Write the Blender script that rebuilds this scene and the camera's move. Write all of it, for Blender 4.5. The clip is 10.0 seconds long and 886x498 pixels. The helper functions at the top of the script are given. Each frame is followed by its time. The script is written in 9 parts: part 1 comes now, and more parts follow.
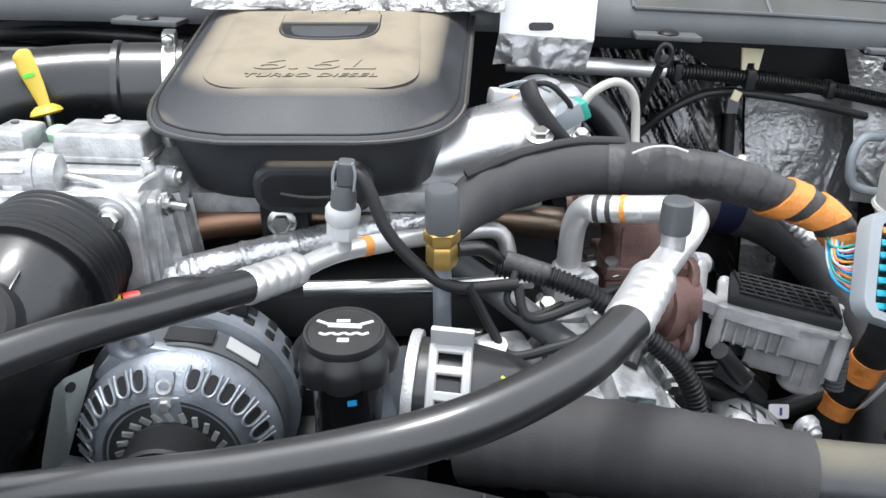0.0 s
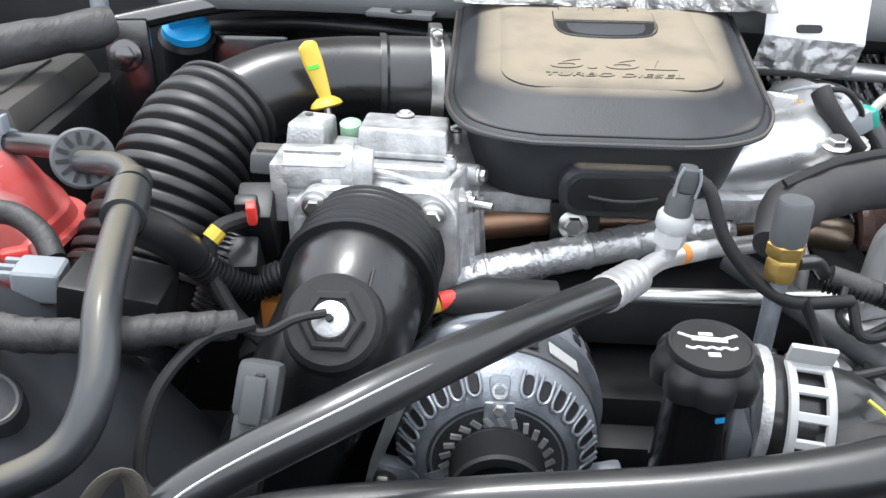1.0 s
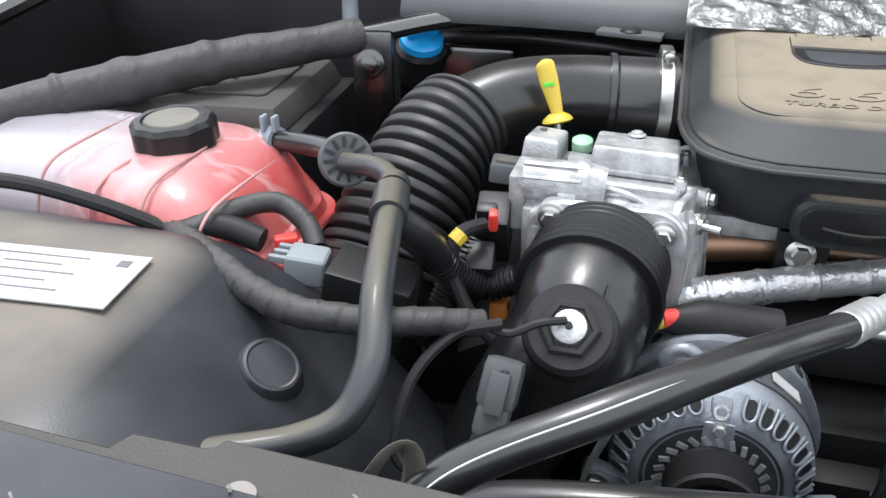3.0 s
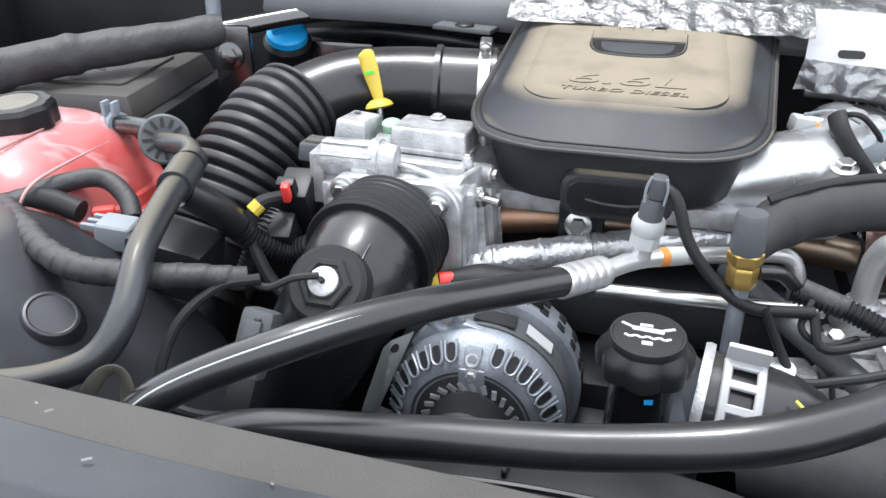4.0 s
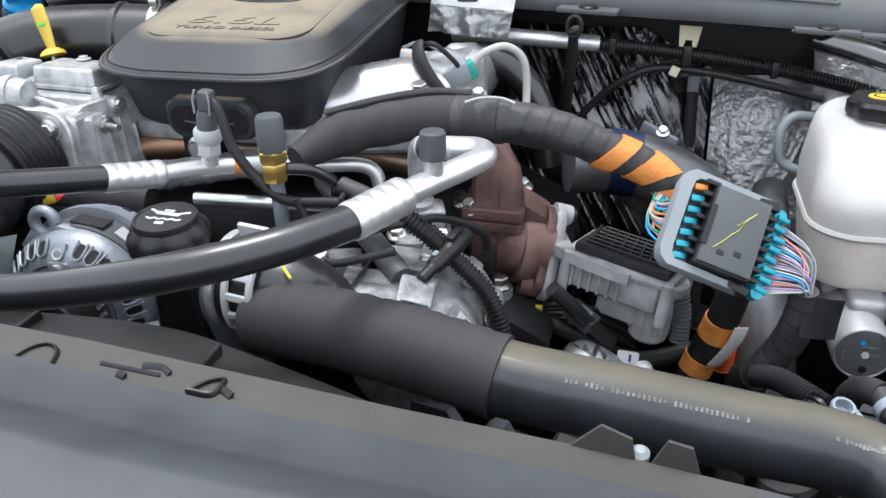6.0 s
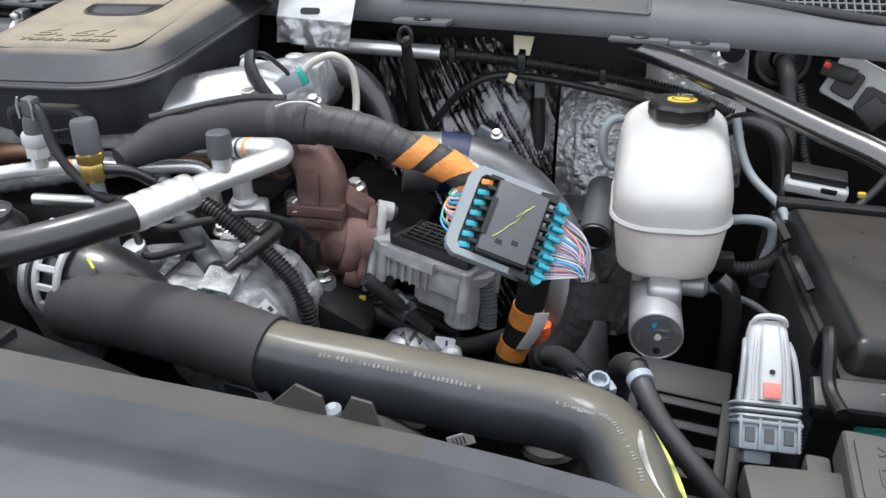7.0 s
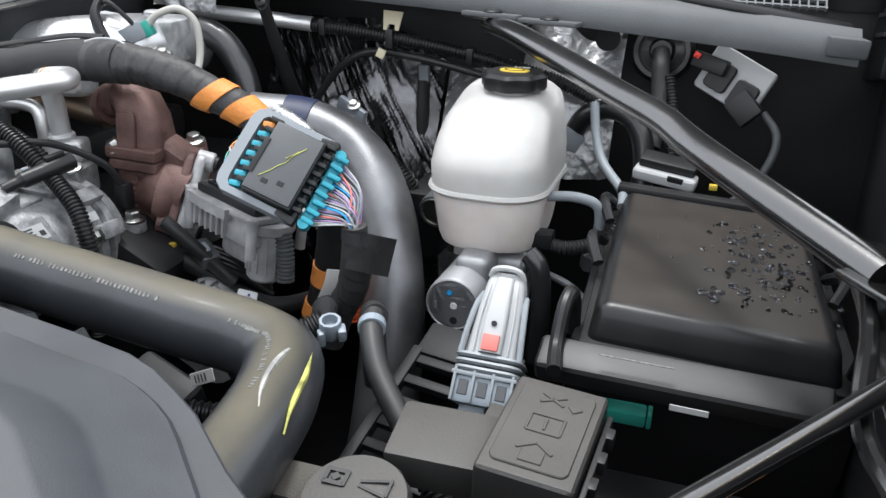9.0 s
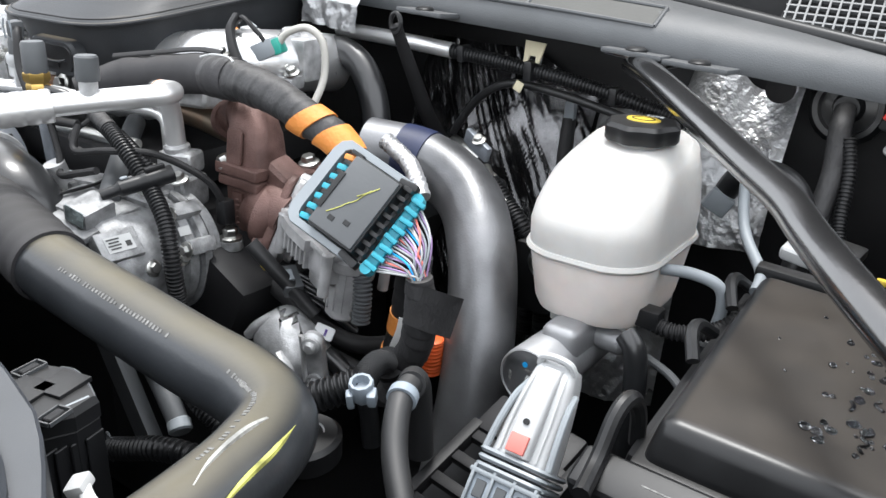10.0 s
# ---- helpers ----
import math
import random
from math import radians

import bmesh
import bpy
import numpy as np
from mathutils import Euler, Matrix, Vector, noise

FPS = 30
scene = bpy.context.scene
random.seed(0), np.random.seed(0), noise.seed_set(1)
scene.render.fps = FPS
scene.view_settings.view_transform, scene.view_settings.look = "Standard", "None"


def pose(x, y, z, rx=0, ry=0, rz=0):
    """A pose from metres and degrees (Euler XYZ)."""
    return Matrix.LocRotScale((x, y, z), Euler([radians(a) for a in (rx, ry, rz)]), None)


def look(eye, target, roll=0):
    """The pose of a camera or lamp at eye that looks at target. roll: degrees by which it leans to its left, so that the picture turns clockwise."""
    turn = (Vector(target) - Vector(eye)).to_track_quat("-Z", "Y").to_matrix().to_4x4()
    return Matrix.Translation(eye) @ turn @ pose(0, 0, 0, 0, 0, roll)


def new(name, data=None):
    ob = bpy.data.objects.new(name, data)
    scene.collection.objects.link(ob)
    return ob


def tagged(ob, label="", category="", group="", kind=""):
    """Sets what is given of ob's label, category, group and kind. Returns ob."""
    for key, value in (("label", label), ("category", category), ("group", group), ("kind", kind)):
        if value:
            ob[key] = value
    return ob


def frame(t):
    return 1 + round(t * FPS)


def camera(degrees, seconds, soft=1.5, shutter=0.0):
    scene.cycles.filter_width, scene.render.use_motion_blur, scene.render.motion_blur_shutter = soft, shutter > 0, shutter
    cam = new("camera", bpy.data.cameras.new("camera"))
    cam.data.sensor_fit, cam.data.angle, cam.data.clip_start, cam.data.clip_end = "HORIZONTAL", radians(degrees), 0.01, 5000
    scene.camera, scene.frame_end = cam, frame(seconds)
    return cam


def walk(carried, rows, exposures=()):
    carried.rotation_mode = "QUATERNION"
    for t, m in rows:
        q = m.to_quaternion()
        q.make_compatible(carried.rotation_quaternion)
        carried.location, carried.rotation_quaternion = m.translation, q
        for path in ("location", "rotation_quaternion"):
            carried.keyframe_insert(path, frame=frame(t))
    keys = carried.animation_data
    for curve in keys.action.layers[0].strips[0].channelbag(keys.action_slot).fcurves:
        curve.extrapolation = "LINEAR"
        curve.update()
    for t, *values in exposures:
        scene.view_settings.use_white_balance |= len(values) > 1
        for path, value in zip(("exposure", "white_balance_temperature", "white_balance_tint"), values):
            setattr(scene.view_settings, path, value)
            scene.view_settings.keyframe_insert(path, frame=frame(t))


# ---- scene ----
cam = camera(56.6, 10.0)
PATH = [
    (0, (-0.007, -0.003, 1.656), (0.014, 1.774, 0.737), 0.2),
    (0.5, (-0.132, 0.008, 1.646), (-0.138, 1.786, 0.731), 1.1),
    (1, (-0.223, 0.011, 1.656), (-0.331, 1.775, 0.72), 0.6),
    (1.5, (-0.292, 0.003, 1.663), (-0.521, 1.754, 0.724), 0.5),
    (2, (-0.329, -0.006, 1.664), (-0.66, 1.733, 0.734), 0.6),
    (2.2, (-0.332, -0.01, 1.667), (-0.709, 1.723, 0.743), 0.4),
    (3.3, (-0.226, -0.041, 1.682), (-0.73, 1.655, 0.75), -0.6),
    (3.5, (-0.188, -0.048, 1.681), (-0.688, 1.652, 0.754), -0.5),
    (4, (-0.078, -0.06, 1.686), (-0.557, 1.647, 0.762), -0.4),
    (4.5, (0.037, -0.069, 1.684), (-0.434, 1.638, 0.754), -0.8),
    (5, (0.16, -0.09, 1.678), (-0.296, 1.619, 0.744), -1.0),
    (5.2, (0.214, -0.094, 1.662), (-0.24, 1.62, 0.735), -1.2),
    (6.3, (0.384, -0.116, 1.645), (-0.049, 1.613, 0.738), -1.7),
    (6.5, (0.428, -0.123, 1.647), (0.001, 1.61, 0.746), -1.8),
    (7, (0.53, -0.134, 1.652), (0.128, 1.614, 0.766), -1.6),
    (7.5, (0.597, -0.123, 1.64), (0.215, 1.64, 0.778), -1.2),
    (8, (0.699, -0.114, 1.628), (0.307, 1.667, 0.807), -0.7),
    (8.5, (0.805, -0.104, 1.599), (0.387, 1.686, 0.809), 0.7),
    (9, (0.838, -0.075, 1.545), (0.242, 1.671, 0.774), 0.7),
    (9.5, (0.865, 0.008, 1.547), (0.016, 1.654, 0.793), 1.2),
    (10, (0.919, 0.08, 1.552), (-0.156, 1.592, 0.805), 1.8),
]
walk(cam, [(t, look(eye, target, roll)) for t, eye, target, roll in PATH],
     exposures=[(0, 1.46, 6300, 9), (1, 1.50, 6300, 9), (2, 1.38, 6300, 9), (3.5, 1.17, 6300, 9), (4.0, 1.42, 6250, 9), (4.5, 1.42, 6150, 9), (5, 1.36, 6150, 9), (6.5, 1.16, 6250, 9), (7.5, 1.22, 6300, 9), (8, 1.30, 6300, 9), (8.5, 1.22, 6300, 9), (9, 1.19, 6350, 9), (9.5, 1.45, 6400, 9), (10, 1.53, 6450, 9)])

# ---- world and light ----
world = bpy.data.worlds.new("sky")
scene.world = world
world.use_nodes = True
wn = world.node_tree.nodes
wl = world.node_tree.links
sky = wn.new("ShaderNodeTexSky")
sky.sky_type = "NISHITA"
sky.sun_disc = False
sky.sun_elevation = radians(73)
sky.sun_rotation = radians(-25)
sky.air_density, sky.dust_density = 1.0, 3.0
wn["Background"].inputs["Strength"].default_value = 0.15
pale = wn.new("ShaderNodeHueSaturation")
pale.inputs["Saturation"].default_value = 0.60
wl.new(sky.outputs["Color"], pale.inputs["Color"])
haze = wn.new("ShaderNodeMix")
haze.data_type = "RGBA"
haze.inputs[0].default_value = 0.75
haze.inputs[7].default_value = (7.0, 7.1, 7.3, 1)
wl.new(pale.outputs["Color"], haze.inputs[6])
wl.new(haze.outputs[2], wn["Background"].inputs["Color"])
sun_data = bpy.data.lights.new("sun", "SUN")
sun_data.energy, sun_data.angle, sun_data.color = 1.2, radians(16), (1.0, 0.99, 0.975)
sun = new("sun", sun_data)
sun.matrix_world = look((-0.5, 1.3, 5.0), (0, 0.7, 1.2))

# ---- materials ----


def material(name, base, rough=0.5, metal=0.0, vary=0.25, scale=14.0, bump=0.15, grain=220.0, dust=0.0,
             dust_colour=(0.20, 0.185, 0.165), rough_vary=0.12, crumple=0.0, crumple_scale=40.0, coat=0.0, subsurface=0.0,
             speck=0.0, dust_from=0.55, second=None, stretch=None, spec=0.5):
    """One surface: base colour with large stains and fine grain, relief, and dust that has settled on upward faces."""
    m = bpy.data.materials.new(name)
    m.use_nodes = True
    n, l = m.node_tree.nodes, m.node_tree.links
    b = n["Principled BSDF"]
    co = n.new("ShaderNodeTexCoord")
    src = co.outputs["Object"]
    if stretch:
        mp = n.new("ShaderNodeMapping")
        mp.inputs["Scale"].default_value = stretch
        l.new(src, mp.inputs["Vector"])
        src = mp.outputs["Vector"]

    def noise_tex(s, detail=4.0):
        t = n.new("ShaderNodeTexNoise")
        t.inputs["Scale"].default_value, t.inputs["Detail"].default_value = s, detail
        l.new(src, t.inputs["Vector"])
        return t.outputs["Fac"]

    def math_node(op, a, c):
        t = n.new("ShaderNodeMath")
        t.operation = op
        t.use_clamp = True
        for k, v in enumerate((a, c)):
            if isinstance(v, (int, float)):
                t.inputs[k].default_value = v
            else:
                l.new(v, t.inputs[k])
        return t.outputs[0]

    def mix(f, a, c):
        t = n.new("ShaderNodeMix")
        t.data_type = "RGBA"
        for key, v in ((0, f), (6, a), (7, c)):
            if isinstance(v, (int, float)):
                t.inputs[key].default_value = v
            elif isinstance(v, tuple):
                t.inputs[key].default_value = (*v[:3], 1)
            else:
                l.new(v, t.inputs[key])
        return t.outputs[2]

    big, fine = noise_tex(scale), noise_tex(grain, 2.0)
    other = second if second else tuple(min(1, c * (1 + vary)) for c in base)
    ramp = n.new("ShaderNodeMapRange")
    ramp.inputs["From Min"].default_value, ramp.inputs["From Max"].default_value = 0.35, 0.65
    l.new(big, ramp.inputs["Value"])
    col = mix(ramp.outputs[0], tuple(c * (1 - vary) for c in base), other)
    rough_out = n.new("ShaderNodeMapRange")
    rough_out.inputs["To Min"].default_value = max(0.02, rough - rough_vary)
    rough_out.inputs["To Max"].default_value = min(1, rough + rough_vary)
    l.new(big, rough_out.inputs["Value"])
    rough_socket = rough_out.outputs[0]
    if speck:
        sp = math_node("GREATER_THAN", noise_tex(90.0, 1.0), 1 - speck)
        col = mix(sp, col, tuple(min(1, c * 2.2 + 0.08) for c in base))
    if dust:
        geo = n.new("ShaderNodeNewGeometry")
        sep = n.new("ShaderNodeSeparateXYZ")
        l.new(geo.outputs["Normal"], sep.inputs[0])
        up = n.new("ShaderNodeMapRange")
        up.inputs["From Min"].default_value, up.inputs["From Max"].default_value = dust_from, 1.0
        l.new(sep.outputs["Z"], up.inputs["Value"])
        amount = math_node("MULTIPLY", up.outputs[0], math_node("MULTIPLY", math_node("ADD", noise_tex(22.0), 0.35), dust))
        col = mix(amount, col, dust_colour)
        rm = n.new("ShaderNodeMix")
        l.new(amount, rm.inputs[0])
        l.new(rough_socket, rm.inputs[2])
        rm.inputs[3].default_value = 0.85
        rough_socket = rm.outputs[0]
    l.new(col, b.inputs["Base Color"])
    l.new(rough_socket, b.inputs["Roughness"])
    b.inputs["Metallic"].default_value = metal
    b.inputs["Coat Weight"].default_value = coat
    b.inputs["Coat Roughness"].default_value = 0.14
    b.inputs["Specular IOR Level"].default_value = spec
    if subsurface:
        b.inputs["Subsurface Weight"].default_value = subsurface
        b.inputs["Subsurface Radius"].default_value = (0.02, 0.015, 0.012)
        b.inputs["Subsurface Scale"].default_value = 0.6
    last = None
    for value, strength, distance in ((fine, bump, 0.0008), (noise_tex(crumple_scale, 3.0) if crumple else None, crumple, 0.012)):
        if value is None or not strength:
            continue
        bp = n.new("ShaderNodeBump")
        bp.inputs["Strength"].default_value, bp.inputs["Distance"].default_value = strength, distance
        l.new(value, bp.inputs["Height"])
        if last:
            l.new(last, bp.inputs["Normal"])
        last = bp.outputs[0]
    if last:
        l.new(last, b.inputs["Normal"])
    return m


DUST = (0.33, 0.27, 0.20)
BLACK = material("black_plastic", (0.011, 0.0115, 0.0125), 0.40, bump=0.06, dust=0.06, dust_from=0.9, speck=0.02, spec=0.4)
COVER = material("cover_plastic", (0.023, 0.025, 0.028), 0.52, bump=0.30, grain=500, dust=1.15, dust_from=0.90, dust_colour=(0.25, 0.212, 0.155), spec=0.4)
AIRBOX = material("air_box_plastic", (0.020, 0.022, 0.026), 0.36, bump=0.12, grain=900, dust=0.85, dust_from=0.93, dust_colour=(0.20, 0.175, 0.145))
SATIN = material("satin_black_duct", (0.010, 0.0105, 0.0115), 0.30, bump=0.1, dust=0.12, dust_from=0.88, speck=0.01, coat=0.2)
BELLOWS = material("dusty_bellows_rubber", (0.020, 0.0205, 0.0215), 0.46, bump=0.12, dust=0.22, dust_from=0.75, dust_colour=(0.10, 0.095, 0.085), speck=0.01)
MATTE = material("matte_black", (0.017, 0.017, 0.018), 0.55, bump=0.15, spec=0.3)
VOID = material("black_painted_metal", (0.012, 0.012, 0.013), 0.5, bump=0.2, scale=8, spec=0.3)
RUBBER = material("black_rubber_hose", (0.013, 0.0138, 0.015), 0.34, bump=0.10, dust=0.10, dust_from=0.88, speck=0.015, coat=0.45)
GREYHOSE = material("dusty_grey_rubber", (0.028, 0.031, 0.035), 0.36, bump=0.2, dust=0.75, dust_from=0.72, dust_colour=(0.135, 0.118, 0.078), coat=0.2)
FABRIC = material("woven_sleeve", (0.024, 0.0235, 0.0255), 0.75, bump=0.55, grain=1600, dust=0.10, stretch=(1.0, 0.6, 1.4))
TAPE = material("black_cloth_tape", (0.029, 0.029, 0.0305), 0.55, bump=0.4, grain=600, crumple=0.30, crumple_scale=45, dust=0.15, stretch=(1.6, 0.8, 0.8))
ALU = material("cast_aluminium", (0.47, 0.475, 0.48), 0.40, 0.50, vary=0.26, bump=0.7, grain=420, scale=55, crumple=0.035, crumple_scale=120)
ALUT = material("smooth_aluminium_tube", (0.74, 0.74, 0.74), 0.36, 0.75, vary=0.08, bump=0.12, grain=160)
ALUG = material("grey_cast_alloy", (0.26, 0.283, 0.316), 0.44, 0.45, vary=0.2, bump=0.5, grain=420, scale=35)
DIECAST = material("die_cast_alloy", (0.40, 0.40, 0.405), 0.5, 0.3, vary=0.2, bump=0.5, grain=380, scale=40)
STEEL = material("zinc_steel", (0.55, 0.55, 0.53), 0.32, 1.0, vary=0.2, bump=0.2)
FOIL = material("crinkled_foil", (0.58, 0.585, 0.595), 0.30, 0.70, vary=0.15, bump=0.2, crumple=0.30, crumple_scale=90)
DFOIL = material("dark_film_blanket", (0.19, 0.19, 0.195), 0.17, 0.9, vary=0.45, scale=24, bump=0.1, crumple=0.16, crumple_scale=38, stretch=(1.0, 1.0, 0.5))
IRON = material("rusty_brown_iron", (0.125, 0.066, 0.056), 0.55, 0.25, vary=0.40, bump=1.0, grain=520, scale=26, second=(0.185, 0.108, 0.094))
HEAT = material("heat_tinted_steel", (0.42, 0.34, 0.26), 0.38, 0.9, vary=0.45, scale=20, second=(0.30, 0.17, 0.11))
BRASS = material("brass", (0.62, 0.42, 0.13), 0.33, 0.9, vary=0.15)
YELLOW = material("yellow_plastic", (0.62, 0.45, 0.05), 0.45, vary=0.12)
CLOTH = material("dusty_grey_cloth", (0.085, 0.078, 0.066), 0.85, vary=0.2, bump=0.8, grain=700)
DIMYEL = material("worn_yellow_paint", (0.40, 0.40, 0.10), 0.7, vary=0.5, scale=60)
YTAPE = material("yellow_paint_mark", (0.62, 0.62, 0.08), 0.6, vary=0.2)
ORANGE = material("orange_tape", (0.66, 0.24, 0.05), 0.6, vary=0.12, bump=0.4, crumple=0.3, crumple_scale=60)
RED = material("red_plastic", (0.75, 0.05, 0.04), 0.45, vary=0.1)
PINK = material("faded_red_clip", (0.72, 0.20, 0.17), 0.5, vary=0.1)
BLUE = material("blue_cap_plastic", (0.02, 0.33, 0.72), 0.35, vary=0.12)
TEAL = material("turquoise_connector", (0.02, 0.30, 0.39), 0.4, vary=0.15)
GREEN = material("green_plastic", (0.03, 0.30, 0.24), 0.4, vary=0.15)
LIME = material("lime_plastic", (0.10, 0.65, 0.05), 0.4, vary=0.15)
PALEBLUE = material("pale_grey_blue_plastic", (0.25, 0.29, 0.33), 0.42, vary=0.06)
GREYCONN = material("light_grey_plastic", (0.24, 0.265, 0.285), 0.45, vary=0.06)
DGREY = material("mid_grey_plastic", (0.075, 0.08, 0.085), 0.5, vary=0.1)
WHITEP = material("white_plastic", (0.42, 0.43, 0.435), 0.45, vary=0.05)
RESERVOIR = material("milky_reservoir_plastic", (0.48, 0.472, 0.457), 0.36, vary=0.08, bump=0.15, subsurface=0.35, scale=14)
RESLOW = material("fluid_filled_plastic", (0.78, 0.72, 0.68), 0.36, vary=0.10, bump=0.15, subsurface=0.35, scale=14)
PAPER = material("paper_label", (0.44, 0.45, 0.45), 0.6, vary=0.06)
INK = material("printed_ink", (0.03, 0.03, 0.03), 0.6)
PRINT = material("white_print", (0.60, 0.61, 0.61), 0.6)
FADED = material("faded_white_print", (0.16, 0.16, 0.155), 0.7, vary=0.4, scale=300)
CREAM = material("cream_foam_tag", (0.56, 0.51, 0.36), 0.7, vary=0.08)
BLACKPAINT = material("semi_gloss_black_paint", (0.008, 0.008, 0.0085), 0.18, vary=0.2, bump=0.12, grain=300, dust=0.02, coat=1.0, spec=1.0)
COWL = material("grey_cowl_plastic", (0.072, 0.077, 0.082), 0.5, vary=0.12, bump=0.4, grain=600, dust=0.15)
MESHP = material("grey_grille_plastic", (0.12, 0.125, 0.13), 0.5, vary=0.1)
RADCOVER = material("dusty_radiator_cover_plastic", (0.036, 0.040, 0.047), 0.46, vary=0.22, bump=0.14, grain=1100, dust=0.16, dust_from=0.9, dust_colour=(0.15, 0.145, 0.135), speck=0.02)
DUSTY = material("dusty_ledge_plastic", (0.040, 0.038, 0.036), 0.55, vary=0.18, bump=0.3, grain=600, dust=0.17, dust_from=0.5, dust_colour=(0.115, 0.100, 0.082))
BRONZE = material("bronze_body_paint", (0.50, 0.40, 0.26), 0.30, 0.35, vary=0.08, coat=1.0)
ASPHALT = material("asphalt", (0.05, 0.05, 0.05), 0.85, vary=0.3, scale=2, bump=0.8, grain=60)
LIDBOX = material("dusty_brown_black_lid", (0.013, 0.0135, 0.0145), 0.33, vary=0.25, bump=0.05, grain=700, dust=0.33, dust_from=0.95, dust_colour=(0.105, 0.085, 0.066), spec=0.4)
RELAY = material("dusty_fuse_cover", (0.038, 0.037, 0.036), 0.5, vary=0.12, bump=0.4, grain=500, dust=0.30, dust_colour=(0.15, 0.138, 0.12))


def coolant_material():
    """Milky plastic over red coolant: clouded streaks of pale plastic, red below, milky towards the fender and on top."""
    m = material("coolant_tank_plastic", (0.50, 0.055, 0.050), 0.26, vary=0.12, scale=9, bump=0.08, subsurface=0.25, second=(0.56, 0.20, 0.19), stretch=(1.5, 0.8, 0.7), coat=0.3)
    n, l = m.node_tree.nodes, m.node_tree.links
    b = n["Principled BSDF"]
    geo = n.new("ShaderNodeNewGeometry")
    sep = n.new("ShaderNodeSeparateXYZ")
    l.new(geo.outputs["Position"], sep.inputs[0])

    def veil(socket, low, high, colour, strength):
        rng = n.new("ShaderNodeMapRange")
        rng.inputs["From Min"].default_value, rng.inputs["From Max"].default_value = low, high
        rng.inputs["To Max"].default_value = strength
        l.new(socket, rng.inputs["Value"])
        mx = n.new("ShaderNodeMix")
        mx.data_type = "RGBA"
        l.new(rng.outputs[0], mx.inputs[0])
        l.new(b.inputs["Base Color"].links[0].from_socket, mx.inputs[6])
        mx.inputs[7].default_value = (*colour, 1)
        l.new(mx.outputs[2], b.inputs["Base Color"])
    # thin bright streaks where the wall is thick
    streak = n.new("ShaderNodeTexNoise")
    streak.inputs["Scale"].default_value, streak.inputs["Detail"].default_value, streak.inputs["Distortion"].default_value = 7.0, 3.0, 1.2
    l.new(geo.outputs["Position"], streak.inputs["Vector"])
    fold = n.new("ShaderNodeMath")
    fold.operation = "SUBTRACT"
    l.new(streak.outputs["Fac"], fold.inputs[0])
    fold.inputs[1].default_value = 0.5
    size = n.new("ShaderNodeMath")
    size.operation = "ABSOLUTE"
    l.new(fold.outputs[0], size.inputs[0])
    veil(size.outputs[0], 0.045, 0.0, (0.62, 0.40, 0.40), 0.65)
    # the empty upper part is paler
    veil(sep.outputs["Z"], 1.375, 1.412, (0.56, 0.38, 0.39), 0.55)
    # and the side towards the fender is clear of coolant
    veil(sep.outputs["X"], -0.735, -0.815, (0.34, 0.34, 0.37), 0.9)
    return m


COOLANT = coolant_material()

# ---- building helpers ----


def thing(name, label, category, loc=(0, 0, 0), group=""):
    ob = new(name)
    ob.empty_display_size = 0.03
    ob.matrix_basis = Matrix.Translation(loc)
    return tagged(ob, label, category, group)


def finish(bm, name, mat, angle=35):
    bmesh.ops.recalc_face_normals(bm, faces=bm.faces[:])
    me = bpy.data.meshes.new(name)
    bm.to_mesh(me)
    bm.free()
    for p in me.polygons:
        p.use_smooth = True
    me.set_sharp_from_angle(angle=radians(angle))
    me.materials.append(mat)
    return me


def part(name, bm, mat, parent, label="", angle=35):
    ob = new(name, finish(bm, name, mat, angle))
    ob.parent = parent
    ob.matrix_parent_inverse = parent.matrix_basis.inverted()
    return tagged(ob, label)


def solo(name, bm, mat, label, category, group="", kind="", angle=35):
    return tagged(new(name, finish(bm, name, mat, angle)), label, category, group, kind)


def at(loc, z=(0, 0, 1), x=(1, 0, 0)):
    """A frame at loc whose z axis points along z, with x as near as may be to x."""
    zz = Vector(z).normalized()
    xx = Vector(x) - zz * Vector(x).dot(zz)
    if xx.length < 1e-5:
        xx = zz.orthogonal()
    xx.normalize()
    yy = zz.cross(xx)
    m = Matrix((xx, yy, zz)).transposed().to_4x4()
    m.translation = loc
    return m


def spline(pts, n):
    """Evenly spaced points of a smooth curve through pts."""
    p = [Vector(q) for q in pts]
    if len(p) == 2:
        return [p[0].lerp(p[1], i / (n - 1)) for i in range(n)]
    q = [2 * p[0] - p[1], *p, 2 * p[-1] - p[-2]]
    fine = []
    for i in range(len(p) - 1):
        a, b, c, d = q[i:i + 4]
        for k in range(24):
            f = k / 24
            fine.append(0.5 * (2 * b + (c - a) * f + (2 * a - 5 * b + 4 * c - d) * f * f + (3 * b - a - 3 * c + d) * f ** 3))
    fine.append(p[-1])
    s = [0.0]
    for a, b in zip(fine, fine[1:]):
        s.append(s[-1] + (b - a).length)
    out, j = [], 0
    for i in range(n):
        u = s[-1] * i / (n - 1)
        while j < len(s) - 2 and s[j + 1] < u:
            j += 1
        f = 0 if s[j + 1] == s[j] else (u - s[j]) / (s[j + 1] - s[j])
        out.append(fine[j].lerp(fine[j + 1], min(1, max(0, f))))
    return out


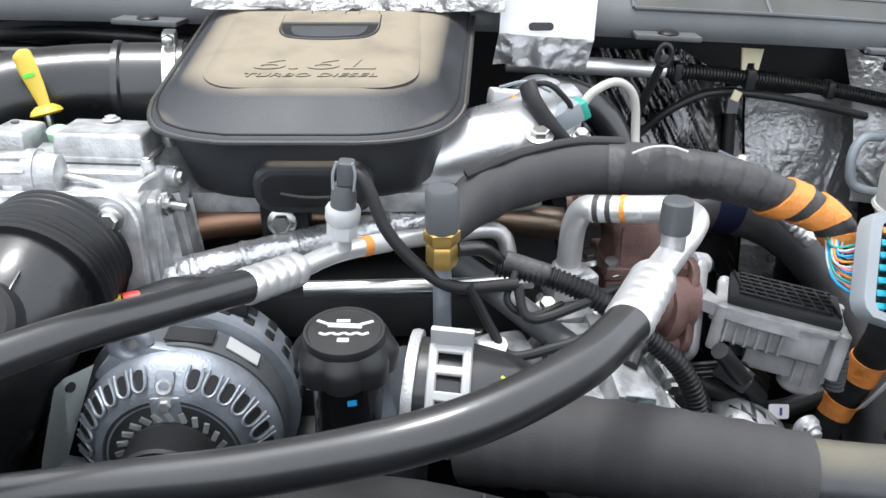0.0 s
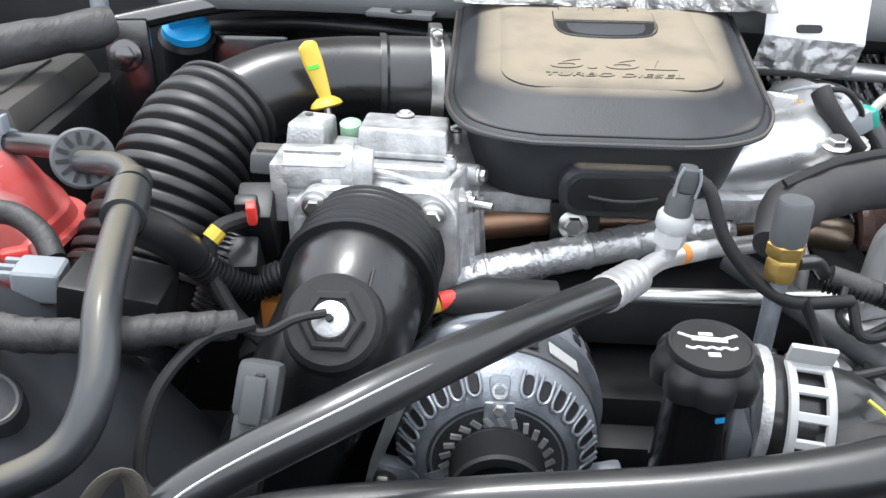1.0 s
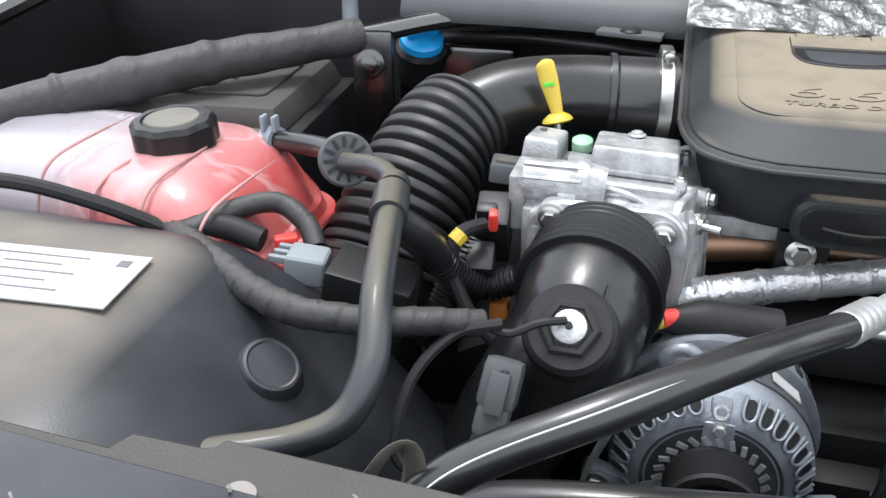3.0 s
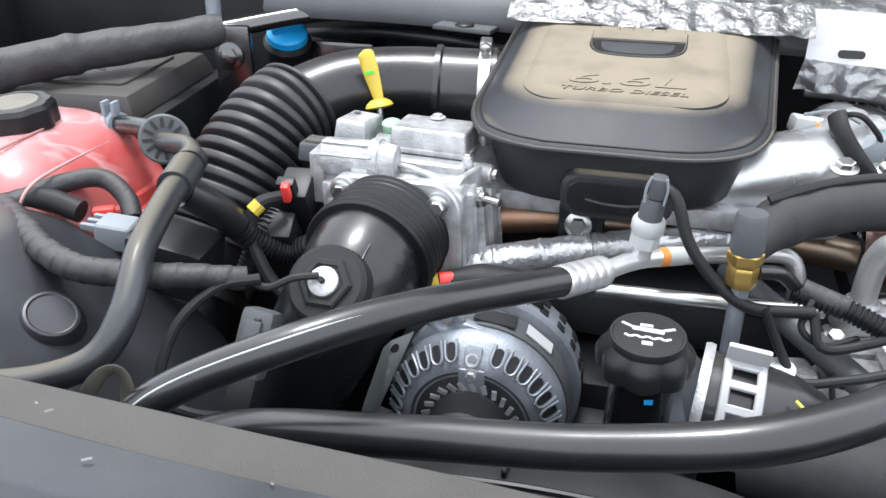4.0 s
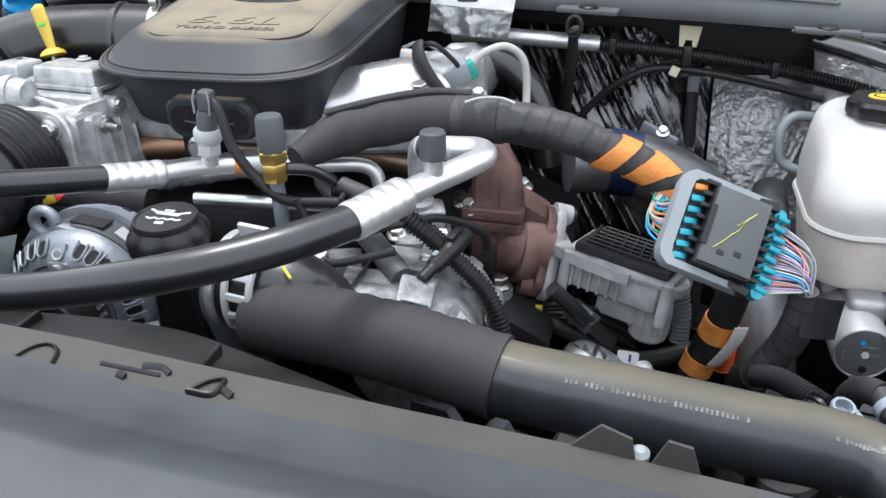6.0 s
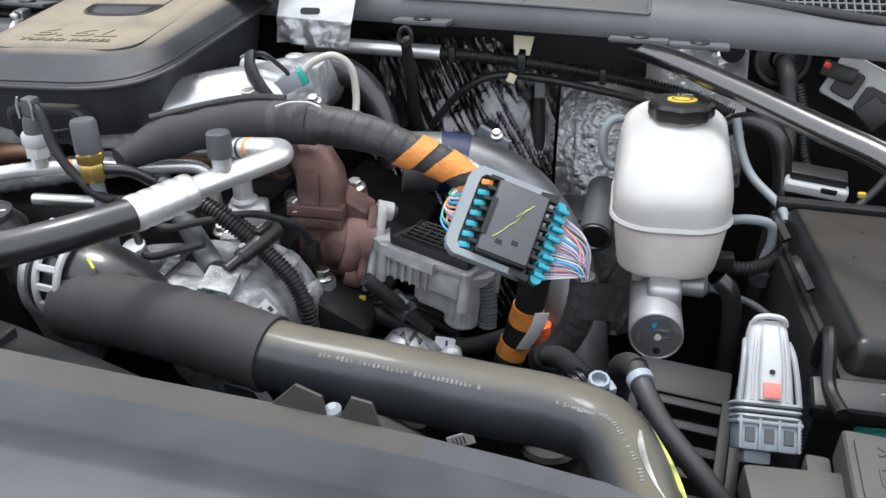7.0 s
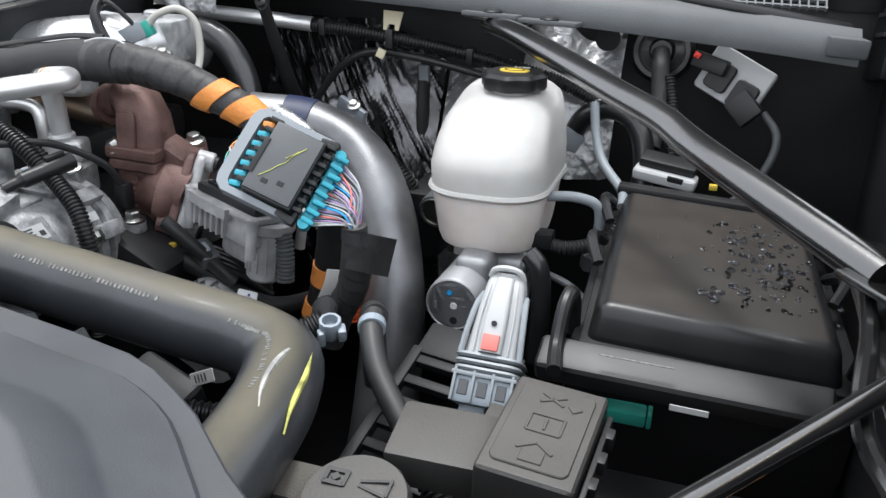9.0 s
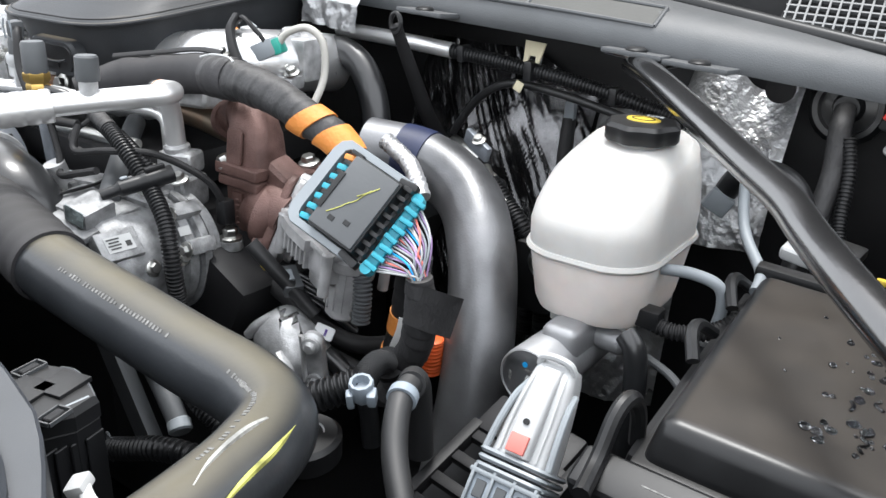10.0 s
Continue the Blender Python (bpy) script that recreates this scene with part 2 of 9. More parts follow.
def sweep(bm, path, radius, seg=16, caps=True, flat=1.0, up=None):
    """A tube along path; radius is a number or a function of (metres along, share along)."""
    total = sum((b - a).length for a, b in zip(path, path[1:]))
    rings, along = [], 0.0
    side = None
    for i, p in enumerate(path):
        t = (path[min(i + 1, len(path) - 1)] - path[max(i - 1, 0)]).normalized()
        if side is None:
            side = (Vector(up) if up else t.orthogonal())
        side = (side - t * side.dot(t)).normalized()
        other = t.cross(side)
        if i:
            along += (p - path[i - 1]).length
        r = radius(along, along / total) if callable(radius) else radius
        rings.append([bm.verts.new(p + side * (math.cos(a) * r) + other * (math.sin(a) * r * flat))
                      for a in (2 * math.pi * k / seg for k in range(seg))])
    for a, b in zip(rings, rings[1:]):
        for k in range(seg):
            bm.faces.new((a[k], a[(k + 1) % seg], b[(k + 1) % seg], b[k]))
    if caps:
        bm.faces.new(rings[0][::-1])
        bm.faces.new(rings[-1])
    return bm


def tube(pts, radius, n=40, seg=16, caps=True, bm=None, flat=1.0, up=None):
    return sweep(bm or bmesh.new(), spline(pts, n), radius, seg, caps, flat, up)


def ribbed(r, pitch=0.004, depth=0.10):
    return lambda s, u: r * (1 + depth * (1 if math.sin(2 * math.pi * s / pitch) > 0 else -1))


def conduit_tube(pts, r, pitch=0.0045, seg=14, bm=None):
    length = sum((Vector(b) - Vector(a)).length for a, b in zip(pts, pts[1:]))
    return tube(pts, ribbed(r, pitch), n=max(12, int(length / pitch * 4)), seg=seg, bm=bm)


def lathe(profile, m, seg=32, bm=None, wave=None):
    """Turns (radius, height) pairs round the z axis of m. wave(angle, i) scales a ring's radius."""
    bm = bm or bmesh.new()
    rings = []
    for i, (r, h) in enumerate(profile):
        rings.append([bm.verts.new(m @ Vector((math.cos(a) * r * (wave(a, i) if wave else 1), math.sin(a) * r * (wave(a, i) if wave else 1), h)))
                      for a in (2 * math.pi * k / seg for k in range(seg))])
    for a, b in zip(rings, rings[1:]):
        for k in range(seg):
            bm.faces.new((a[k], a[(k + 1) % seg], b[(k + 1) % seg], b[k]))
    bm.faces.new(rings[0][::-1])
    bm.faces.new(rings[-1])
    return bm


def box(size, m, bevel=0.003, seg=2, bm=None, taper=1.0):
    bm = bm or bmesh.new()
    made = bmesh.ops.create_cube(bm, size=1.0)["verts"]
    for v in made:
        k = taper if v.co.z > 0 else 1.0
        v.co = Vector((v.co.x * size[0] * k, v.co.y * size[1] * k, v.co.z * size[2]))
    if bevel:
        edges = list({e for v in made for e in v.link_edges})
        res = bmesh.ops.bevel(bm, geom=edges, offset=bevel, segments=seg, affect="EDGES", profile=0.6)
        made = list({v for f in res["faces"] for v in f.verts} | {v for v in made if v.is_valid})
    for v in made:
        v.co = m @ v.co
    return bm


def rounded(w, h, r, n=6):
    """Outline of a rounded rectangle round the origin."""
    out = []
    for cx, cy, a0 in ((w / 2 - r, h / 2 - r, 0), (-w / 2 + r, h / 2 - r, 90), (-w / 2 + r, -h / 2 + r, 180), (w / 2 - r, -h / 2 + r, 270)):
        for k in range(n + 1):
            a = radians(a0 + 90 * k / n)
            out.append((cx + r * math.cos(a), cy + r * math.sin(a)))
    return out


def loft(rings, bm=None, caps=True):
    bm = bm or bmesh.new()
    made = [[bm.verts.new(p) for p in ring] for ring in rings]
    k = len(made[0])
    for a, b in zip(made, made[1:]):
        for i in range(k):
            bm.faces.new((a[i], a[(i + 1) % k], b[(i + 1) % k], b[i]))
    if caps:
        bm.faces.new(made[0][::-1])
        bm.faces.new(made[-1])
    return bm


def plate(outline, m, thick, edge=0.0015, bm=None):
    """A flat plate of that outline on the xy plane of m, with softened edges, rising along z."""
    cx = sum(p[0] for p in outline) / len(outline)
    cy = sum(p[1] for p in outline) / len(outline)
    far = max(math.hypot(p[0] - cx, p[1] - cy) for p in outline)
    k = 1 - edge / far

    def ring(s, z):
        return [m @ Vector((cx + (x - cx) * s, cy + (y - cy) * s, z)) for x, y in outline]
    return loft([ring(k, 0), ring(1, edge), ring(1, thick - edge), ring(k, thick)], bm)


def hexbolt(parent, m, r=0.007, h=0.006, mat=None, name="bolt"):
    bm = lathe([(r * 1.5, 0), (r * 1.5, h * 0.25), (r * 1.1, h * 0.4)], m, 20)
    lathe([(r, h * 0.3), (r, h * 0.9), (r * 0.85, h)], m, 6, bm)
    return part(name, bm, mat or STEEL, parent)


def text_mesh(body, m, size, depth=0.0006):
    c = bpy.data.curves.new("lettering", "FONT")
    c.body, c.size, c.extrude, c.align_x, c.align_y = body, size, depth, "CENTER", "CENTER"
    ob = bpy.data.objects.new("lettering", c)
    me = bpy.data.meshes.new_from_object(ob)
    bm = bmesh.new()
    bm.from_mesh(me)
    bm.transform(m)
    bpy.data.objects.remove(ob)
    bpy.data.meshes.remove(me)
    return bm


def clamp_band(parent, centre, axis, r, width=0.012, screw=(0, 0, 1), name="band"):
    """Worm-drive clamp: a band with raised edges, a screw housing and a hex screw."""
    m = at(centre, axis, screw)
    w = width / 2
    bm = lathe([(r, -w), (r + 0.0015, -w), (r + 0.001, 0), (r + 0.0015, w), (r, w)], m, 40)
    band = part(name, bm, STEEL, parent)
    bm = box((0.012, 0.024, width * 1.1), m @ pose(r + 0.005, 0, 0), 0.003)
    part("screw_housing", bm, STEEL, band)
    bm = lathe([(0.006, 0), (0.006, 0.008), (0.004, 0.009)], m @ pose(r + 0.006, -0.014, 0, 90), 6)
    part("screw", bm, STEEL, band)
    return band


def taped_tube(pts, r, pitch=0.017, depth=0.055, n=150, seg=24, lump=0.04, seed=0.0):
    """A bundle wound with cloth tape: each turn overlaps the last along a screw line, over an uneven core."""
    path = spline(pts, n)
    rings, along, side = [], 0.0, None
    for i, p in enumerate(path):
        d = (path[min(i + 1, n - 1)] - path[max(i - 1, 0)]).normalized()
        side = d.orthogonal() if side is None else side
        side = (side - d * side.dot(d)).normalized()
        other = d.cross(side)
        if i:
            along += (p - path[i - 1]).length
        base = r(along, i / (n - 1)) if callable(r) else r
        ring = []
        for k in range(seg):
            a = 2 * math.pi * k / seg
            f = (along / pitch + k / seg + 0.25 * noise.noise(Vector((along * 30, seed, 0)))) % 1.0
            w = 1 + depth * (f - 0.5) + lump * noise.noise(Vector((along * 38, math.cos(a) * 1.3 + seed, math.sin(a) * 1.3)))
            ring.append(p + (side * math.cos(a) + other * math.sin(a)) * (base * w))
        rings.append(ring)
    return loft(rings)


def crimp(p0, p1, r):
    """Crimped ferrule between two points: rings pressed into a sleeve."""
    return tube([p0, p1], lambda s, u: r * (1.0 + 0.09 * abs(math.sin(u * math.pi * 5)) ** 0.4), n=40, seg=20)

# ---- the setting ----
bm = bmesh.new()
bmesh.ops.create_grid(bm, x_segments=2, y_segments=2, size=400)
solo("ground", bm, ASPHALT, "grey asphalt ground under the truck", "ground", kind="structure")

# the raised hood closes the place above and behind
solo("ceiling_hood", box((2.4, 1.55, 0.03), pose(-0.08, 1.62, 2.32, -88, 0, 0), 0.01), VOID, "black insulated underside of the raised hood", "hood", kind="structure")
solo("wall_firewall", box((2.5, 0.05, 1.0), pose(-0.1, 1.165, 1.02), 0.01), VOID, "black painted steel firewall behind the engine", "wall", kind="structure")
solo("wall_inner_fender_left", box((0.05, 1.6, 0.9), pose(-1.2, 0.5, 1.0), 0.01), VOID, "black inner fender panel", "wall", kind="structure")
solo("wall_inner_fender_right", box((0.05, 1.6, 0.9), pose(1.06, 0.5, 0.95), 0.01), VOID, "black inner fender panel", "wall", kind="structure")
solo("floor_splash_tray", box((2.4, 1.5, 0.03), pose(-0.08, 0.5, 0.70), 0.005), MATTE, "matte black splash tray under the engine", "floor", kind="structure")
solo("wall_radiator_support", box((2.2, 0.06, 0.75), pose(-0.08, 0.12, 0.92), 0.01), MATTE, "black radiator support behind the grille", "wall", kind="structure")


def fender():
    t = thing("fender", "bronze metallic fender edge with black inner rail", "fender", (1.04, 0.5, 1.2))
    edge = [(0.955, 0.10, 1.385), (0.965, 0.30, 1.395), (0.978, 0.54, 1.405), (1.0, 0.724, 1.416), (1.045, 1.0, 1.425), (1.10, 1.40, 1.43)]
    path = spline(edge, 30)
    rings = []
    for p in path:
        rings.append([p + Vector(d) for d in ((-0.012, 0, -0.03), (-0.014, 0, -0.004), (-0.006, 0, 0.006), (0.03, 0, 0.012),
                                               (0.10, 0, -0.005), (0.16, 0, -0.06), (0.18, 0, -0.3), (0.16, 0, -0.3), (0.13, 0, -0.06), (0.02, 0, -0.005))])
    part("wing_panel", loft(rings), BRONZE, t, angle=60)
    rings = []
    for p in path:
        rings.append([p + Vector(d) for d in ((-0.008, 0, -0.028), (0.0, 0, -0.14), (0.0, 0, -0.5), (0.02, 0, -0.5), (0.012, 0, -0.03))])
    part("inner_panel", loft(rings), VOID, t, angle=60)
    # flat rail with its rolled lip and two large bolts
    part("rail", box((0.11, 0.62, 0.012), pose(1.0, 0.32, 1.290, 0, 0, 0), 0.005), BLACKPAINT, t)
    part("rail_lip", tube([(0.955, 0.60, 1.30), (0.945, 0.45, 1.30), (0.93, 0.33, 1.295), (0.955, 0.22, 1.29), (0.96, 0.0, 1.28)], 0.006, 30, 10), BLACKPAINT, t)
    for y in (0.50, 0.36):
        hexbolt(t, at((1.0, y, 1.299)), 0.014, 0.014, BLACKPAINT)
    part("clip", box((0.012, 0.03, 0.02), pose(1.012, 0.84, 1.375), 0.003), WHITEP, t, "white plastic clip")
    trim = part("hinge_trim", box((0.03, 0.06, 0.16), pose(1.03, 1.12, 1.42, -12, 6, 10), 0.008), BLACK, t, "black plastic trim by the hinge")
    for k in range(3):
        part("trim_slot", box((0.004, 0.03, 0.006), pose(1.013, 1.105, 1.40 + 0.025 * k, -12, 6, 10), 0.001, 1), MATTE, trim)
    return t


fender()


def cowl():
    t = thing("windscreen_cowl", "dusty grey plastic cowl panel below the windscreen", "cowl", (0.2, 1.0, 1.44))
    front = [(-0.62, 0.975, 1.462), (-0.45, 0.97, 1.463), (-0.2, 0.965, 1.458), (0.05, 0.965, 1.452), (0.25, 0.967, 1.443), (0.45, 0.972, 1.432),
             (0.65, 0.980, 1.416), (0.82, 1.005, 1.398), (0.985, 1.034, 1.378)]
    path = spline(front, 60)
    # lower lip, broad band, raised edge
    prof = ((0, 0.004, -0.012), (0, 0, 0), (0, 0.012, 0.022), (0, 0.05, 0.040), (0, 0.10, 0.050), (0, 0.115, 0.045), (0, 0.115, 0.02), (0, 0.02, -0.008))
    

    def low(x):
        return 1.0 - 0.32 * min(1, max(0, (x - 0.42) / 0.40))
    part("front_band", loft([[p + Vector((0, dy * (2.3 * low(p.x) - 1.3), dz * low(p.x))) for dx, dy, dz in prof] for p in path], caps=True), COWL, t, angle=50)
    part("sealing_lip", tube([p + Vector((0, 0.118 * (2.3 * low(p.x) - 1.3), 0.050 * low(p.x))) for p in path[::6]] + [Vector((0.975, 1.11, 1.404))], 0.009, 60, 12), BLACK, t, "black rubber sealing lip")
    prof = ((0, 0.12, 0.03), (0, 0.12, 0.042), (0, 0.24, 0.062), (0, 0.40, 0.10), (0, 0.40, 0.08), (0, 0.24, 0.045))
    part("rear_deck", loft([[p + Vector(d) for d in prof] for p in path[:44]]), COWL, t, angle=50)
    # clip tabs under the front edge
    for x, y, z in ((0.262, 0.947, 1.438), (-0.33, 0.945, 1.455), (0.62, 0.962, 1.411), (0.545, 0.967, 1.416)):
        tab = part("clip_tab", box((0.075, 0.05, 0.006), pose(x, y + 0.012, z, -4, 2, -4), 0.002), COWL, t)
        bm = lathe([(0.012, 0.0), (0.012, 0.003), (0.009, 0.005)], at((x, y, z + 0.003)), 20)
        part("clip", bm, BLACK, tab)
    # long shallow hollow in the band, shade painted as darker strip, raised lip round
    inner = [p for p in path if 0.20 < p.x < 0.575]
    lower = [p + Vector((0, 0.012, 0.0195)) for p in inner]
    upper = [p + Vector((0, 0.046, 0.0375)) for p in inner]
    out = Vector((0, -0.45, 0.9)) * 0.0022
    part("recess_shade", loft([[a, a + out, b + out, b] for a, b in zip(lower, upper)]), material("shaded_cowl_recess", (0.055, 0.056, 0.052), 0.6, vary=0.2, bump=0.3), t)
    for edge in (lower, upper, [lower[-1], upper[-1]], [lower[0], upper[0]], [lower[len(lower) // 2], upper[len(upper) // 2]]):
        part("recess_lip", tube([p + out for p in edge], 0.0026, max(8, len(edge)), 8), COWL, t)
    # end block
    part("end_block", box((0.05, 0.045, 0.024), pose(0.966, 1.050, 1.392, 0, 5, 14), 0.005), COWL, t)
    # mesh of the air intake: bars both ways
    m = pose(0.80, 1.155, 1.487, 40, 2, 6)
    for i in range(27):
        part("grille_bar", box((0.0022, 0.17, 0.006), m @ pose(-0.14 + i * 0.0108, 0, 0), 0.0, bm=bmesh.new()), MESHP, t)
    for j in range(15):
        part("grille_bar", box((0.285, 0.0022, 0.005), m @ pose(0, -0.082 + j * 0.0117, 0.0), 0.0, bm=bmesh.new()), MESHP, t)
    part("intake_pan", box((0.30, 0.19, 0.01), m @ pose(0, 0, -0.03), 0.002), VOID, t)
    part("wiper_boss", lathe([(0.05, -0.01), (0.045, 0.015), (0.02, 0.02), (0.02, 0.035), (0.016, 0.04)], at((0.985, 1.20, 1.455)), 28), ALU, t, "grey metal wiper spindle")
    part("boss_dish", lathe([(0.075, -0.02), (0.08, 0.0), (0.06, 0.01), (0.05, -0.004)], at((0.985, 1.20, 1.445)), 32), BLACK, t)
    return t


cowl()


def radiator_cover():
    t = thing("radiator_cover", "dusty dark grey plastic radiator cover with moulded symbols", "cover", (0, 0.2, 1.35))

    def height(x):
        return 1.352 - 0.105 * (x + 0.05)
    # lower ledge with its toothed back edge
    back = [(-1.0, 0.205), (-0.60, 0.226), (-0.524, 0.230), (-0.519, 0.243), (-0.478, 0.247), (-0.474, 0.256), (-0.371, 0.262), (-0.273, 0.268), (-0.171, 0.276), (-0.009, 0.284),
            (0.20, 0.284), (0.32, 0.286), (0.42, 0.283), (0.484, 0.269), (0.537, 0.2555), (0.562, 0.245), (0.583, 0.234), (0.605, 0.221), (0.642, 0.191), (0.668, 0.174)]
    def lift(x):
        return 0.016 * min(1, max(0, (x - 0.42) / 0.14))
    top = [Vector((x, y, height(x) + 1.3 * lift(x))) for x, y in back]
    rings = [[p + Vector((0, 0, -0.014 - 3 * lift(p.x))), p + Vector((0, 0, -0.0015)), p + Vector((0, -0.002, 0)), p + Vector((0, -0.07, -0.001)), p + Vector((0, -0.07, -0.014))] for p in top]
    cut = back.index((0.42, 0.283))
    ledge = part("ledge", loft(rings[:cut + 1]), DUSTY, t, "tan dusty ledge", angle=30)
    part("ledge_end", loft(rings[cut:]), RADCOVER, t, angle=30)
    # raised top panel
    edge = [(-1.0, 0.200), (-0.60, 0.212), (-0.45, 0.218), (-0.30, 0.222), (-0.05, 0.241), (0.10, 0.241), (0.25, 0.247), (0.42, 0.250), (0.513, 0.233), (0.555, 0.226), (0.583, 0.216), (0.605, 0.203), (0.634, 0.176), (0.655, 0.155), (0.69, 0.10), (0.70, 0.02)]
    path = spline([(x, y, height(x) + lift(x)) for x, y in edge], 110)
    prof_in = (0.0, 0.0, 0.003, 0.044, 0.050, 0.078, 0.084, 0.13, 0.26, 0.40)
    prof_z = (-0.060, 0.009, 0.012, 0.019, 0.021, 0.033, 0.0335, 0.030, 0.012, -0.07)
    rings = []
    for p in path:
        f = min(1, max(0, (p.x - 0.50) / 0.16))
        inward = Vector((0, -1, 0)).lerp(Vector((-0.80, -0.60, 0)), f).normalized()
        w = 1.0 - 0.25 * f
        rings.append([p + inward * (a * w) + Vector((0, 0, z)) for a, z in zip(prof_in, prof_z)] + [p + inward * (0.38 * w) + Vector((0, 0, -0.10))])
    part("panel", loft(rings), RADCOVER, t, angle=28)
    # moulded pictograms pressed into the ledge
    def mark(pts, r=0.0022):
        part("moulded_mark", tube([(x, y, height(x) + 0.0006) for x, y in pts], r, max(10, 6 * len(pts)), 8, flat=0.5), BLACK, ledge)
    mark([(-0.086, 0.246), (-0.082, 0.266), (-0.070, 0.250), (-0.086, 0.246)])
    mark([(-0.076, 0.262), (-0.072, 0.254), (-0.066, 0.250)], 0.003)
    mark([(-0.040, 0.247), (-0.036, 0.262), (-0.028, 0.269), (-0.018, 0.264), (-0.012, 0.248)])
    mark([(0.014, 0.262), (0.034, 0.2625), (0.055, 0.263)], 0.0016)
    mark([(0.040, 0.268), (0.052, 0.270), (0.060, 0.266)], 0.0026)
    mark([(0.030, 0.256), (0.036, 0.254)], 0.003)
    mark([(0.078, 0.254), (0.086, 0.268), (0.095, 0.272), (0.094, 0.256), (0.078, 0.254)], 0.0028)
    mark([(0.098, 0.262), (0.106, 0.258)], 0.003)
    # two upright tabs with a pale plug between them
    for x, w, lean in ((0.331, 0.030, -14), (0.373, 0.022, 18)):
        part("tab", plate([(-w * 0.7, 0), (w * 0.7, 0), (w * 0.45, 0.018), (-w * 0.2, 0.021)], at((x, 0.285, height(x) - 0.004), (0, -1, 0.15), (1, 0, -0.105)) @ pose(0, 0, 0, 0, 0, lean * 0.4), 0.003, 0.0006), DUSTY, t)
    part("plug", lathe([(0.006, 0), (0.006, 0.004), (0.003, 0.007)], at((0.353, 0.290, height(0.353) - 0.003), (0, -0.2, 1)), 16), GREYCONN, t, "pale plug")
    part("sticker", lathe([(0.0080, 0), (0.0080, 0.0006)], pose(-0.450, 0.224, height(-0.450) + 0.0003, 0, 6, 0), 24), material("worn_pale_sticker", (0.26, 0.235, 0.22), 0.6, vary=0.2), ledge, "round worn pale sticker")
    # scuffs and flecks on the panel
    rng = random.Random(21)
    for k in range(34):
        x = rng.uniform(-0.52, 0.58)
        y = rng.uniform(0.12, 0.235)
        part("fleck", box((rng.uniform(0.002, 0.007), rng.uniform(0.001, 0.003), 0.0004), pose(x, y, height(x) + (0.0185 if y < 0.2 else 0.0145) + (0.0145 if y < 0.163 else 0), 4, 6, rng.uniform(0, 180)), 0, bm=bmesh.new()), FADED, t, "pale paint fleck")
    return t


radiator_cover()


def fan_shroud():
    pts = [(-0.42, 0.395, 1.262), (-0.2, 0.415, 1.268), (-0.05, 0.418, 1.268), (0.05, 0.392, 1.268), (0.186, 0.349, 1.262), (0.28, 0.31, 1.24), (0.33, 0.28, 1.20)]
    path = spline(pts, 40)
    prof = ((0, 0, -0.1), (0, 0, 0), (0, -0.012, 0.004), (0, -0.05, 0.008), (0, -0.10, 0.0), (0, -0.10, -0.10))
    t = thing("fan_shroud", "black plastic fan shroud behind the radiator cover", "shroud", (0, 0.33, 1.2))
    part("ring", loft([[p + Vector(d) for d in prof] for p in path]), BLACK, t, angle=50)
    part("lip", tube([p + Vector((0, -0.052, 0.008)) for p in path[::5]], 0.003, 50, 8), BLACK, t)
    for p in path[4::9]:
        part("rib", box((0.004, 0.03, 0.012), pose(p.x, p.y - 0.03, p.z + 0.008), 0.001, 1), BLACK, t)
    return t


fan_shroud()

# ---- engine, middle ----


def engine_block():
    t = thing("engine_block", "dark engine block with black and bare metal lumps", "engine", (-0.1, 0.75, 1.0))
    part("block", box((0.56, 0.42, 0.42), pose(-0.12, 0.80, 1.0), 0.03), VOID, t)
    part("valley_cover", box((0.40, 0.30, 0.05), pose(-0.12, 0.80, 1.245), 0.015), MATTE, t)
    part("front_cover", box((0.36, 0.08, 0.3), pose(-0.1, 0.600, 1.03), 0.02), VOID, t)
    part("head_left", box((0.14, 0.40, 0.16), pose(-0.36, 0.82, 1.17, 0, -28, 0), 0.02), VOID, t)
    part("head_right", box((0.14, 0.40, 0.16), pose(0.17, 0.82, 1.12, 0, 28, 0), 0.02), VOID, t)
    part("crossover_pipe", tube([(-0.26, 0.70, 1.315), (-0.16, 0.72, 1.318), (-0.06, 0.73, 1.312), (0.04, 0.74, 1.31), (0.12, 0.74, 1.30)], 0.0165, 24, 20), HEAT, t, "heat-stained metal pipe")
    part("fuel_rail", tube([(-0.12, 0.615, 1.298), (0.02, 0.625, 1.296), (0.08, 0.635, 1.294)], 0.007, 16, 12), STEEL, t, "bright steel rail")
    part("manifold_plenum", box((0.25, 0.20, 0.022), pose(-0.11, 0.800, 1.341), 0.006), ALU, t, "cast aluminium plenum")
    part("cover_bracket", box((0.045, 0.02, 0.05), pose(-0.145, 0.694, 1.325), 0.004), BLACK, t)
    hexbolt(t, at((-0.147, 0.684, 1.329), (0, -1, 0.2)), 0.009, 0.012)
    return t


engine_block()


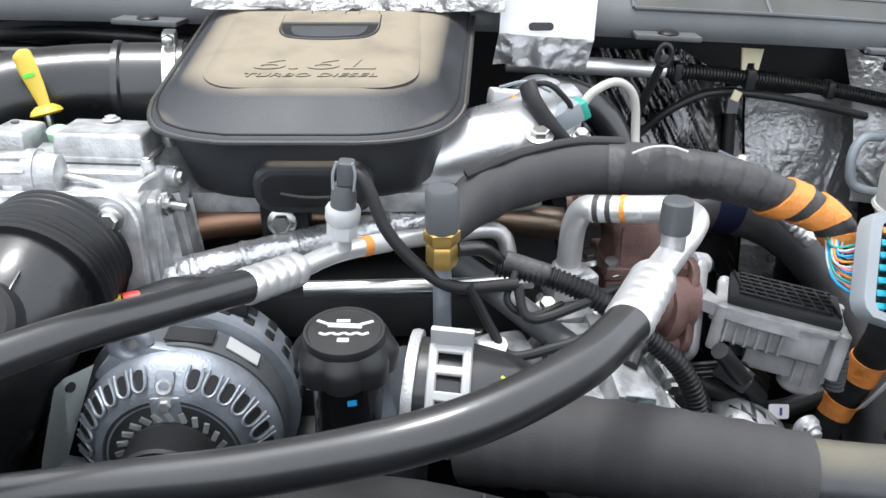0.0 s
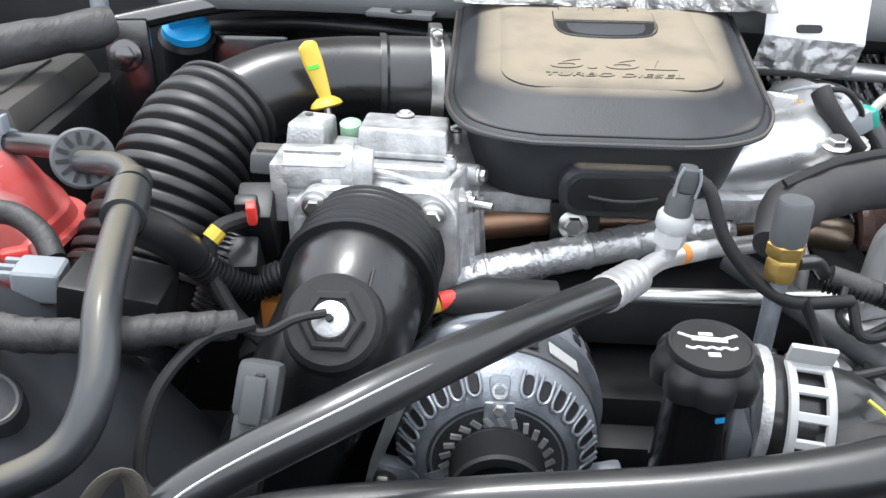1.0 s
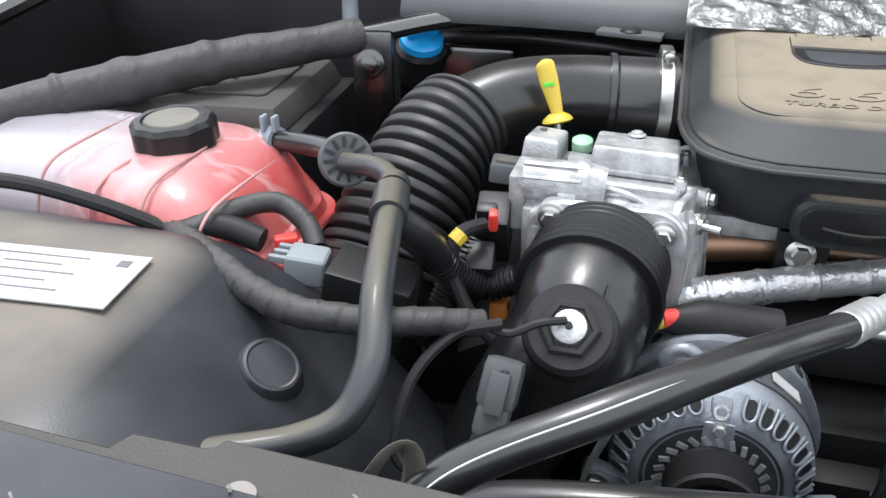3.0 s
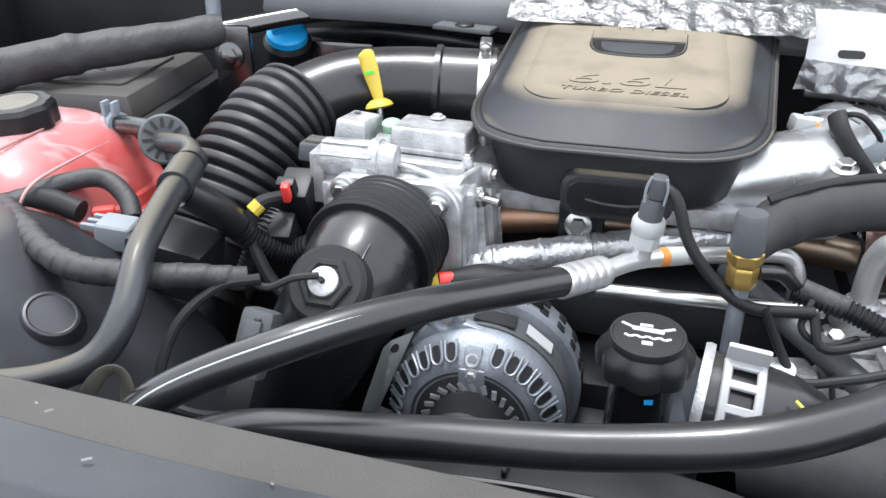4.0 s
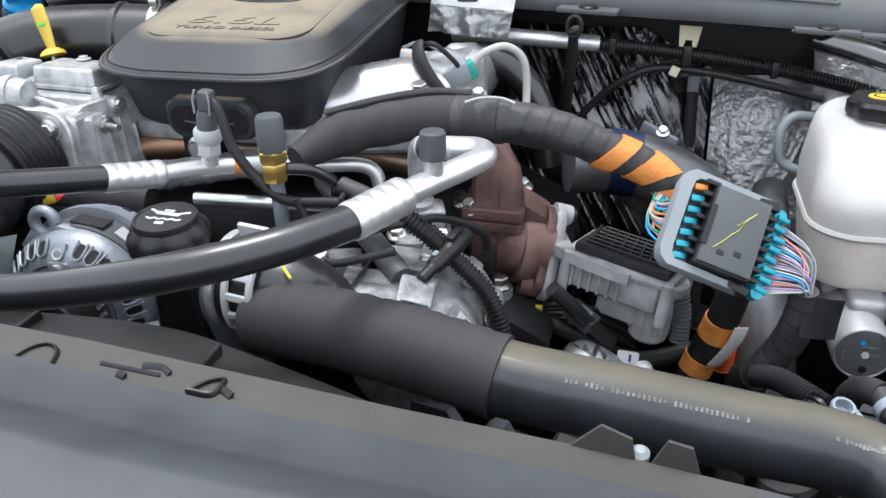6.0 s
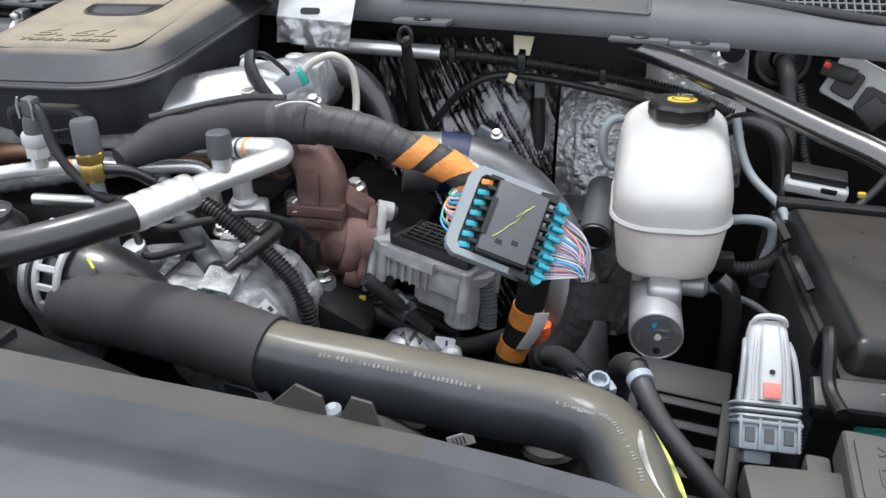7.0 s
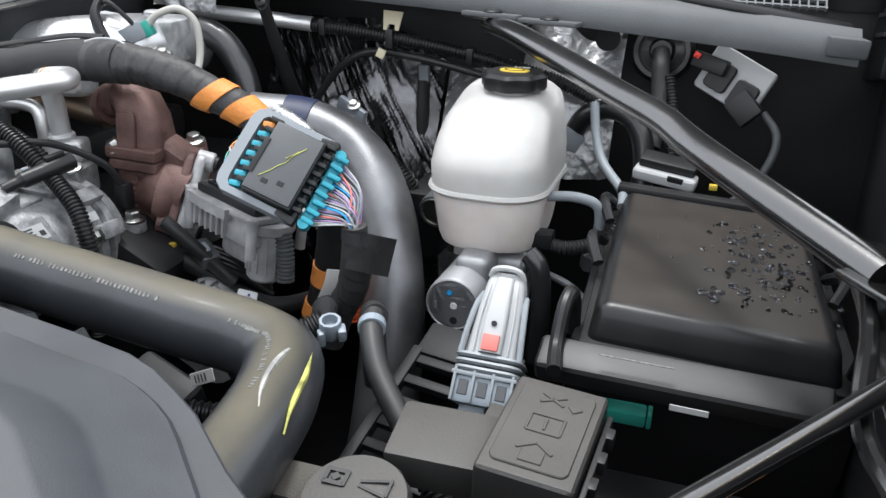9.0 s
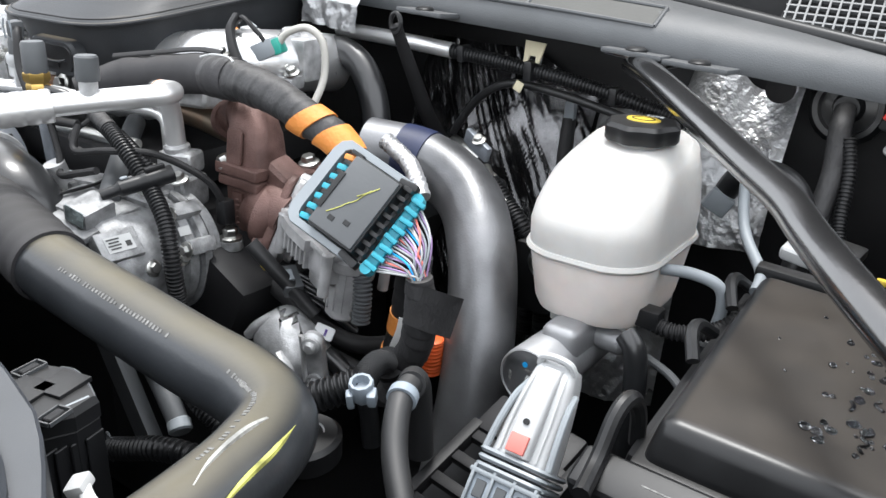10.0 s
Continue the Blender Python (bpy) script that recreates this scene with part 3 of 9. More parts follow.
def engine_cover():
    t = thing("engine_cover", "dusty black plastic engine cover with raised lettering", "engine cover", (-0.122, 0.8, 1.36))

    def outline(inset, h, flat_z=None, front=None):
        """Trapezoid with large front corners and a bowed front edge, wider at the back; h is the height over the rim's tilted plane."""
        corners = (((0.016 - inset, 0.652 + inset), 0.085 - inset * 0.4), ((0.040 - inset, 0.992 - inset), 0.035),
                   ((-0.266 + inset, 0.992 - inset), 0.035), ((-0.264 + inset, 0.652 + inset), 0.088 - inset * 0.4))
        pts = []
        for k, ((cx, cy), r) in enumerate(corners):
            c = Vector((cx, cy))
            before = (Vector(corners[k - 1][0]) - c).normalized()
            after = (Vector(corners[(k + 1) % 4][0]) - c).normalized()
            a, b = c + before * r, c + after * r
            for i in range(13):
                f = i / 12
                q = a.lerp(c, f).lerp(c.lerp(b, f), f)
                q = q.lerp(c, 0.13 * (1 - abs(2 * f - 1)))
                pts.append(q)
        out = []
        for q in pts:
            if q.y < 0.80:
                q = Vector((q.x, q.y + 0.010 * ((q.x + 0.118) / 0.14) ** 2 - 0.003))
            w = 0.0 if front is None else min(1.0, max(0.0, (0.745 - q.y) / 0.05))
            rise = h if front is None else h + (front - h) * w * w * (3 - 2 * w)
            out.append(Vector((q.x, q.y, flat_z if flat_z is not None else 1.416 + 0.12 * (q.y - 0.646) + rise)))
        return out
    body = [outline(0.040, 0, 1.353), outline(0.031, 0, 1.354), outline(0.025, 0, 1.360), outline(0.0115, -0.010), outline(0.0105, -0.004)]
    part("body", loft(body), COVER, t)
    part("groove", loft([outline(0.0125, -0.006), outline(0.0115, 0.0005)]), MATTE, t)
    rim = outline(-0.0012, 0.0018)
    part("rim_bead", tube(rim + [rim[0]], 0.0024, 260, 8, caps=False), COVER, t)
    rim = outline(0.0050, 0.0068)
    part("rim_groove", tube(rim + [rim[0]], 0.0011, 260, 6, caps=False), MATTE, t)
    lid = [outline(0.008, -0.003), outline(0.0005, -0.002), outline(-0.0005, 0.002), outline(0.003, 0.0058), outline(0.007, 0.0085, front=0.0072), outline(0.012, 0.0135, front=0.0095),
           outline(0.018, 0.0180, front=0.0125), outline(0.026, 0.0216, front=0.0160), outline(0.034, 0.0240, front=0.0198), outline(0.042, 0.0256, front=0.0238), outline(0.052, 0.0268, front=0.0262), outline(0.078, 0.0275)]
    part("lid", loft(lid), COVER, t, angle=28)
    # raised middle panel with a soft front ridge
    m = pose(-0.119, 0.83, 1.416 + 0.12 * 0.184 + 0.0275, 6.84, 0, 0)

    def panel(grow, z):
        return [m @ Vector((x * (1 + 0.10 * y), y - 0.002, z)) for x, y in rounded(0.186 + grow, 0.236 + grow, 0.034 + grow * 0.3, 8)]
    part("raised_panel", loft([panel(0.014, -0.006), panel(0.012, -0.0010), panel(0.004, -0.0002), panel(-0.006, 0.0005), panel(-0.020, 0.0010), panel(-0.10, 0.0012)]), COVER, t)
    slant = Matrix(((1, 0.35, 0, 0), (0, 1, 0, 0), (0, 0, 1, 0), (0, 0, 0, 1)))
    # lifting handle: dished opening with shade painted black, its rolled lip, the bar behind
    arc = [(-0.048, 0.032), (-0.047, 0.014), (-0.042, 0.000), (-0.032, -0.008), (-0.010, -0.012), (0.012, -0.012), (0.034, -0.008), (0.044, 0.000), (0.049, 0.014), (0.050, 0.032)]
    slot = part("handle_slot_shade", plate(arc, m @ pose(0.004, 0.002, -0.004), 0.0056, 0.0004), BLACK, t, "black plate painting the shade of the handle opening")
    part("slot_rim", tube([m @ Vector((x * 1.03 + 0.004, y * 1.02 + 0.001, 0.0014)) for x, y in arc], 0.0014, 50, 8), COVER, slot)
    part("slot_floor", plate([(x * 0.80, y * 0.72 + 0.001) for x, y in arc], m @ pose(0.004, 0.002, 0.0004), 0.0018, 0.0004), RADCOVER, slot, "grey floor of the opening")
    part("handle_bar", box((0.104, 0.030, 0.008), m @ pose(0.005, 0.050, -0.0016), 0.003, 3), COVER, t)
    for x in (-0.030, 0.006, 0.042):
        part("handle_rib", box((0.022, 0.056, 0.003), m @ pose(x + 0.001, 0.084, 0.0004), 0.0015, 3), COVER, t)
    part("displacement_lettering", text_mesh("6.6L", m @ pose(0.003, -0.079, 0.0012) @ slant @ Matrix.Diagonal((2.30, 1.12, 1, 1)), 0.030, 0.0008), COVER, t, "raised moulded lettering")
    part("fuel_lettering", text_mesh("TURBO DIESEL", m @ pose(0.001, -0.1035, 0.0010) @ slant @ Matrix.Diagonal((1.50, 0.9, 1, 1)), 0.0125, 0.0009), COVER, t, "raised moulded lettering")
    # recessed handhold in the front face; a black plate paints its hollow's shade
    f = at((-0.112, 0.664, 1.3735), (0, -1, -0.14), (1, 0.02, 0))
    hold = part("handhold", plate(rounded(0.104, 0.046, 0.017), f @ pose(0, 0, -0.010), 0.020, 0.004), COVER, t)
    part("handhold_shade", plate(rounded(0.090, 0.032, 0.012), f @ pose(0, 0.001, 0.0085), 0.003, 0.001), BLACK, hold)
    part("handhold_tongue", tube([f @ Vector(q) for q in ((-0.028, -0.001, 0.0115), (-0.008, -0.004, 0.0125), (0.012, -0.004, 0.0125), (0.030, -0.001, 0.0115))], 0.0016, 20, 8), COVER, hold)
    part("handhold_block", box((0.026, 0.008, 0.004), f @ pose(0.0, -0.008, 0.0115), 0.0015), BLACK, hold)
    return t


engine_cover()


def foil_shield():
    t = thing("heat_shield", "crinkled silver foil heat shield hanging at the cowl", "heat shield", (0.0, 0.95, 1.45))

    def sheet(corners, nx, ny, rough):
        bm = bmesh.new()
        a, b, c, d = (Vector(q) for q in corners)
        grid = []
        nrm = (b - a).cross(d - a).normalized()
        for j in range(ny + 1):
            row = []
            for i in range(nx + 1):
                u, v = i / nx, j / ny
                p = a.lerp(b, u).lerp(d.lerp(c, u), v)
                p += nrm * (rough * noise.noise(p * 55) + 0.4 * rough * noise.noise(p * 140))
                row.append(bm.verts.new(p))
            grid.append(row)
        for j in range(ny):
            for i in range(nx):
                bm.faces.new((grid[j][i], grid[j][i + 1], grid[j + 1][i + 1], grid[j + 1][i]))
        bmesh.ops.solidify(bm, geom=bm.faces[:], thickness=0.0015)
        return bm
    dull = material("dull_crinkled_foil", (0.30, 0.305, 0.31), 0.42, 0.9, vary=0.3, bump=0.2, crumple=0.35, crumple_scale=60)
    part("edge_fold", sheet([(-0.27, 0.905, 1.478), (0.07, 0.905, 1.475), (0.07, 0.95, 1.50), (-0.27, 0.95, 1.503)], 90, 16, 0.0028), dull, t, angle=20)
    part("upper_sheet", sheet([(-0.27, 0.95, 1.503), (0.17, 0.945, 1.485), (0.20, 1.08, 1.53), (-0.27, 1.08, 1.55)], 60, 20, 0.004), dull, t)
    bright = material("bright_foil", (0.85, 0.85, 0.86), 0.40, 0.35, vary=0.05)
    tab = part("tab", sheet([(0.066, 0.925, 1.448), (0.172, 0.92, 1.441), (0.178, 0.948, 1.495), (0.07, 0.95, 1.498)], 24, 14, 0.002), bright, t, "bright smooth foil tab")
    part("tab_skirt", sheet([(0.06, 0.93, 1.412), (0.165, 0.922, 1.405), (0.172, 0.921, 1.442), (0.066, 0.926, 1.449)], 30, 14, 0.007), FOIL, tab)
    part("slot", plate(rounded(0.028, 0.009, 0.004), at((0.113, 0.930, 1.4535), (0, -1, 0.5), (1, 0, 0)), 0.004, 0.001), MATTE, tab)
    return t


foil_shield()


def fresh_air_duct():
    t = thing("air_duct", "black plastic intake duct with ribbed bellows", "air duct", (-0.45, 0.75, 1.38))
    c = [(-0.24, 0.885, 1.400), (-0.30, 0.872, 1.400), (-0.37, 0.862, 1.404), (-0.445, 0.83, 1.402), (-0.50, 0.785, 1.385)]
    part("elbow", tube(c, 0.0455, 40, 36), SATIN, t)
    b = [(-0.490, 0.788, 1.392), (-0.503, 0.752, 1.378), (-0.514, 0.712, 1.352), (-0.524, 0.672, 1.318), (-0.532, 0.635, 1.280)]

    def bell(s, u):
        d = abs((s / 0.0150) % 1 - 0.5) * 2
        return 0.0560 - 0.0080 * max(0, 1 - d / 0.40) ** 0.8 + 0.0016 * math.sqrt(max(0, 1 - ((d - 0.9) / 0.5) ** 2)) + 0.010 * u
    part("bellows", tube(b, bell, 260, 48), BELLOWS, t, angle=60)
    part("lower_sleeve", tube([(-0.531, 0.640, 1.284), (-0.540, 0.600, 1.246), (-0.552, 0.555, 1.205)], 0.066, 12, 40), SATIN, t)
    clamp_band(t, (-0.540, 0.600, 1.246), (-0.2, -0.75, -0.72), 0.067, 0.010, (0, -1, 0.3))
    # rubber coupling and clamp at the engine cover
    part("coupling", tube([(-0.275, 0.878, 1.400), (-0.345, 0.866, 1.4025)], lambda s, u: 0.0475 + (0.0025 if u < 0.12 or u > 0.88 else 0), 24, 36), RUBBER, t, "black rubber coupling")
    part("outlet", tube([(-0.22, 0.89, 1.398), (-0.278, 0.877, 1.400)], lambda s, u: 0.046 + 0.002 * math.cos(u * 20), 24, 36), SATIN, t)
    clamp_band(t, (-0.288, 0.8755, 1.400), (-1, -0.17, 0.03), 0.0505, 0.013, (0, -0.05, 1))
    return t


fresh_air_duct()


def dipstick():
    t = thing("dipstick", "yellow plastic dipstick handle", "dipstick", (-0.384, 0.774, 1.405))
    path = [Vector(q) for q in ((-0.384, 0.774, 1.408), (-0.389, 0.778, 1.422), (-0.396, 0.783, 1.440), (-0.402, 0.787, 1.456), (-0.405, 0.789, 1.462))]
    part("handle", sweep(bmesh.new(), spline(path, 24), lambda s, u: (0.0055 + 0.0042 * min(1, u * 1.6)) * (1 if u < 0.9 else math.sqrt(max(0.05, 1 - ((u - 0.9) / 0.1) ** 2))), 18, True, 0.42, (1, 0, 0)), YELLOW, t)
    part("collar", lathe([(0.013, 0), (0.016, 0.002), (0.014, 0.006), (0.008, 0.010)], at((-0.384, 0.774, 1.402), (-0.25, 0.2, 1)), 24), YELLOW, t)
    part("shaft", tube([(-0.384, 0.774, 1.402), (-0.378, 0.765, 1.36)], 0.004, 6, 8), STEEL, t)
    part("band", box((0.011, 0.001, 0.004), at((-0.396, 0.7786, 1.440), (-0.25, 0.25, 1), (1, 0, 0.3)), 0.0003, 1), LIME, t, "faint green mark")
    return t


dipstick()


def throttle_body():
    t = thing("throttle_valve", "cast aluminium throttle valve with motor housing and bolts", "throttle valve", (-0.31, 0.65, 1.35))
    part("casting", box((0.136, 0.060, 0.110), pose(-0.316, 0.640, 1.325, 0, 0, 2), 0.010, 3), ALU, t)
    part("flange", plate(rounded(0.134, 0.118, 0.028), at((-0.315, 0.612, 1.332), (0, -1, 0.05)), 0.010, 0.002), ALU, t)
    part("bore", tube([(-0.316, 0.64, 1.330), (-0.300, 0.68, 1.338), (-0.275, 0.73, 1.345), (-0.24, 0.77, 1.348)], lambda s, u: 0.050 - 0.006 * u, 24, 32), ALU, t)
    # gear housing under a flat bolted lid with a sharp rim
    lid = part("gear_cover", box((0.080, 0.056, 0.022), pose(-0.300, 0.704, 1.403, -4, 2, 0), 0.0035, 3, taper=0.95), ALU, t)
    part("gear_cover_rim", box((0.085, 0.061, 0.005), pose(-0.300, 0.704, 1.3915, -4, 2, 0), 0.0015), ALU, lid)
    part("gear_cover_seam", box((0.083, 0.059, 0.0022), pose(-0.300, 0.704, 1.3882, -4, 2, 0), 0.0004, 1), DGREY, lid)
    part("gear_housing", box((0.084, 0.074, 0.048), pose(-0.300, 0.694, 1.364, -4, 2, 0), 0.007, 3), ALU, t)
    part("front_web", loft([[Vector((x, y, z)) for x, y, z in ((-0.336, 0.660 - d, 1.384 - e), (-0.262, 0.660 - d, 1.380 - e), (-0.262, 0.672, 1.352), (-0.336, 0.672, 1.352))] for d, e in ((0.0, 0.0), (0.010, 0.010), (0.016, 0.022))]), ALU, t)
    hexbolt(t, at((-0.302, 0.722, 1.4145), (0, 0.05, 1)), 0.0055, 0.004, ALU)
    part("cover_arc", tube([(-0.338, 0.658, 1.384), (-0.318, 0.650, 1.388), (-0.292, 0.647, 1.382), (-0.268, 0.648, 1.364), (-0.258, 0.650, 1.342)], 0.0030, 26, 10), ALU, t)
    part("clip_wire", tube([(-0.340, 0.640, 1.378), (-0.315, 0.634, 1.380), (-0.285, 0.632, 1.366), (-0.270, 0.632, 1.350)], 0.0013, 20, 8), STEEL, t)
    cap = part("sensor_cap", box((0.036, 0.048, 0.026), pose(-0.386, 0.713, 1.399, -4, 3, -6), 0.004, 3, taper=0.90), ALU, t)
    part("cap_hole", lathe([(0.0038, 0), (0.0038, 0.0008)], at((-0.390, 0.722, 1.4125), (0, 0.05, 1)), 14), DGREY, cap)
    part("cap_skirt", box((0.042, 0.054, 0.012), pose(-0.386, 0.712, 1.384, -4, 3, -6), 0.003), ALU, cap)
    part("cap_base", box((0.056, 0.060, 0.030), pose(-0.382, 0.700, 1.366, 0, 0, 2), 0.005), ALU, t)
    part("green_plug", lathe([(0.010, 0), (0.010, 0.010), (0.007, 0.012)], at((-0.352, 0.722, 1.396), (0, -0.2, 1)), 18), material("pale_green_plastic", (0.30, 0.50, 0.34), 0.5), t, "pale green plug")
    # motor barrel lying across the front, with end bell and label pad
    part("motor", tube([(-0.392, 0.640, 1.394), (-0.338, 0.642, 1.394)], 0.0195, 8, 36), ALU, t)
    part("motor_rim", tube([(-0.345, 0.6415, 1.394), (-0.336, 0.642, 1.394)], 0.0215, 4, 36), ALU, t)
    part("motor_cap", tube([(-0.338, 0.642, 1.394), (-0.321, 0.643, 1.393)], lambda s, u: 0.0195 - 0.003 * u, 8, 32), ALU, t)
    part("motor_rib", box((0.052, 0.004, 0.003), pose(-0.366, 0.632, 1.4125, 24), 0.0008), ALU, t)
    part("motor_rib", box((0.052, 0.003, 0.003), pose(-0.366, 0.6225, 1.4035, 50), 0.0008), ALU, t)
    part("motor_pad", box((0.016, 0.003, 0.012), pose(-0.352, 0.6215, 1.386, -14, 0, 2), 0.0006), ALU, t)
    part("motor_base", box((0.072, 0.034, 0.036), pose(-0.362, 0.644, 1.372, 0, 0, 2), 0.004), ALU, t)
    part("motor_end", box((0.014, 0.050, 0.052), pose(-0.396, 0.646, 1.378), 0.003), ALU, t)
    part("left_wall", box((0.012, 0.050, 0.105), pose(-0.384, 0.640, 1.325, 0, 0, 2), 0.003), ALU, t)
    part("left_rib", box((0.006, 0.058, 0.090), pose(-0.376, 0.632, 1.322, 0, 0, 2), 0.0015), ALU, t)
    # right flank: rib plate, bosses and a stud
    part("side_plate", plate(rounded(0.066, 0.100, 0.014), at((-0.249, 0.662, 1.336), (0.92, -0.35, 0.1), (0.3, 0.9, 0)), 0.008, 0.0015), ALU, t)
    part("side_casting", box((0.040, 0.066, 0.100), pose(-0.268, 0.66, 1.326, 0, 4, 10), 0.006, 3), ALU, t)
    part("lower_lug", lathe([(0.014, -0.02), (0.014, 0.01), (0.010, 0.012)], at((-0.256, 0.620, 1.288), (0.2, -1, 0.1)), 20), ALU, t)
    for p in ((-0.268, 0.602, 1.372), (-0.362, 0.602, 1.378)):
        part("bolt_lug", lathe([(0.0125, -0.016), (0.0125, 0.002)], at(p, (0, -1, 0.05)), 22), ALU, t)
        hexbolt(t, at((p[0], p[1] - 0.002, p[2]), (0, -1, 0.05)), 0.0070, 0.008, STEEL)
    stud = part("stud", lathe([(0.0075, 0), (0.0075, 0.006), (0.004, 0.006), (0.004, 0.022)], at((-0.241, 0.655, 1.360), (0.95, -0.3, 0)), 10), STEEL, t)
    part("stud_collar", lathe([(0.010, 0), (0.010, 0.003)], at((-0.242, 0.656, 1.360), (0.95, -0.3, 0)), 16), STEEL, stud)
    for k, (dy, h) in enumerate(((-0.024, 0.080), (-0.008, 0.094), (0.010, 0.088), (0.028, 0.070))):
        part("side_rib", box((0.014, 0.0035, h), pose(-0.240 + 0.25 * dy, 0.662 + dy, 1.328 - 0.004 * k, 0, -4, 18), 0.0010), ALU, t)
    for py, pz in ((0.646, 1.300), (0.684, 1.292), (0.676, 1.378)):
        part("side_boss", lathe([(0.0095, -0.012), (0.009, 0.008), (0.0075, 0.010)], at((-0.241, py, pz), (0.92, -0.35, 0.1)), 18), ALU, t)
        hexbolt(t, at((-0.232, py - 0.004, pz + 0.001), (0.92, -0.35, 0.1)), 0.0058, 0.006, STEEL)
    part("bridge", box((0.024, 0.040, 0.010), pose(-0.350, 0.690, 1.392, 0, 6, 2), 0.002), ALU, t)
    for px, py, pz in ((-0.343, 0.672, 1.396), (-0.258, 0.674, 1.392), (-0.256, 0.730, 1.396)):
        part("cover_lug", lathe([(0.0060, -0.014), (0.0060, 0.0), (0.005, 0.002)], at((px, py, pz), (0, -0.1, 1)), 14), ALU, t)
        hexbolt(t, at((px, py, pz + 0.002), (0, -0.1, 1)), 0.0038, 0.003, STEEL)
    # black connector hanging on the left with its red lock
    head = part("plug_head", box((0.036, 0.046, 0.018), pose(-0.412, 0.672, 1.388, -8, 6, 8), 0.003), DGREY, t, "dusty black connector head")
    part("plug_head_lid", box((0.028, 0.022, 0.004), pose(-0.410, 0.668, 1.3985, -8, 6, 8), 0.001), CLOTH, head)
    conn = part("plug", box((0.030, 0.040, 0.055), pose(-0.415, 0.622, 1.352, 24, 0, 6), 0.004), BLACK, t, "black electrical plug")
    part("plug_latch", box((0.018, 0.012, 0.044), pose(-0.416, 0.600, 1.366, 24, 0, 6), 0.003), BLACK, conn)
    part("plug_neck", box((0.024, 0.030, 0.040), pose(-0.418, 0.586, 1.330, 30, 0, 8), 0.004), BLACK, conn)
    part("lock_tab", box((0.008, 0.010, 0.020), pose(-0.405, 0.572, 1.383, 20, 0, 12), 0.003), RED, conn, "red lock tab")
    return t


throttle_body()


def charge_elbow():
    t = thing("charge_pipe_elbow", "black plastic charge-air elbow with ribbed coupling and sensor", "intake elbow", (-0.335, 0.5, 1.1))
    c = [(-0.318, 0.598, 1.336), (-0.322, 0.555, 1.333), (-0.327, 0.52, 1.316), (-0.346, 0.505, 1.28), (-0.382, 0.50, 1.2), (-0.412, 0.50, 1.08), (-0.44, 0.50, 0.9)]
    part("pipe", tube(c, lambda s, u: 0.055 - 0.016 * u, 60, 40), SATIN, t)

    def rib(s, u):
        return 0.0585 + 0.0018 * math.cos(2 * math.pi * s / 0.0075) + (0.002 if u > 0.8 else 0)
    part("coupling", tube([(-0.3175, 0.606, 1.3365), (-0.3195, 0.58, 1.335), (-0.322, 0.552, 1.332)], rib, 60, 48), BLACK, t, "ribbed black quick coupling")
    m = at((-0.325, 0.468, 1.356), (0.02, -0.72, 0.70), (1, 0, 0))
    boss = part("sensor_boss", lathe([(0.036, -0.016), (0.034, -0.004), (0.030, 0.0)], m, 36), MATTE, t)
    part("hex_seat", lathe([(0.023, -0.002), (0.023, 0.003), (0.021, 0.0045), (0.017, 0.0045), (0.016, 0.0025)], m, 6), MATTE, boss)
    seam = spline(c, 60)
    part("mould_seam", tube([p + Vector((0.020, -0.012, 0.0)) + Vector((0.0, -0.6, 0.8)) * 0.0485 for p in seam[5:14:2]], 0.0009, 20, 6), SATIN, t)
    sensor = part("sensor", lathe([(0.013, 0.003), (0.0125, 0.0065), (0.009, 0.008)], m, 20), ALU, t, "bright metal temperature sensor")
    part("sensor_pin", lathe([(0.003, 0.006), (0.0025, 0.013)], m, 10), MATTE, sensor)
    return t


charge_elbow()


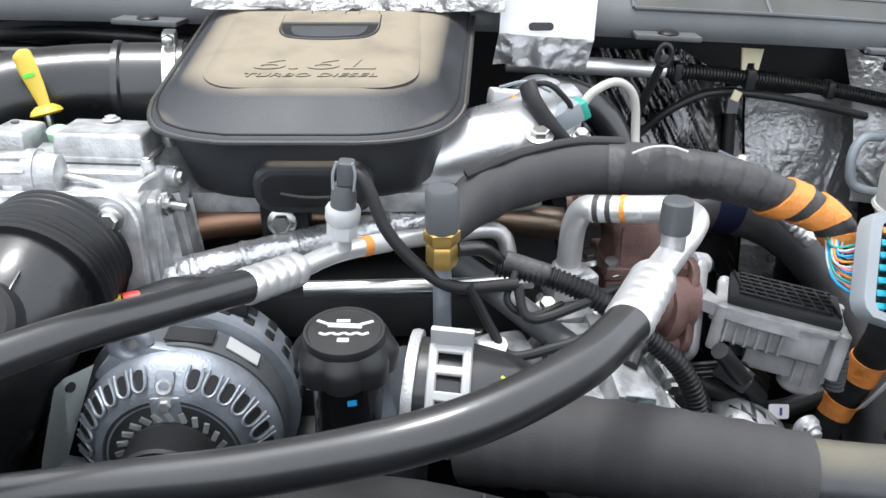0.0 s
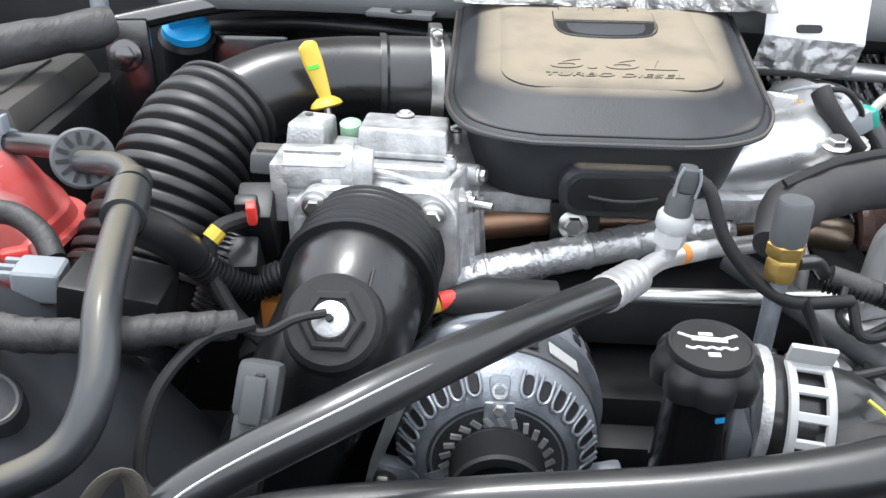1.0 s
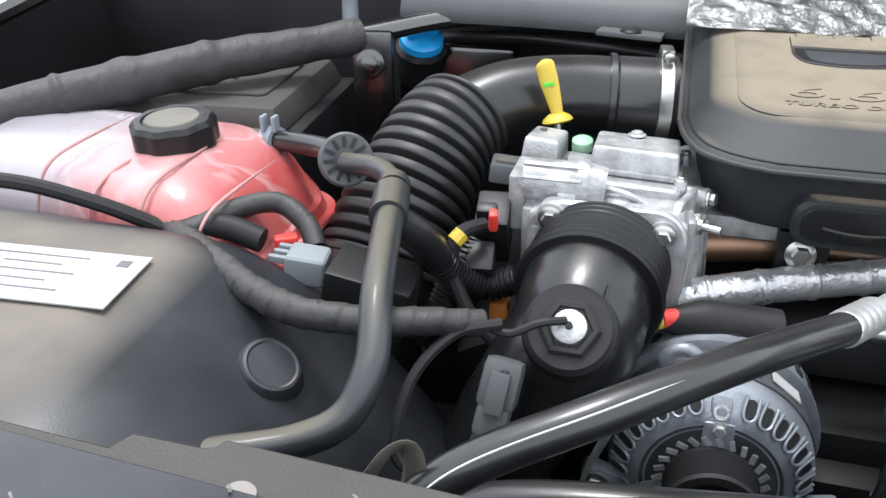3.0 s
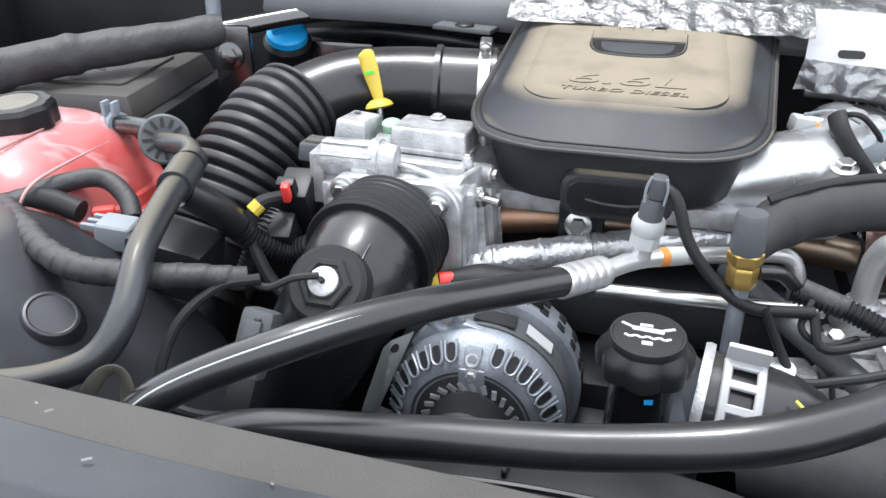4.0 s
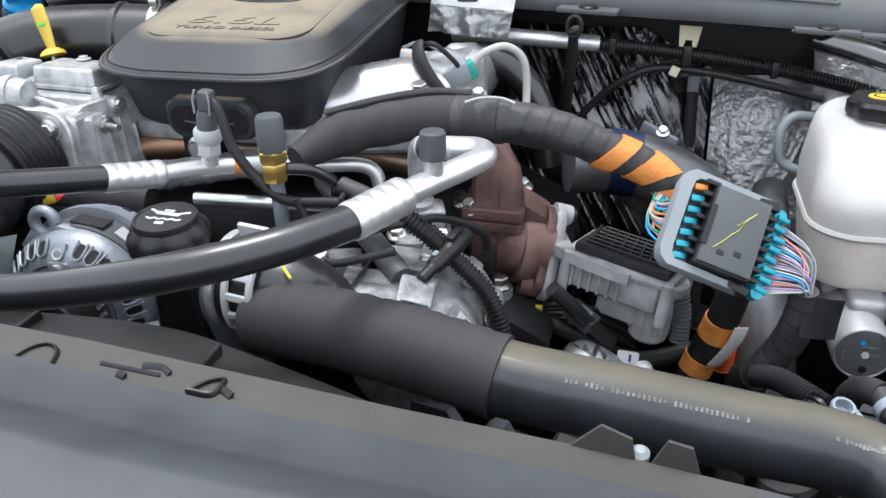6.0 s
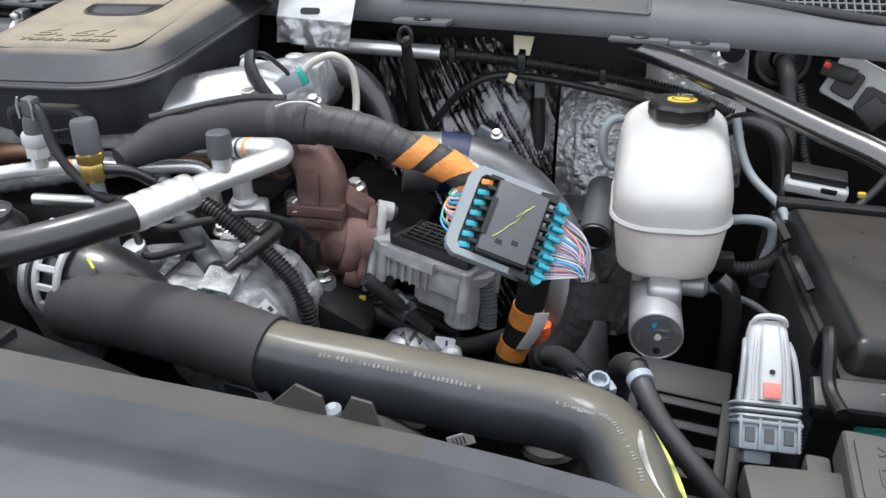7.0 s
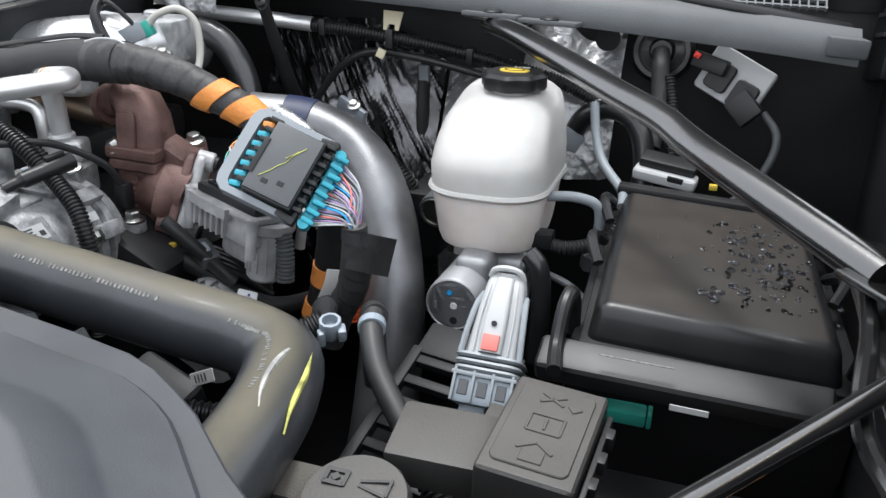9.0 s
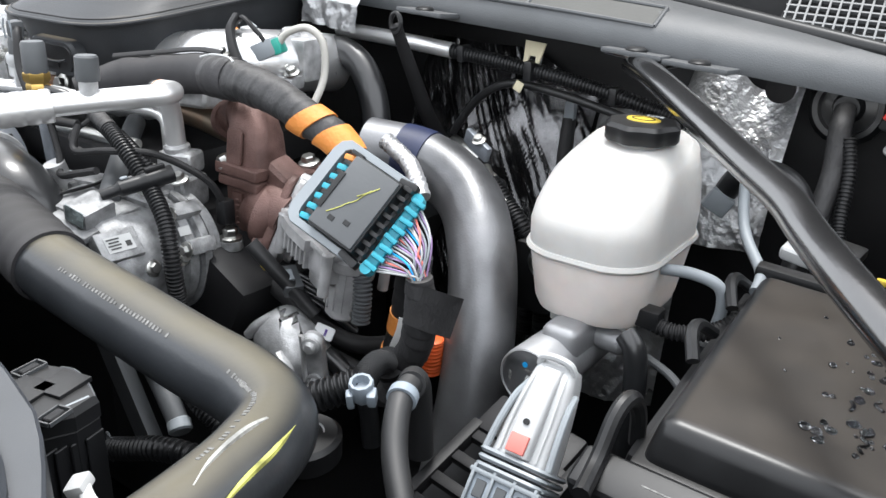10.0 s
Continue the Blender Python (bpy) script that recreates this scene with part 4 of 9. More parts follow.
def alternator():
    t = thing("alternator", "cast alloy alternator with cooling slots and black pulley", "alternator", (-0.209, 0.52, 1.210))
    m = at((-0.210, 0.505, 1.216), (0.03, -1, 0.04), (1, 0, 0))
    back = m @ Matrix.Diagonal((1.10, 1.10, 1, 1))
    prof = [(0.074, -0.026), (0.080, -0.022), (0.080, -0.014), (0.076, -0.005), (0.066, 0.006), (0.058, 0.011), (0.050, 0.012), (0.0485, 0.010), (0.0485, 0.002), (0.02, 0.0)]
    part("front_bell", lathe(prof, m, 64), ALUG, t)
    # black disc puts the shade of the open front into colour
    part("inner_shadow_plate", lathe([(0.048, 0.001), (0.048, 0.0025)], m, 40), MATTE, t, "black plate painting the shade inside the housing")
    # slots round the shoulder: raised rims on black plates that paint their shade
    for k in range(32):
        a = 360 * k / 32 + 5
        if abs((a - 90 + 180) % 360 - 180) < 9:
            continue
        f = m @ pose(0, 0, 0, 0, 0, a) @ pose(0.0695, 0, 0.0025, 0, 42, 0)
        part("slot_shade", plate(rounded(0.0155, 0.0072, 0.003, 3), f @ pose(0, 0, -0.002), 0.0034, 0.0004), MATTE, t)
        rim = [f @ Vector(q) for q in ((0.010, 0.0052, 0.0012), (-0.004, 0.0052, 0.0022), (-0.0088, 0.003, 0.002), (-0.010, 0, 0.0018), (-0.0088, -0.003, 0.002), (-0.004, -0.0052, 0.0022), (0.010, -0.0052, 0.0012))]
        part("slot_rim", tube(rim, 0.0014, 16, 6), ALUG, t)
    part("face_groove", lathe([(0.0545, 0.0118), (0.0545, 0.0126), (0.0535, 0.0126), (0.0535, 0.0118)], m, 48), DGREY, t)
    for a in (90, 205, -25):
        part("spoke", box((0.034, 0.024, 0.010), m @ pose(0, 0, 0, 0, 0, a) @ pose(0.040, 0, 0.0085), 0.0035), ALUG, t)
    for k in range(26):
        part("fan_blade", box((0.0085, 0.004, 0.010), m @ pose(0, 0, 0, 0, 0, 360 * k / 26 + 4) @ pose(0.0400, 0, 0.009, 0, 0, 30), 0, bm=bmesh.new()), ALU, t)
    part("stator_band", lathe([(0.074, -0.070), (0.0745, -0.022)], back, 48), DGREY, t)
    part("stator_ring", lathe([(0.076, -0.064), (0.0815, -0.062), (0.0815, -0.054), (0.076, -0.052)], back, 56), ALUG, t)
    part("rear_bell", lathe([(0.055, -0.118), (0.074, -0.108), (0.080, -0.094), (0.080, -0.062)], back, 56), ALUG, t)
    # small black blocks paint the shade of the rear slots
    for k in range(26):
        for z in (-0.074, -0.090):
            part("rear_slot_shade", box((0.006, 0.009, 0.010), back @ pose(0, 0, 0, 0, 0, 360 * k / 26) @ pose(0.0782, 0, z), 0.001, 1), MATTE, t)
    part("label_plate", box((0.026, 0.001, 0.016), back @ pose(0, 0, 0, 0, 0, -38) @ pose(0, 0.0752, -0.038), 0), PAPER, t, "bright data plate")
    part("window_plate", box((0.034, 0.002, 0.020), back @ pose(0, 0, 0, 0, 0, -8) @ pose(0, 0.0750, -0.037), 0.0005, 1), MATTE, t)
    prof = [(0.035, 0.012), (0.0365, 0.016)]
    for k in range(6):
        prof += [(0.0365, 0.018 + k * 0.0045), (0.033, 0.020 + k * 0.0045)]
    prof += [(0.0365, 0.046), (0.035, 0.049), (0.028, 0.049), (0.026, 0.042), (0.013, 0.042), (0.012, 0.05)]
    part("pulley", lathe(prof, m, 48), MATTE, t, "black grooved belt pulley")
    e = m @ pose(-0.031, 0.084, -0.022)
    bm = bmesh.new()
    sweep(bm, [e @ Vector((0.0125 * math.cos(a), 0.0125 * math.sin(a), 0)) for a in (2 * math.pi * k / 24 for k in range(25))], 0.0060, 12, False)
    ear = part("mounting_ear", bm, ALUG, t)
    part("ear_root", box((0.052, 0.016, 0.012), e @ pose(0.034, -0.012, 0, 0, 0, -12), 0.004), ALUG, ear)
    part("ear_root", box((0.030, 0.016, 0.012), e @ pose(-0.016, -0.020, 0, 0, 0, 50), 0.004), ALUG, ear)
    hexbolt(t, m @ pose(0.0, 0.051, 0.0115), 0.0048, 0.005, ALU)
    part("bracket_boss", box((0.016, 0.015, 0.010), m @ pose(0, 0.066, 0.003, -30), 0.004), ALUG, t)
    part("boss_ring", lathe([(0.006, 0), (0.006, 0.002), (0.004, 0.002), (0.004, 0)], m @ pose(0, 0.064, 0.008, -30), 20), ALU, t)
    for sx in (-1, 1):
        part("lower_ear", box((0.05, 0.016, 0.016), m @ pose(0.075 * sx, -0.02, 0.0, 0, 0, 14 * sx), 0.005), ALUG, t)
        hexbolt(t, m @ pose(0.088 * sx, -0.024, 0.008), 0.008, 0.010)
    return t


alternator()


def oil_filler():
    t = thing("oil_filler", "black oil filler cap with white oil-can symbol on its neck", "oil cap", (-0.073, 0.482, 1.25))
    m = at((-0.070, 0.483, 1.322), (0.0, -0.06, 1), (1, 0, 0)) @ Matrix.Diagonal((0.93, 0.93, 0.93, 1))
    part("cap_skirt", lathe([(0.030, -0.014), (0.0368, -0.010), (0.0378, 0.003), (0.0362, 0.009), (0.0310, 0.017)], m, 96, wave=lambda a, i: 1 + (0.05, 0.12, 0.12, 0.09, 0.0)[i] * abs(math.cos(4 * a)) - 0.03), BLACK, t)
    cap = part("cap_top", lathe([(0.0315, 0.012), (0.0318, 0.018), (0.0305, 0.0215), (0.0285, 0.0215), (0.0275, 0.0203), (0.002, 0.0203)], m, 56), BLACK, t)
    s = m @ pose(0, 0.003, 0.0206) @ Matrix.Diagonal((0.86, 0.86, 1, 1))
    part("symbol", box((0.030, 0.006, 0.0008), s @ pose(0.0, 0.004, 0, 0, 0, -4), 0), PRINT, cap, "white oil symbol stroke")
    part("symbol", box((0.012, 0.003, 0.0008), s @ pose(-0.020, 0.009, 0, 0, 0, -28), 0), PRINT, cap, "white oil symbol stroke")
    part("symbol", box((0.012, 0.003, 0.0008), s @ pose(0.019, 0.008, 0, 0, 0, 24), 0), PRINT, cap, "white oil symbol stroke")
    part("symbol", box((0.012, 0.004, 0.0008), s @ pose(-0.002, 0.011, 0), 0), PRINT, cap, "white oil symbol stroke")
    for k in range(8):
        part("symbol", box((0.0058, 0.0025, 0.0008), s @ pose(-0.019 + k * 0.0054, -0.008, 0, 0, 0, 30 if k % 2 else -30), 0), PRINT, cap, "white oil symbol stroke")
    part("symbol", box((0.010, 0.005, 0.0008), s @ pose(0, -0.017, 0), 0), PRINT, cap, "white oil symbol stroke")
    part("neck", lathe([(0.031, -0.14), (0.030, -0.10), (0.028, -0.06), (0.027, -0.02), (0.028, -0.010)], m, 36), BLACKPAINT, t)
    part("sticker", box((0.0065, 0.001, 0.004), pose(-0.064, 0.4535, 1.300, -4, 0, 12), 0), BLUE, t, "small blue sticker")
    return t


oil_filler()


def coolant_outlet():
    t = thing("coolant_outlet", "black coolant outlet hose with white ladder clip", "hose", (0.0, 0.5, 1.25))
    c = Vector((0.002, 0.505, 1.268))
    m = at(c, (1, -0.12, -0.05), (0, -0.3, 1))
    part("outlet_hose", tube([c + Vector((-0.03, 0.004, 0.0)), c + Vector((0.025, -0.002, -0.004)), c + Vector((0.052, 0.0, -0.020)), c + Vector((0.070, 0.006, -0.055))], lambda s, u: 0.044 - 0.006 * u, 24, 36), RUBBER, t)
    part("metal_neck", tube([c + Vector((-0.022, 0.004, -0.004)), c + Vector((-0.045, 0.01, -0.02)), c + Vector((-0.05, 0.02, -0.07)), c + Vector((-0.05, 0.03, -0.12))], lambda s, u: 0.040 - 0.006 * u, 24, 32), ALUG, t)
    part("neck_flange", lathe([(0.047, -0.004), (0.048, 0.0), (0.047, 0.004)], m @ pose(0, 0, -0.026), 36), ALU, t)
    # white ladder clip over the hose
    for off in (-0.011, 0.014):
        pts = [m @ Vector((0.0465 * math.cos(a), 0.0465 * math.sin(a), off + 0.004 * k / 11)) for k, a in ((k, radians(-14 + 11 * k)) for k in range(12))]
        part("clip_rail", tube(pts, 0.0036, 40, 8), WHITEP, t, "white plastic clip rail")
    for k in range(6):
        a = radians(-8 + 23 * k)
        part("clip_rung", box((0.004, 0.007, 0.026), m @ Matrix.Translation((0.047 * math.cos(a), 0.047 * math.sin(a), 0.002)) @ pose(0, 0, 0, 0, 0, math.degrees(a)), 0.001, 1), WHITEP, t)
    part("clip_tab", box((0.020, 0.005, 0.032), m @ pose(0.053, -0.012, 0.002), 0.002), WHITEP, t)
    for k, (w, a) in enumerate(((0.018, 62), (0.022, 76), (0.012, 92))):
        ang = radians(a)
        part("white_print", box((0.0008, 0.006, w), m @ Matrix.Translation((0.0446 * math.cos(ang), 0.0440 * math.sin(ang), 0.026)) @ pose(0, 0, 0, 0, 0, a), 0, bm=bmesh.new()), PRINT, t, "white printed bar")
    part("paint_mark", tube([m @ Vector((0.0445 * math.cos(radians(a)), 0.0445 * math.sin(radians(a)), 0.026 + 0.001 * a)) for a in (14, 20, 26)], 0.0016, 10, 6), YTAPE, t, "yellow paint mark")
    part("bolt_boss", lathe([(0.012, -0.03), (0.012, 0.0)], at((0.040, 0.552, 1.282), (0, -0.3, 1)), 20), ALU, t)
    return t


coolant_outlet()

# ---- hoses and pipes ----


def ac_suction_hose():
    """The thinner hose: rubber run, crimped ferrule, bare tube with sensor and service valve."""
    t = thing("refrigerant_hose", "black rubber hose with pale stripe crimped to aluminium tube", "hose", (-0.2, 0.45, 1.37))
    run = [(-0.139, 0.506, 1.364), (-0.181, 0.452, 1.378), (-0.225, 0.392, 1.394), (-0.285, 0.335, 1.394), (-0.362, 0.296, 1.366), (-0.40, 0.27, 1.33)]
    hose = part("hose", tube(run, 0.0122, 60, 24), RUBBER, t)
    top = spline(run, 40)
    # thin pale line along the upper front of the hose
    part("stripe", tube([p + Vector((0.001, -0.0082, 0.0086)) for p in top[9:36]], 0.0014, 50, 6, flat=0.5), PRINT, hose, "thin pale line along the hose")
    part("ferrule", crimp((-0.142, 0.503, 1.364), (-0.112, 0.552, 1.352), 0.0128), ALUT, t)
    part("tube", tube([(-0.113, 0.550, 1.352), (-0.085, 0.595, 1.344), (-0.04, 0.635, 1.334), (0.0, 0.662, 1.326), (0.04, 0.686, 1.320), (0.056, 0.692, 1.312), (0.063, 0.69, 1.295), (0.066, 0.688, 1.25)], 0.0082, 50, 18), ALUT, t)
    part("white_tag", tube([(-0.062, 0.617, 1.339), (-0.047, 0.629, 1.336)], 0.0087, 6, 18), PAPER, t, "white paper band")
    part("orange_tag", tube([(-0.068, 0.612, 1.340), (-0.062, 0.617, 1.339)], 0.0088, 6, 18), ORANGE, t, "orange paper band")
    return t


ac_suction_hose()


def pressure_sensor():
    t = thing("pressure_sensor", "pale plastic pressure sensor with clear plug and wire", "sensor", (-0.082, 0.592, 1.35))
    m = at((-0.083, 0.594, 1.348), (0.10, -0.03, 1), (1, 0, 0))
    part("stem", lathe([(0.0085, 0), (0.0085, 0.02)], m, 20), ALU, t)
    part("hex", lathe([(0.0125, 0.012), (0.0125, 0.024), (0.011, 0.026)], m, 6), WHITEP, t)
    part("body", lathe([(0.012, 0.024), (0.0142, 0.028), (0.0142, 0.036), (0.0125, 0.039)], m, 28), WHITEP, t)
    part("socket", lathe([(0.0105, 0.036), (0.010, 0.052), (0.008, 0.058)], m, 20), DGREY, t)
    part("clip", box((0.014, 0.016, 0.02), m @ pose(0.001, 0, 0.068), 0.004), DGREY, t)
    for sx in (-1, 1):
        part("clip_wire", tube([m @ Vector((0.008 * sx, -0.008, 0.056)), m @ Vector((0.0085 * sx, -0.009, 0.070)), m @ Vector((0.006 * sx, -0.009, 0.080))], 0.0012, 10, 6), GREYCONN, t)
    part("wire", tube([(-0.074, 0.594, 1.416), (-0.06, 0.585, 1.41), (-0.045, 0.575, 1.375), (-0.02, 0.57, 1.345), (0.01, 0.565, 1.328), (0.06, 0.575, 1.325)], 0.0052, 40, 12), MATTE, t, "black sheathed wire")
    return t


pressure_sensor()


def service_valve():
    t = thing("service_valve", "brass service valve with black cap on a steel stem", "valve", (-0.001, 0.57, 1.3))
    m = at((-0.001, 0.569, 1.352), (0.0, 0.02, 1), (1, 0, 0))
    part("brass_hex", lathe([(0.0115, -0.006), (0.0128, -0.002), (0.0128, 0.010), (0.0115, 0.013)], m, 6), BRASS, t)
    part("brass_neck", lathe([(0.0105, 0.011), (0.0145, 0.016), (0.0145, 0.024), (0.0115, 0.026)], m, 6), BRASS, t)
    part("cap", lathe([(0.0125, 0.024), (0.0134, 0.028), (0.0130, 0.056), (0.0115, 0.059), (0.002, 0.059)], m, 28), DGREY, t, "black plastic cap")
    part("stem", tube([(-0.001, 0.57, 1.35), (0.0, 0.575, 1.24)], 0.0075, 8, 16), ALUG, t)
    mb = part("mount_block", box((0.040, 0.036, 0.080), pose(0.004, 0.585, 1.214, 0, 0, 8), 0.005), ALUG, t, "cast alloy mounting block")
    part("block_ear", box((0.040, 0.020, 0.090), pose(-0.030, 0.578, 1.205, 0, 0, 8), 0.006), ALUG, mb)
    for z in (1.232, 1.200):
        hexbolt(t, at((-0.024, 0.566, z), (0.3, -1, 0.1)), 0.0095, 0.014, ALUT)
    part("side_tube", tube([(0.01, 0.572, 1.358), (0.03, 0.585, 1.352), (0.045, 0.60, 1.335)], 0.006, 12, 12), RUBBER, t)
    return t


service_valve()


def ac_discharge_hose():
    t = thing("refrigerant_hose", "thick black rubber hose crimped to a bent aluminium tube", "hose", (0.0, 0.4, 1.36))
    run = [(0.122, 0.452, 1.368), (0.075, 0.398, 1.366), (0.0, 0.357, 1.357), (-0.10, 0.347, 1.338), (-0.22, 0.345, 1.322), (-0.34, 0.34, 1.305), (-0.42, 0.33, 1.27)]
    part("hose", tube(run, 0.0150, 60, 24), RUBBER, t)
    part("ferrule", crimp((0.118, 0.447, 1.368), (0.148, 0.502, 1.371), 0.0155), ALUT, t)
    part("tube", tube([(0.146, 0.499, 1.371), (0.170, 0.535, 1.374), (0.190, 0.565, 1.376), (0.2005, 0.590, 1.3765), (0.190, 0.610, 1.375), (0.165, 0.618, 1.372), (0.135, 0.632, 1.366),
                       (0.124, 0.645, 1.360), (0.119, 0.654, 1.346), (0.117, 0.660, 1.325), (0.116, 0.664, 1.26)], 0.0113, 70, 22), ALUT, t)
    for f, mat, label in ((0.0, INK, "black band"), (0.011, INK, "black band"), (0.023, ORANGE, "orange band")):
        d = Vector((0.030, -0.014, 0.006)).normalized()
        p = Vector((0.130, 0.634, 1.3648)) + d * f
        part("band", tube([p, p + d * 0.0045], 0.0120, 4, 22), mat, t, label)
    part("sleeve", tube([(0.128, 0.635, 1.364), (0.168, 0.617, 1.372)], 0.01165, 6, 22), PAPER, t, "white paper sleeve")
    m = at((0.167, 0.530, 1.384), (0.0, 0.05, 1), (1, 0, 0))
    part("port", lathe([(0.009, -0.004), (0.009, 0.012)], m, 18), ALU, t)
    part("port_cap", lathe([(0.0110, 0.010), (0.0118, 0.013), (0.0112, 0.033), (0.0095, 0.035), (0.002, 0.035)], m, 28), DGREY, t, "black plastic port cap")
    part("foot", box((0.046, 0.034, 0.026), pose(0.119, 0.664, 1.276, 0, 0, 20), 0.007, 3), ALU, t)
    part("foot_collar", lathe([(0.0145, 0.0), (0.0155, 0.002), (0.0155, 0.007), (0.0130, 0.010)], at((0.1165, 0.6625, 1.287), (0, -0.1, 1)), 24), ALU, t)
    return t


ac_discharge_hose()


def radiator_hose():
    t = thing("radiator_hose", "large black radiator hose in a woven sleeve", "hose", (0.3, 0.4, 1.25))
    run = [(0.02, 0.475, 1.25), (0.09, 0.455, 1.262), (0.17, 0.437, 1.262), (0.25, 0.425, 1.252), (0.34, 0.424, 1.242), (0.43, 0.428, 1.228), (0.495, 0.432, 1.218), (0.537, 0.417, 1.214),
           (0.557, 0.375, 1.213), (0.567, 0.33, 1.213), (0.575, 0.27, 1.213), (0.582, 0.20, 1.210)]
    hose = part("hose", tube(run, 0.0315, 90, 36), GREYHOSE, t)
    part("sleeve", tube([(0.015, 0.477, 1.25), (0.09, 0.455, 1.262), (0.17, 0.437, 1.262), (0.245, 0.4255, 1.2525)], lambda s, u: 0.0345 + 0.0006 * math.sin(s * 300), 50, 36), FABRIC, t, "woven black protective sleeve")
    rng = random.Random(3)
    # illegible printing: short pale bars in a row along the hose
    path = spline(run, 400)
    for i in range(150, 330, 2):
        if 222 < i < 255 or rng.random() < 0.16:
            continue
        d = (path[i + 1] - path[i]).normalized()
        nrm = Vector((0, -0.60, 0.80))
        nrm = (nrm - d * nrm.dot(d)).normalized()
        part("print", box((0.0021, rng.uniform(0.0024, 0.0044), 0.0005), at(path[i] + nrm * 0.0316, nrm, d), 0, bm=bmesh.new()), FADED, hose, "worn pale print")
    part("white_mark", tube([(0.5605, 0.397, 1.2405), (0.5615, 0.376, 1.2438), (0.5645, 0.355, 1.2442), (0.571, 0.333, 1.2442), (0.579, 0.316, 1.2425)], lambda s, u: 0.0019 * (0.4 + math.sin(math.pi * min(1.0, 0.12 + u))), 30, 6), material("worn_white_paint", (0.34, 0.34, 0.32), 0.7, vary=0.4, scale=60), hose, "white paint line")
    part("yellow_mark", tube([(0.5705, 0.405, 1.2330), (0.581, 0.375, 1.2330), (0.588, 0.350, 1.2340), (0.5935, 0.330, 1.2330), (0.600, 0.310, 1.2300)], lambda s, u: 0.0019 * (0.4 + math.sin(math.pi * min(1.0, 0.1 + u))), 30, 6), DIMYEL, hose, "yellow paint line")
    return t


radiator_hose()


def coolant_hose():
    t = thing("coolant_hose", "dusty grey-black bent coolant hose with quick connector", "hose", (-0.46, 0.4, 1.35))
    run = [(-0.548, 0.602, 1.408), (-0.512, 0.585, 1.414), (-0.487, 0.555, 1.416), (-0.474, 0.515, 1.413), (-0.462, 0.468, 1.410), (-0.448, 0.410, 1.398), (-0.438, 0.368, 1.372), (-0.447, 0.342, 1.348),
           (-0.475, 0.322, 1.338), (-0.52, 0.30, 1.336), (-0.57, 0.28, 1.33)]
    part("hose", tube(run, lambda s, u: 0.0095 if u < 0.2 else 0.0112, 80, 24), GREYHOSE, t)
    part("collar", tube([(-0.480, 0.535, 1.4145), (-0.470, 0.497, 1.412)], 0.0150, 8, 24), GREYHOSE, t)
    part("collar", tube([(-0.484, 0.552, 1.4155), (-0.481, 0.541, 1.415)], 0.0135, 6, 24), GREYHOSE, t)
    # round ribbed disc of the connector
    m = at((-0.549, 0.607, 1.409), (0.45, -0.75, 0.35), (0, 0, 1))
    disc = part("disc", lathe([(0.022, -0.008), (0.0245, -0.005), (0.0245, 0.005), (0.0225, 0.007), (0.008, 0.004)], m, 48), DGREY, t)
    for k in range(12):
        part("disc_slot", box((0.0095, 0.0032, 0.003), m @ pose(0, 0, 0, 0, 0, 30 * k) @ pose(0.0158, 0, 0.0058), 0), MATTE, disc)
    back = [(-0.552, 0.612, 1.407), (-0.585, 0.645, 1.402), (-0.635, 0.668, 1.396), (-0.68, 0.685, 1.39)]
    part("return_hose", tube(back, 0.0105, 24, 16), RUBBER, t)
    band = part("spring_clamp", tube([(-0.648, 0.672, 1.3945), (-0.664, 0.679, 1.3925)], 0.0135, 6, 18), PALEBLUE, t, "pale metal spring clamp")
    for k in (-1, 1):
        part("clamp_ear", box((0.004, 0.012, 0.016), pose(-0.656 + 0.006 * k, 0.672, 1.412), 0.001), PALEBLUE, band)
    return t


coolant_hose()


def vent_tee():
    t = thing("coolant_tee", "black ribbed coolant tee below the hose connector", "hose", (-0.47, 0.52, 1.36))
    part("branch", tube([(-0.472, 0.512, 1.402), (-0.458, 0.535, 1.378), (-0.448, 0.55, 1.355)], 0.015, 12, 20), RUBBER, t)
    part("ribbed_tube", conduit_tube([(-0.45, 0.548, 1.358), (-0.435, 0.56, 1.335), (-0.41, 0.575, 1.318), (-0.385, 0.58, 1.325)], 0.0125), BLACK, t)
    return t


vent_tee()


def brace(name_label, pts, r):
    t = thing("brace_bar", name_label, "brace", pts[0])
    part("bar", tube(pts, r, 60, 22, flat=0.85), BLACKPAINT, t)
    return t


b = brace("glossy black steel brace bar from cowl to fender", [(0.54, 0.975, 1.405), (0.585, 0.925, 1.402), (0.66, 0.845, 1.388), (0.735, 0.765, 1.372), (0.785, 0.712, 1.362), (0.815, 0.672, 1.352), (0.865, 0.605, 1.340), (0.955, 0.495, 1.318)], 0.0145)
part("mount", box((0.085, 0.05, 0.006), pose(0.55, 0.985, 1.412, 0, 5, -10), 0.002), BLACKPAINT, b)
part("foot", box((0.05, 0.07, 0.006), pose(0.965, 0.485, 1.312, 0, 10, 35), 0.002), BLACKPAINT, b)
b = brace("black steel brace bar wrapped in cloth sleeve", [(-0.40, 1.03, 1.458), (-0.543, 0.995, 1.455), (-0.660, 0.905, 1.443), (-0.790, 0.790, 1.432), (-0.90, 0.685, 1.416), (-1.0, 0.58, 1.398)], 0.013)


def wrap(s, u):
    return 0.0205 + 0.0035 * min(1, u * 2) + 0.0022 * noise.noise(Vector((s * 26, 0, 0))) + (0.0030 * max(0, math.sin(s * 75 + 2 * noise.noise(Vector((s * 15, 4, 0))))) ** 6 if u > 0.30 else 0)


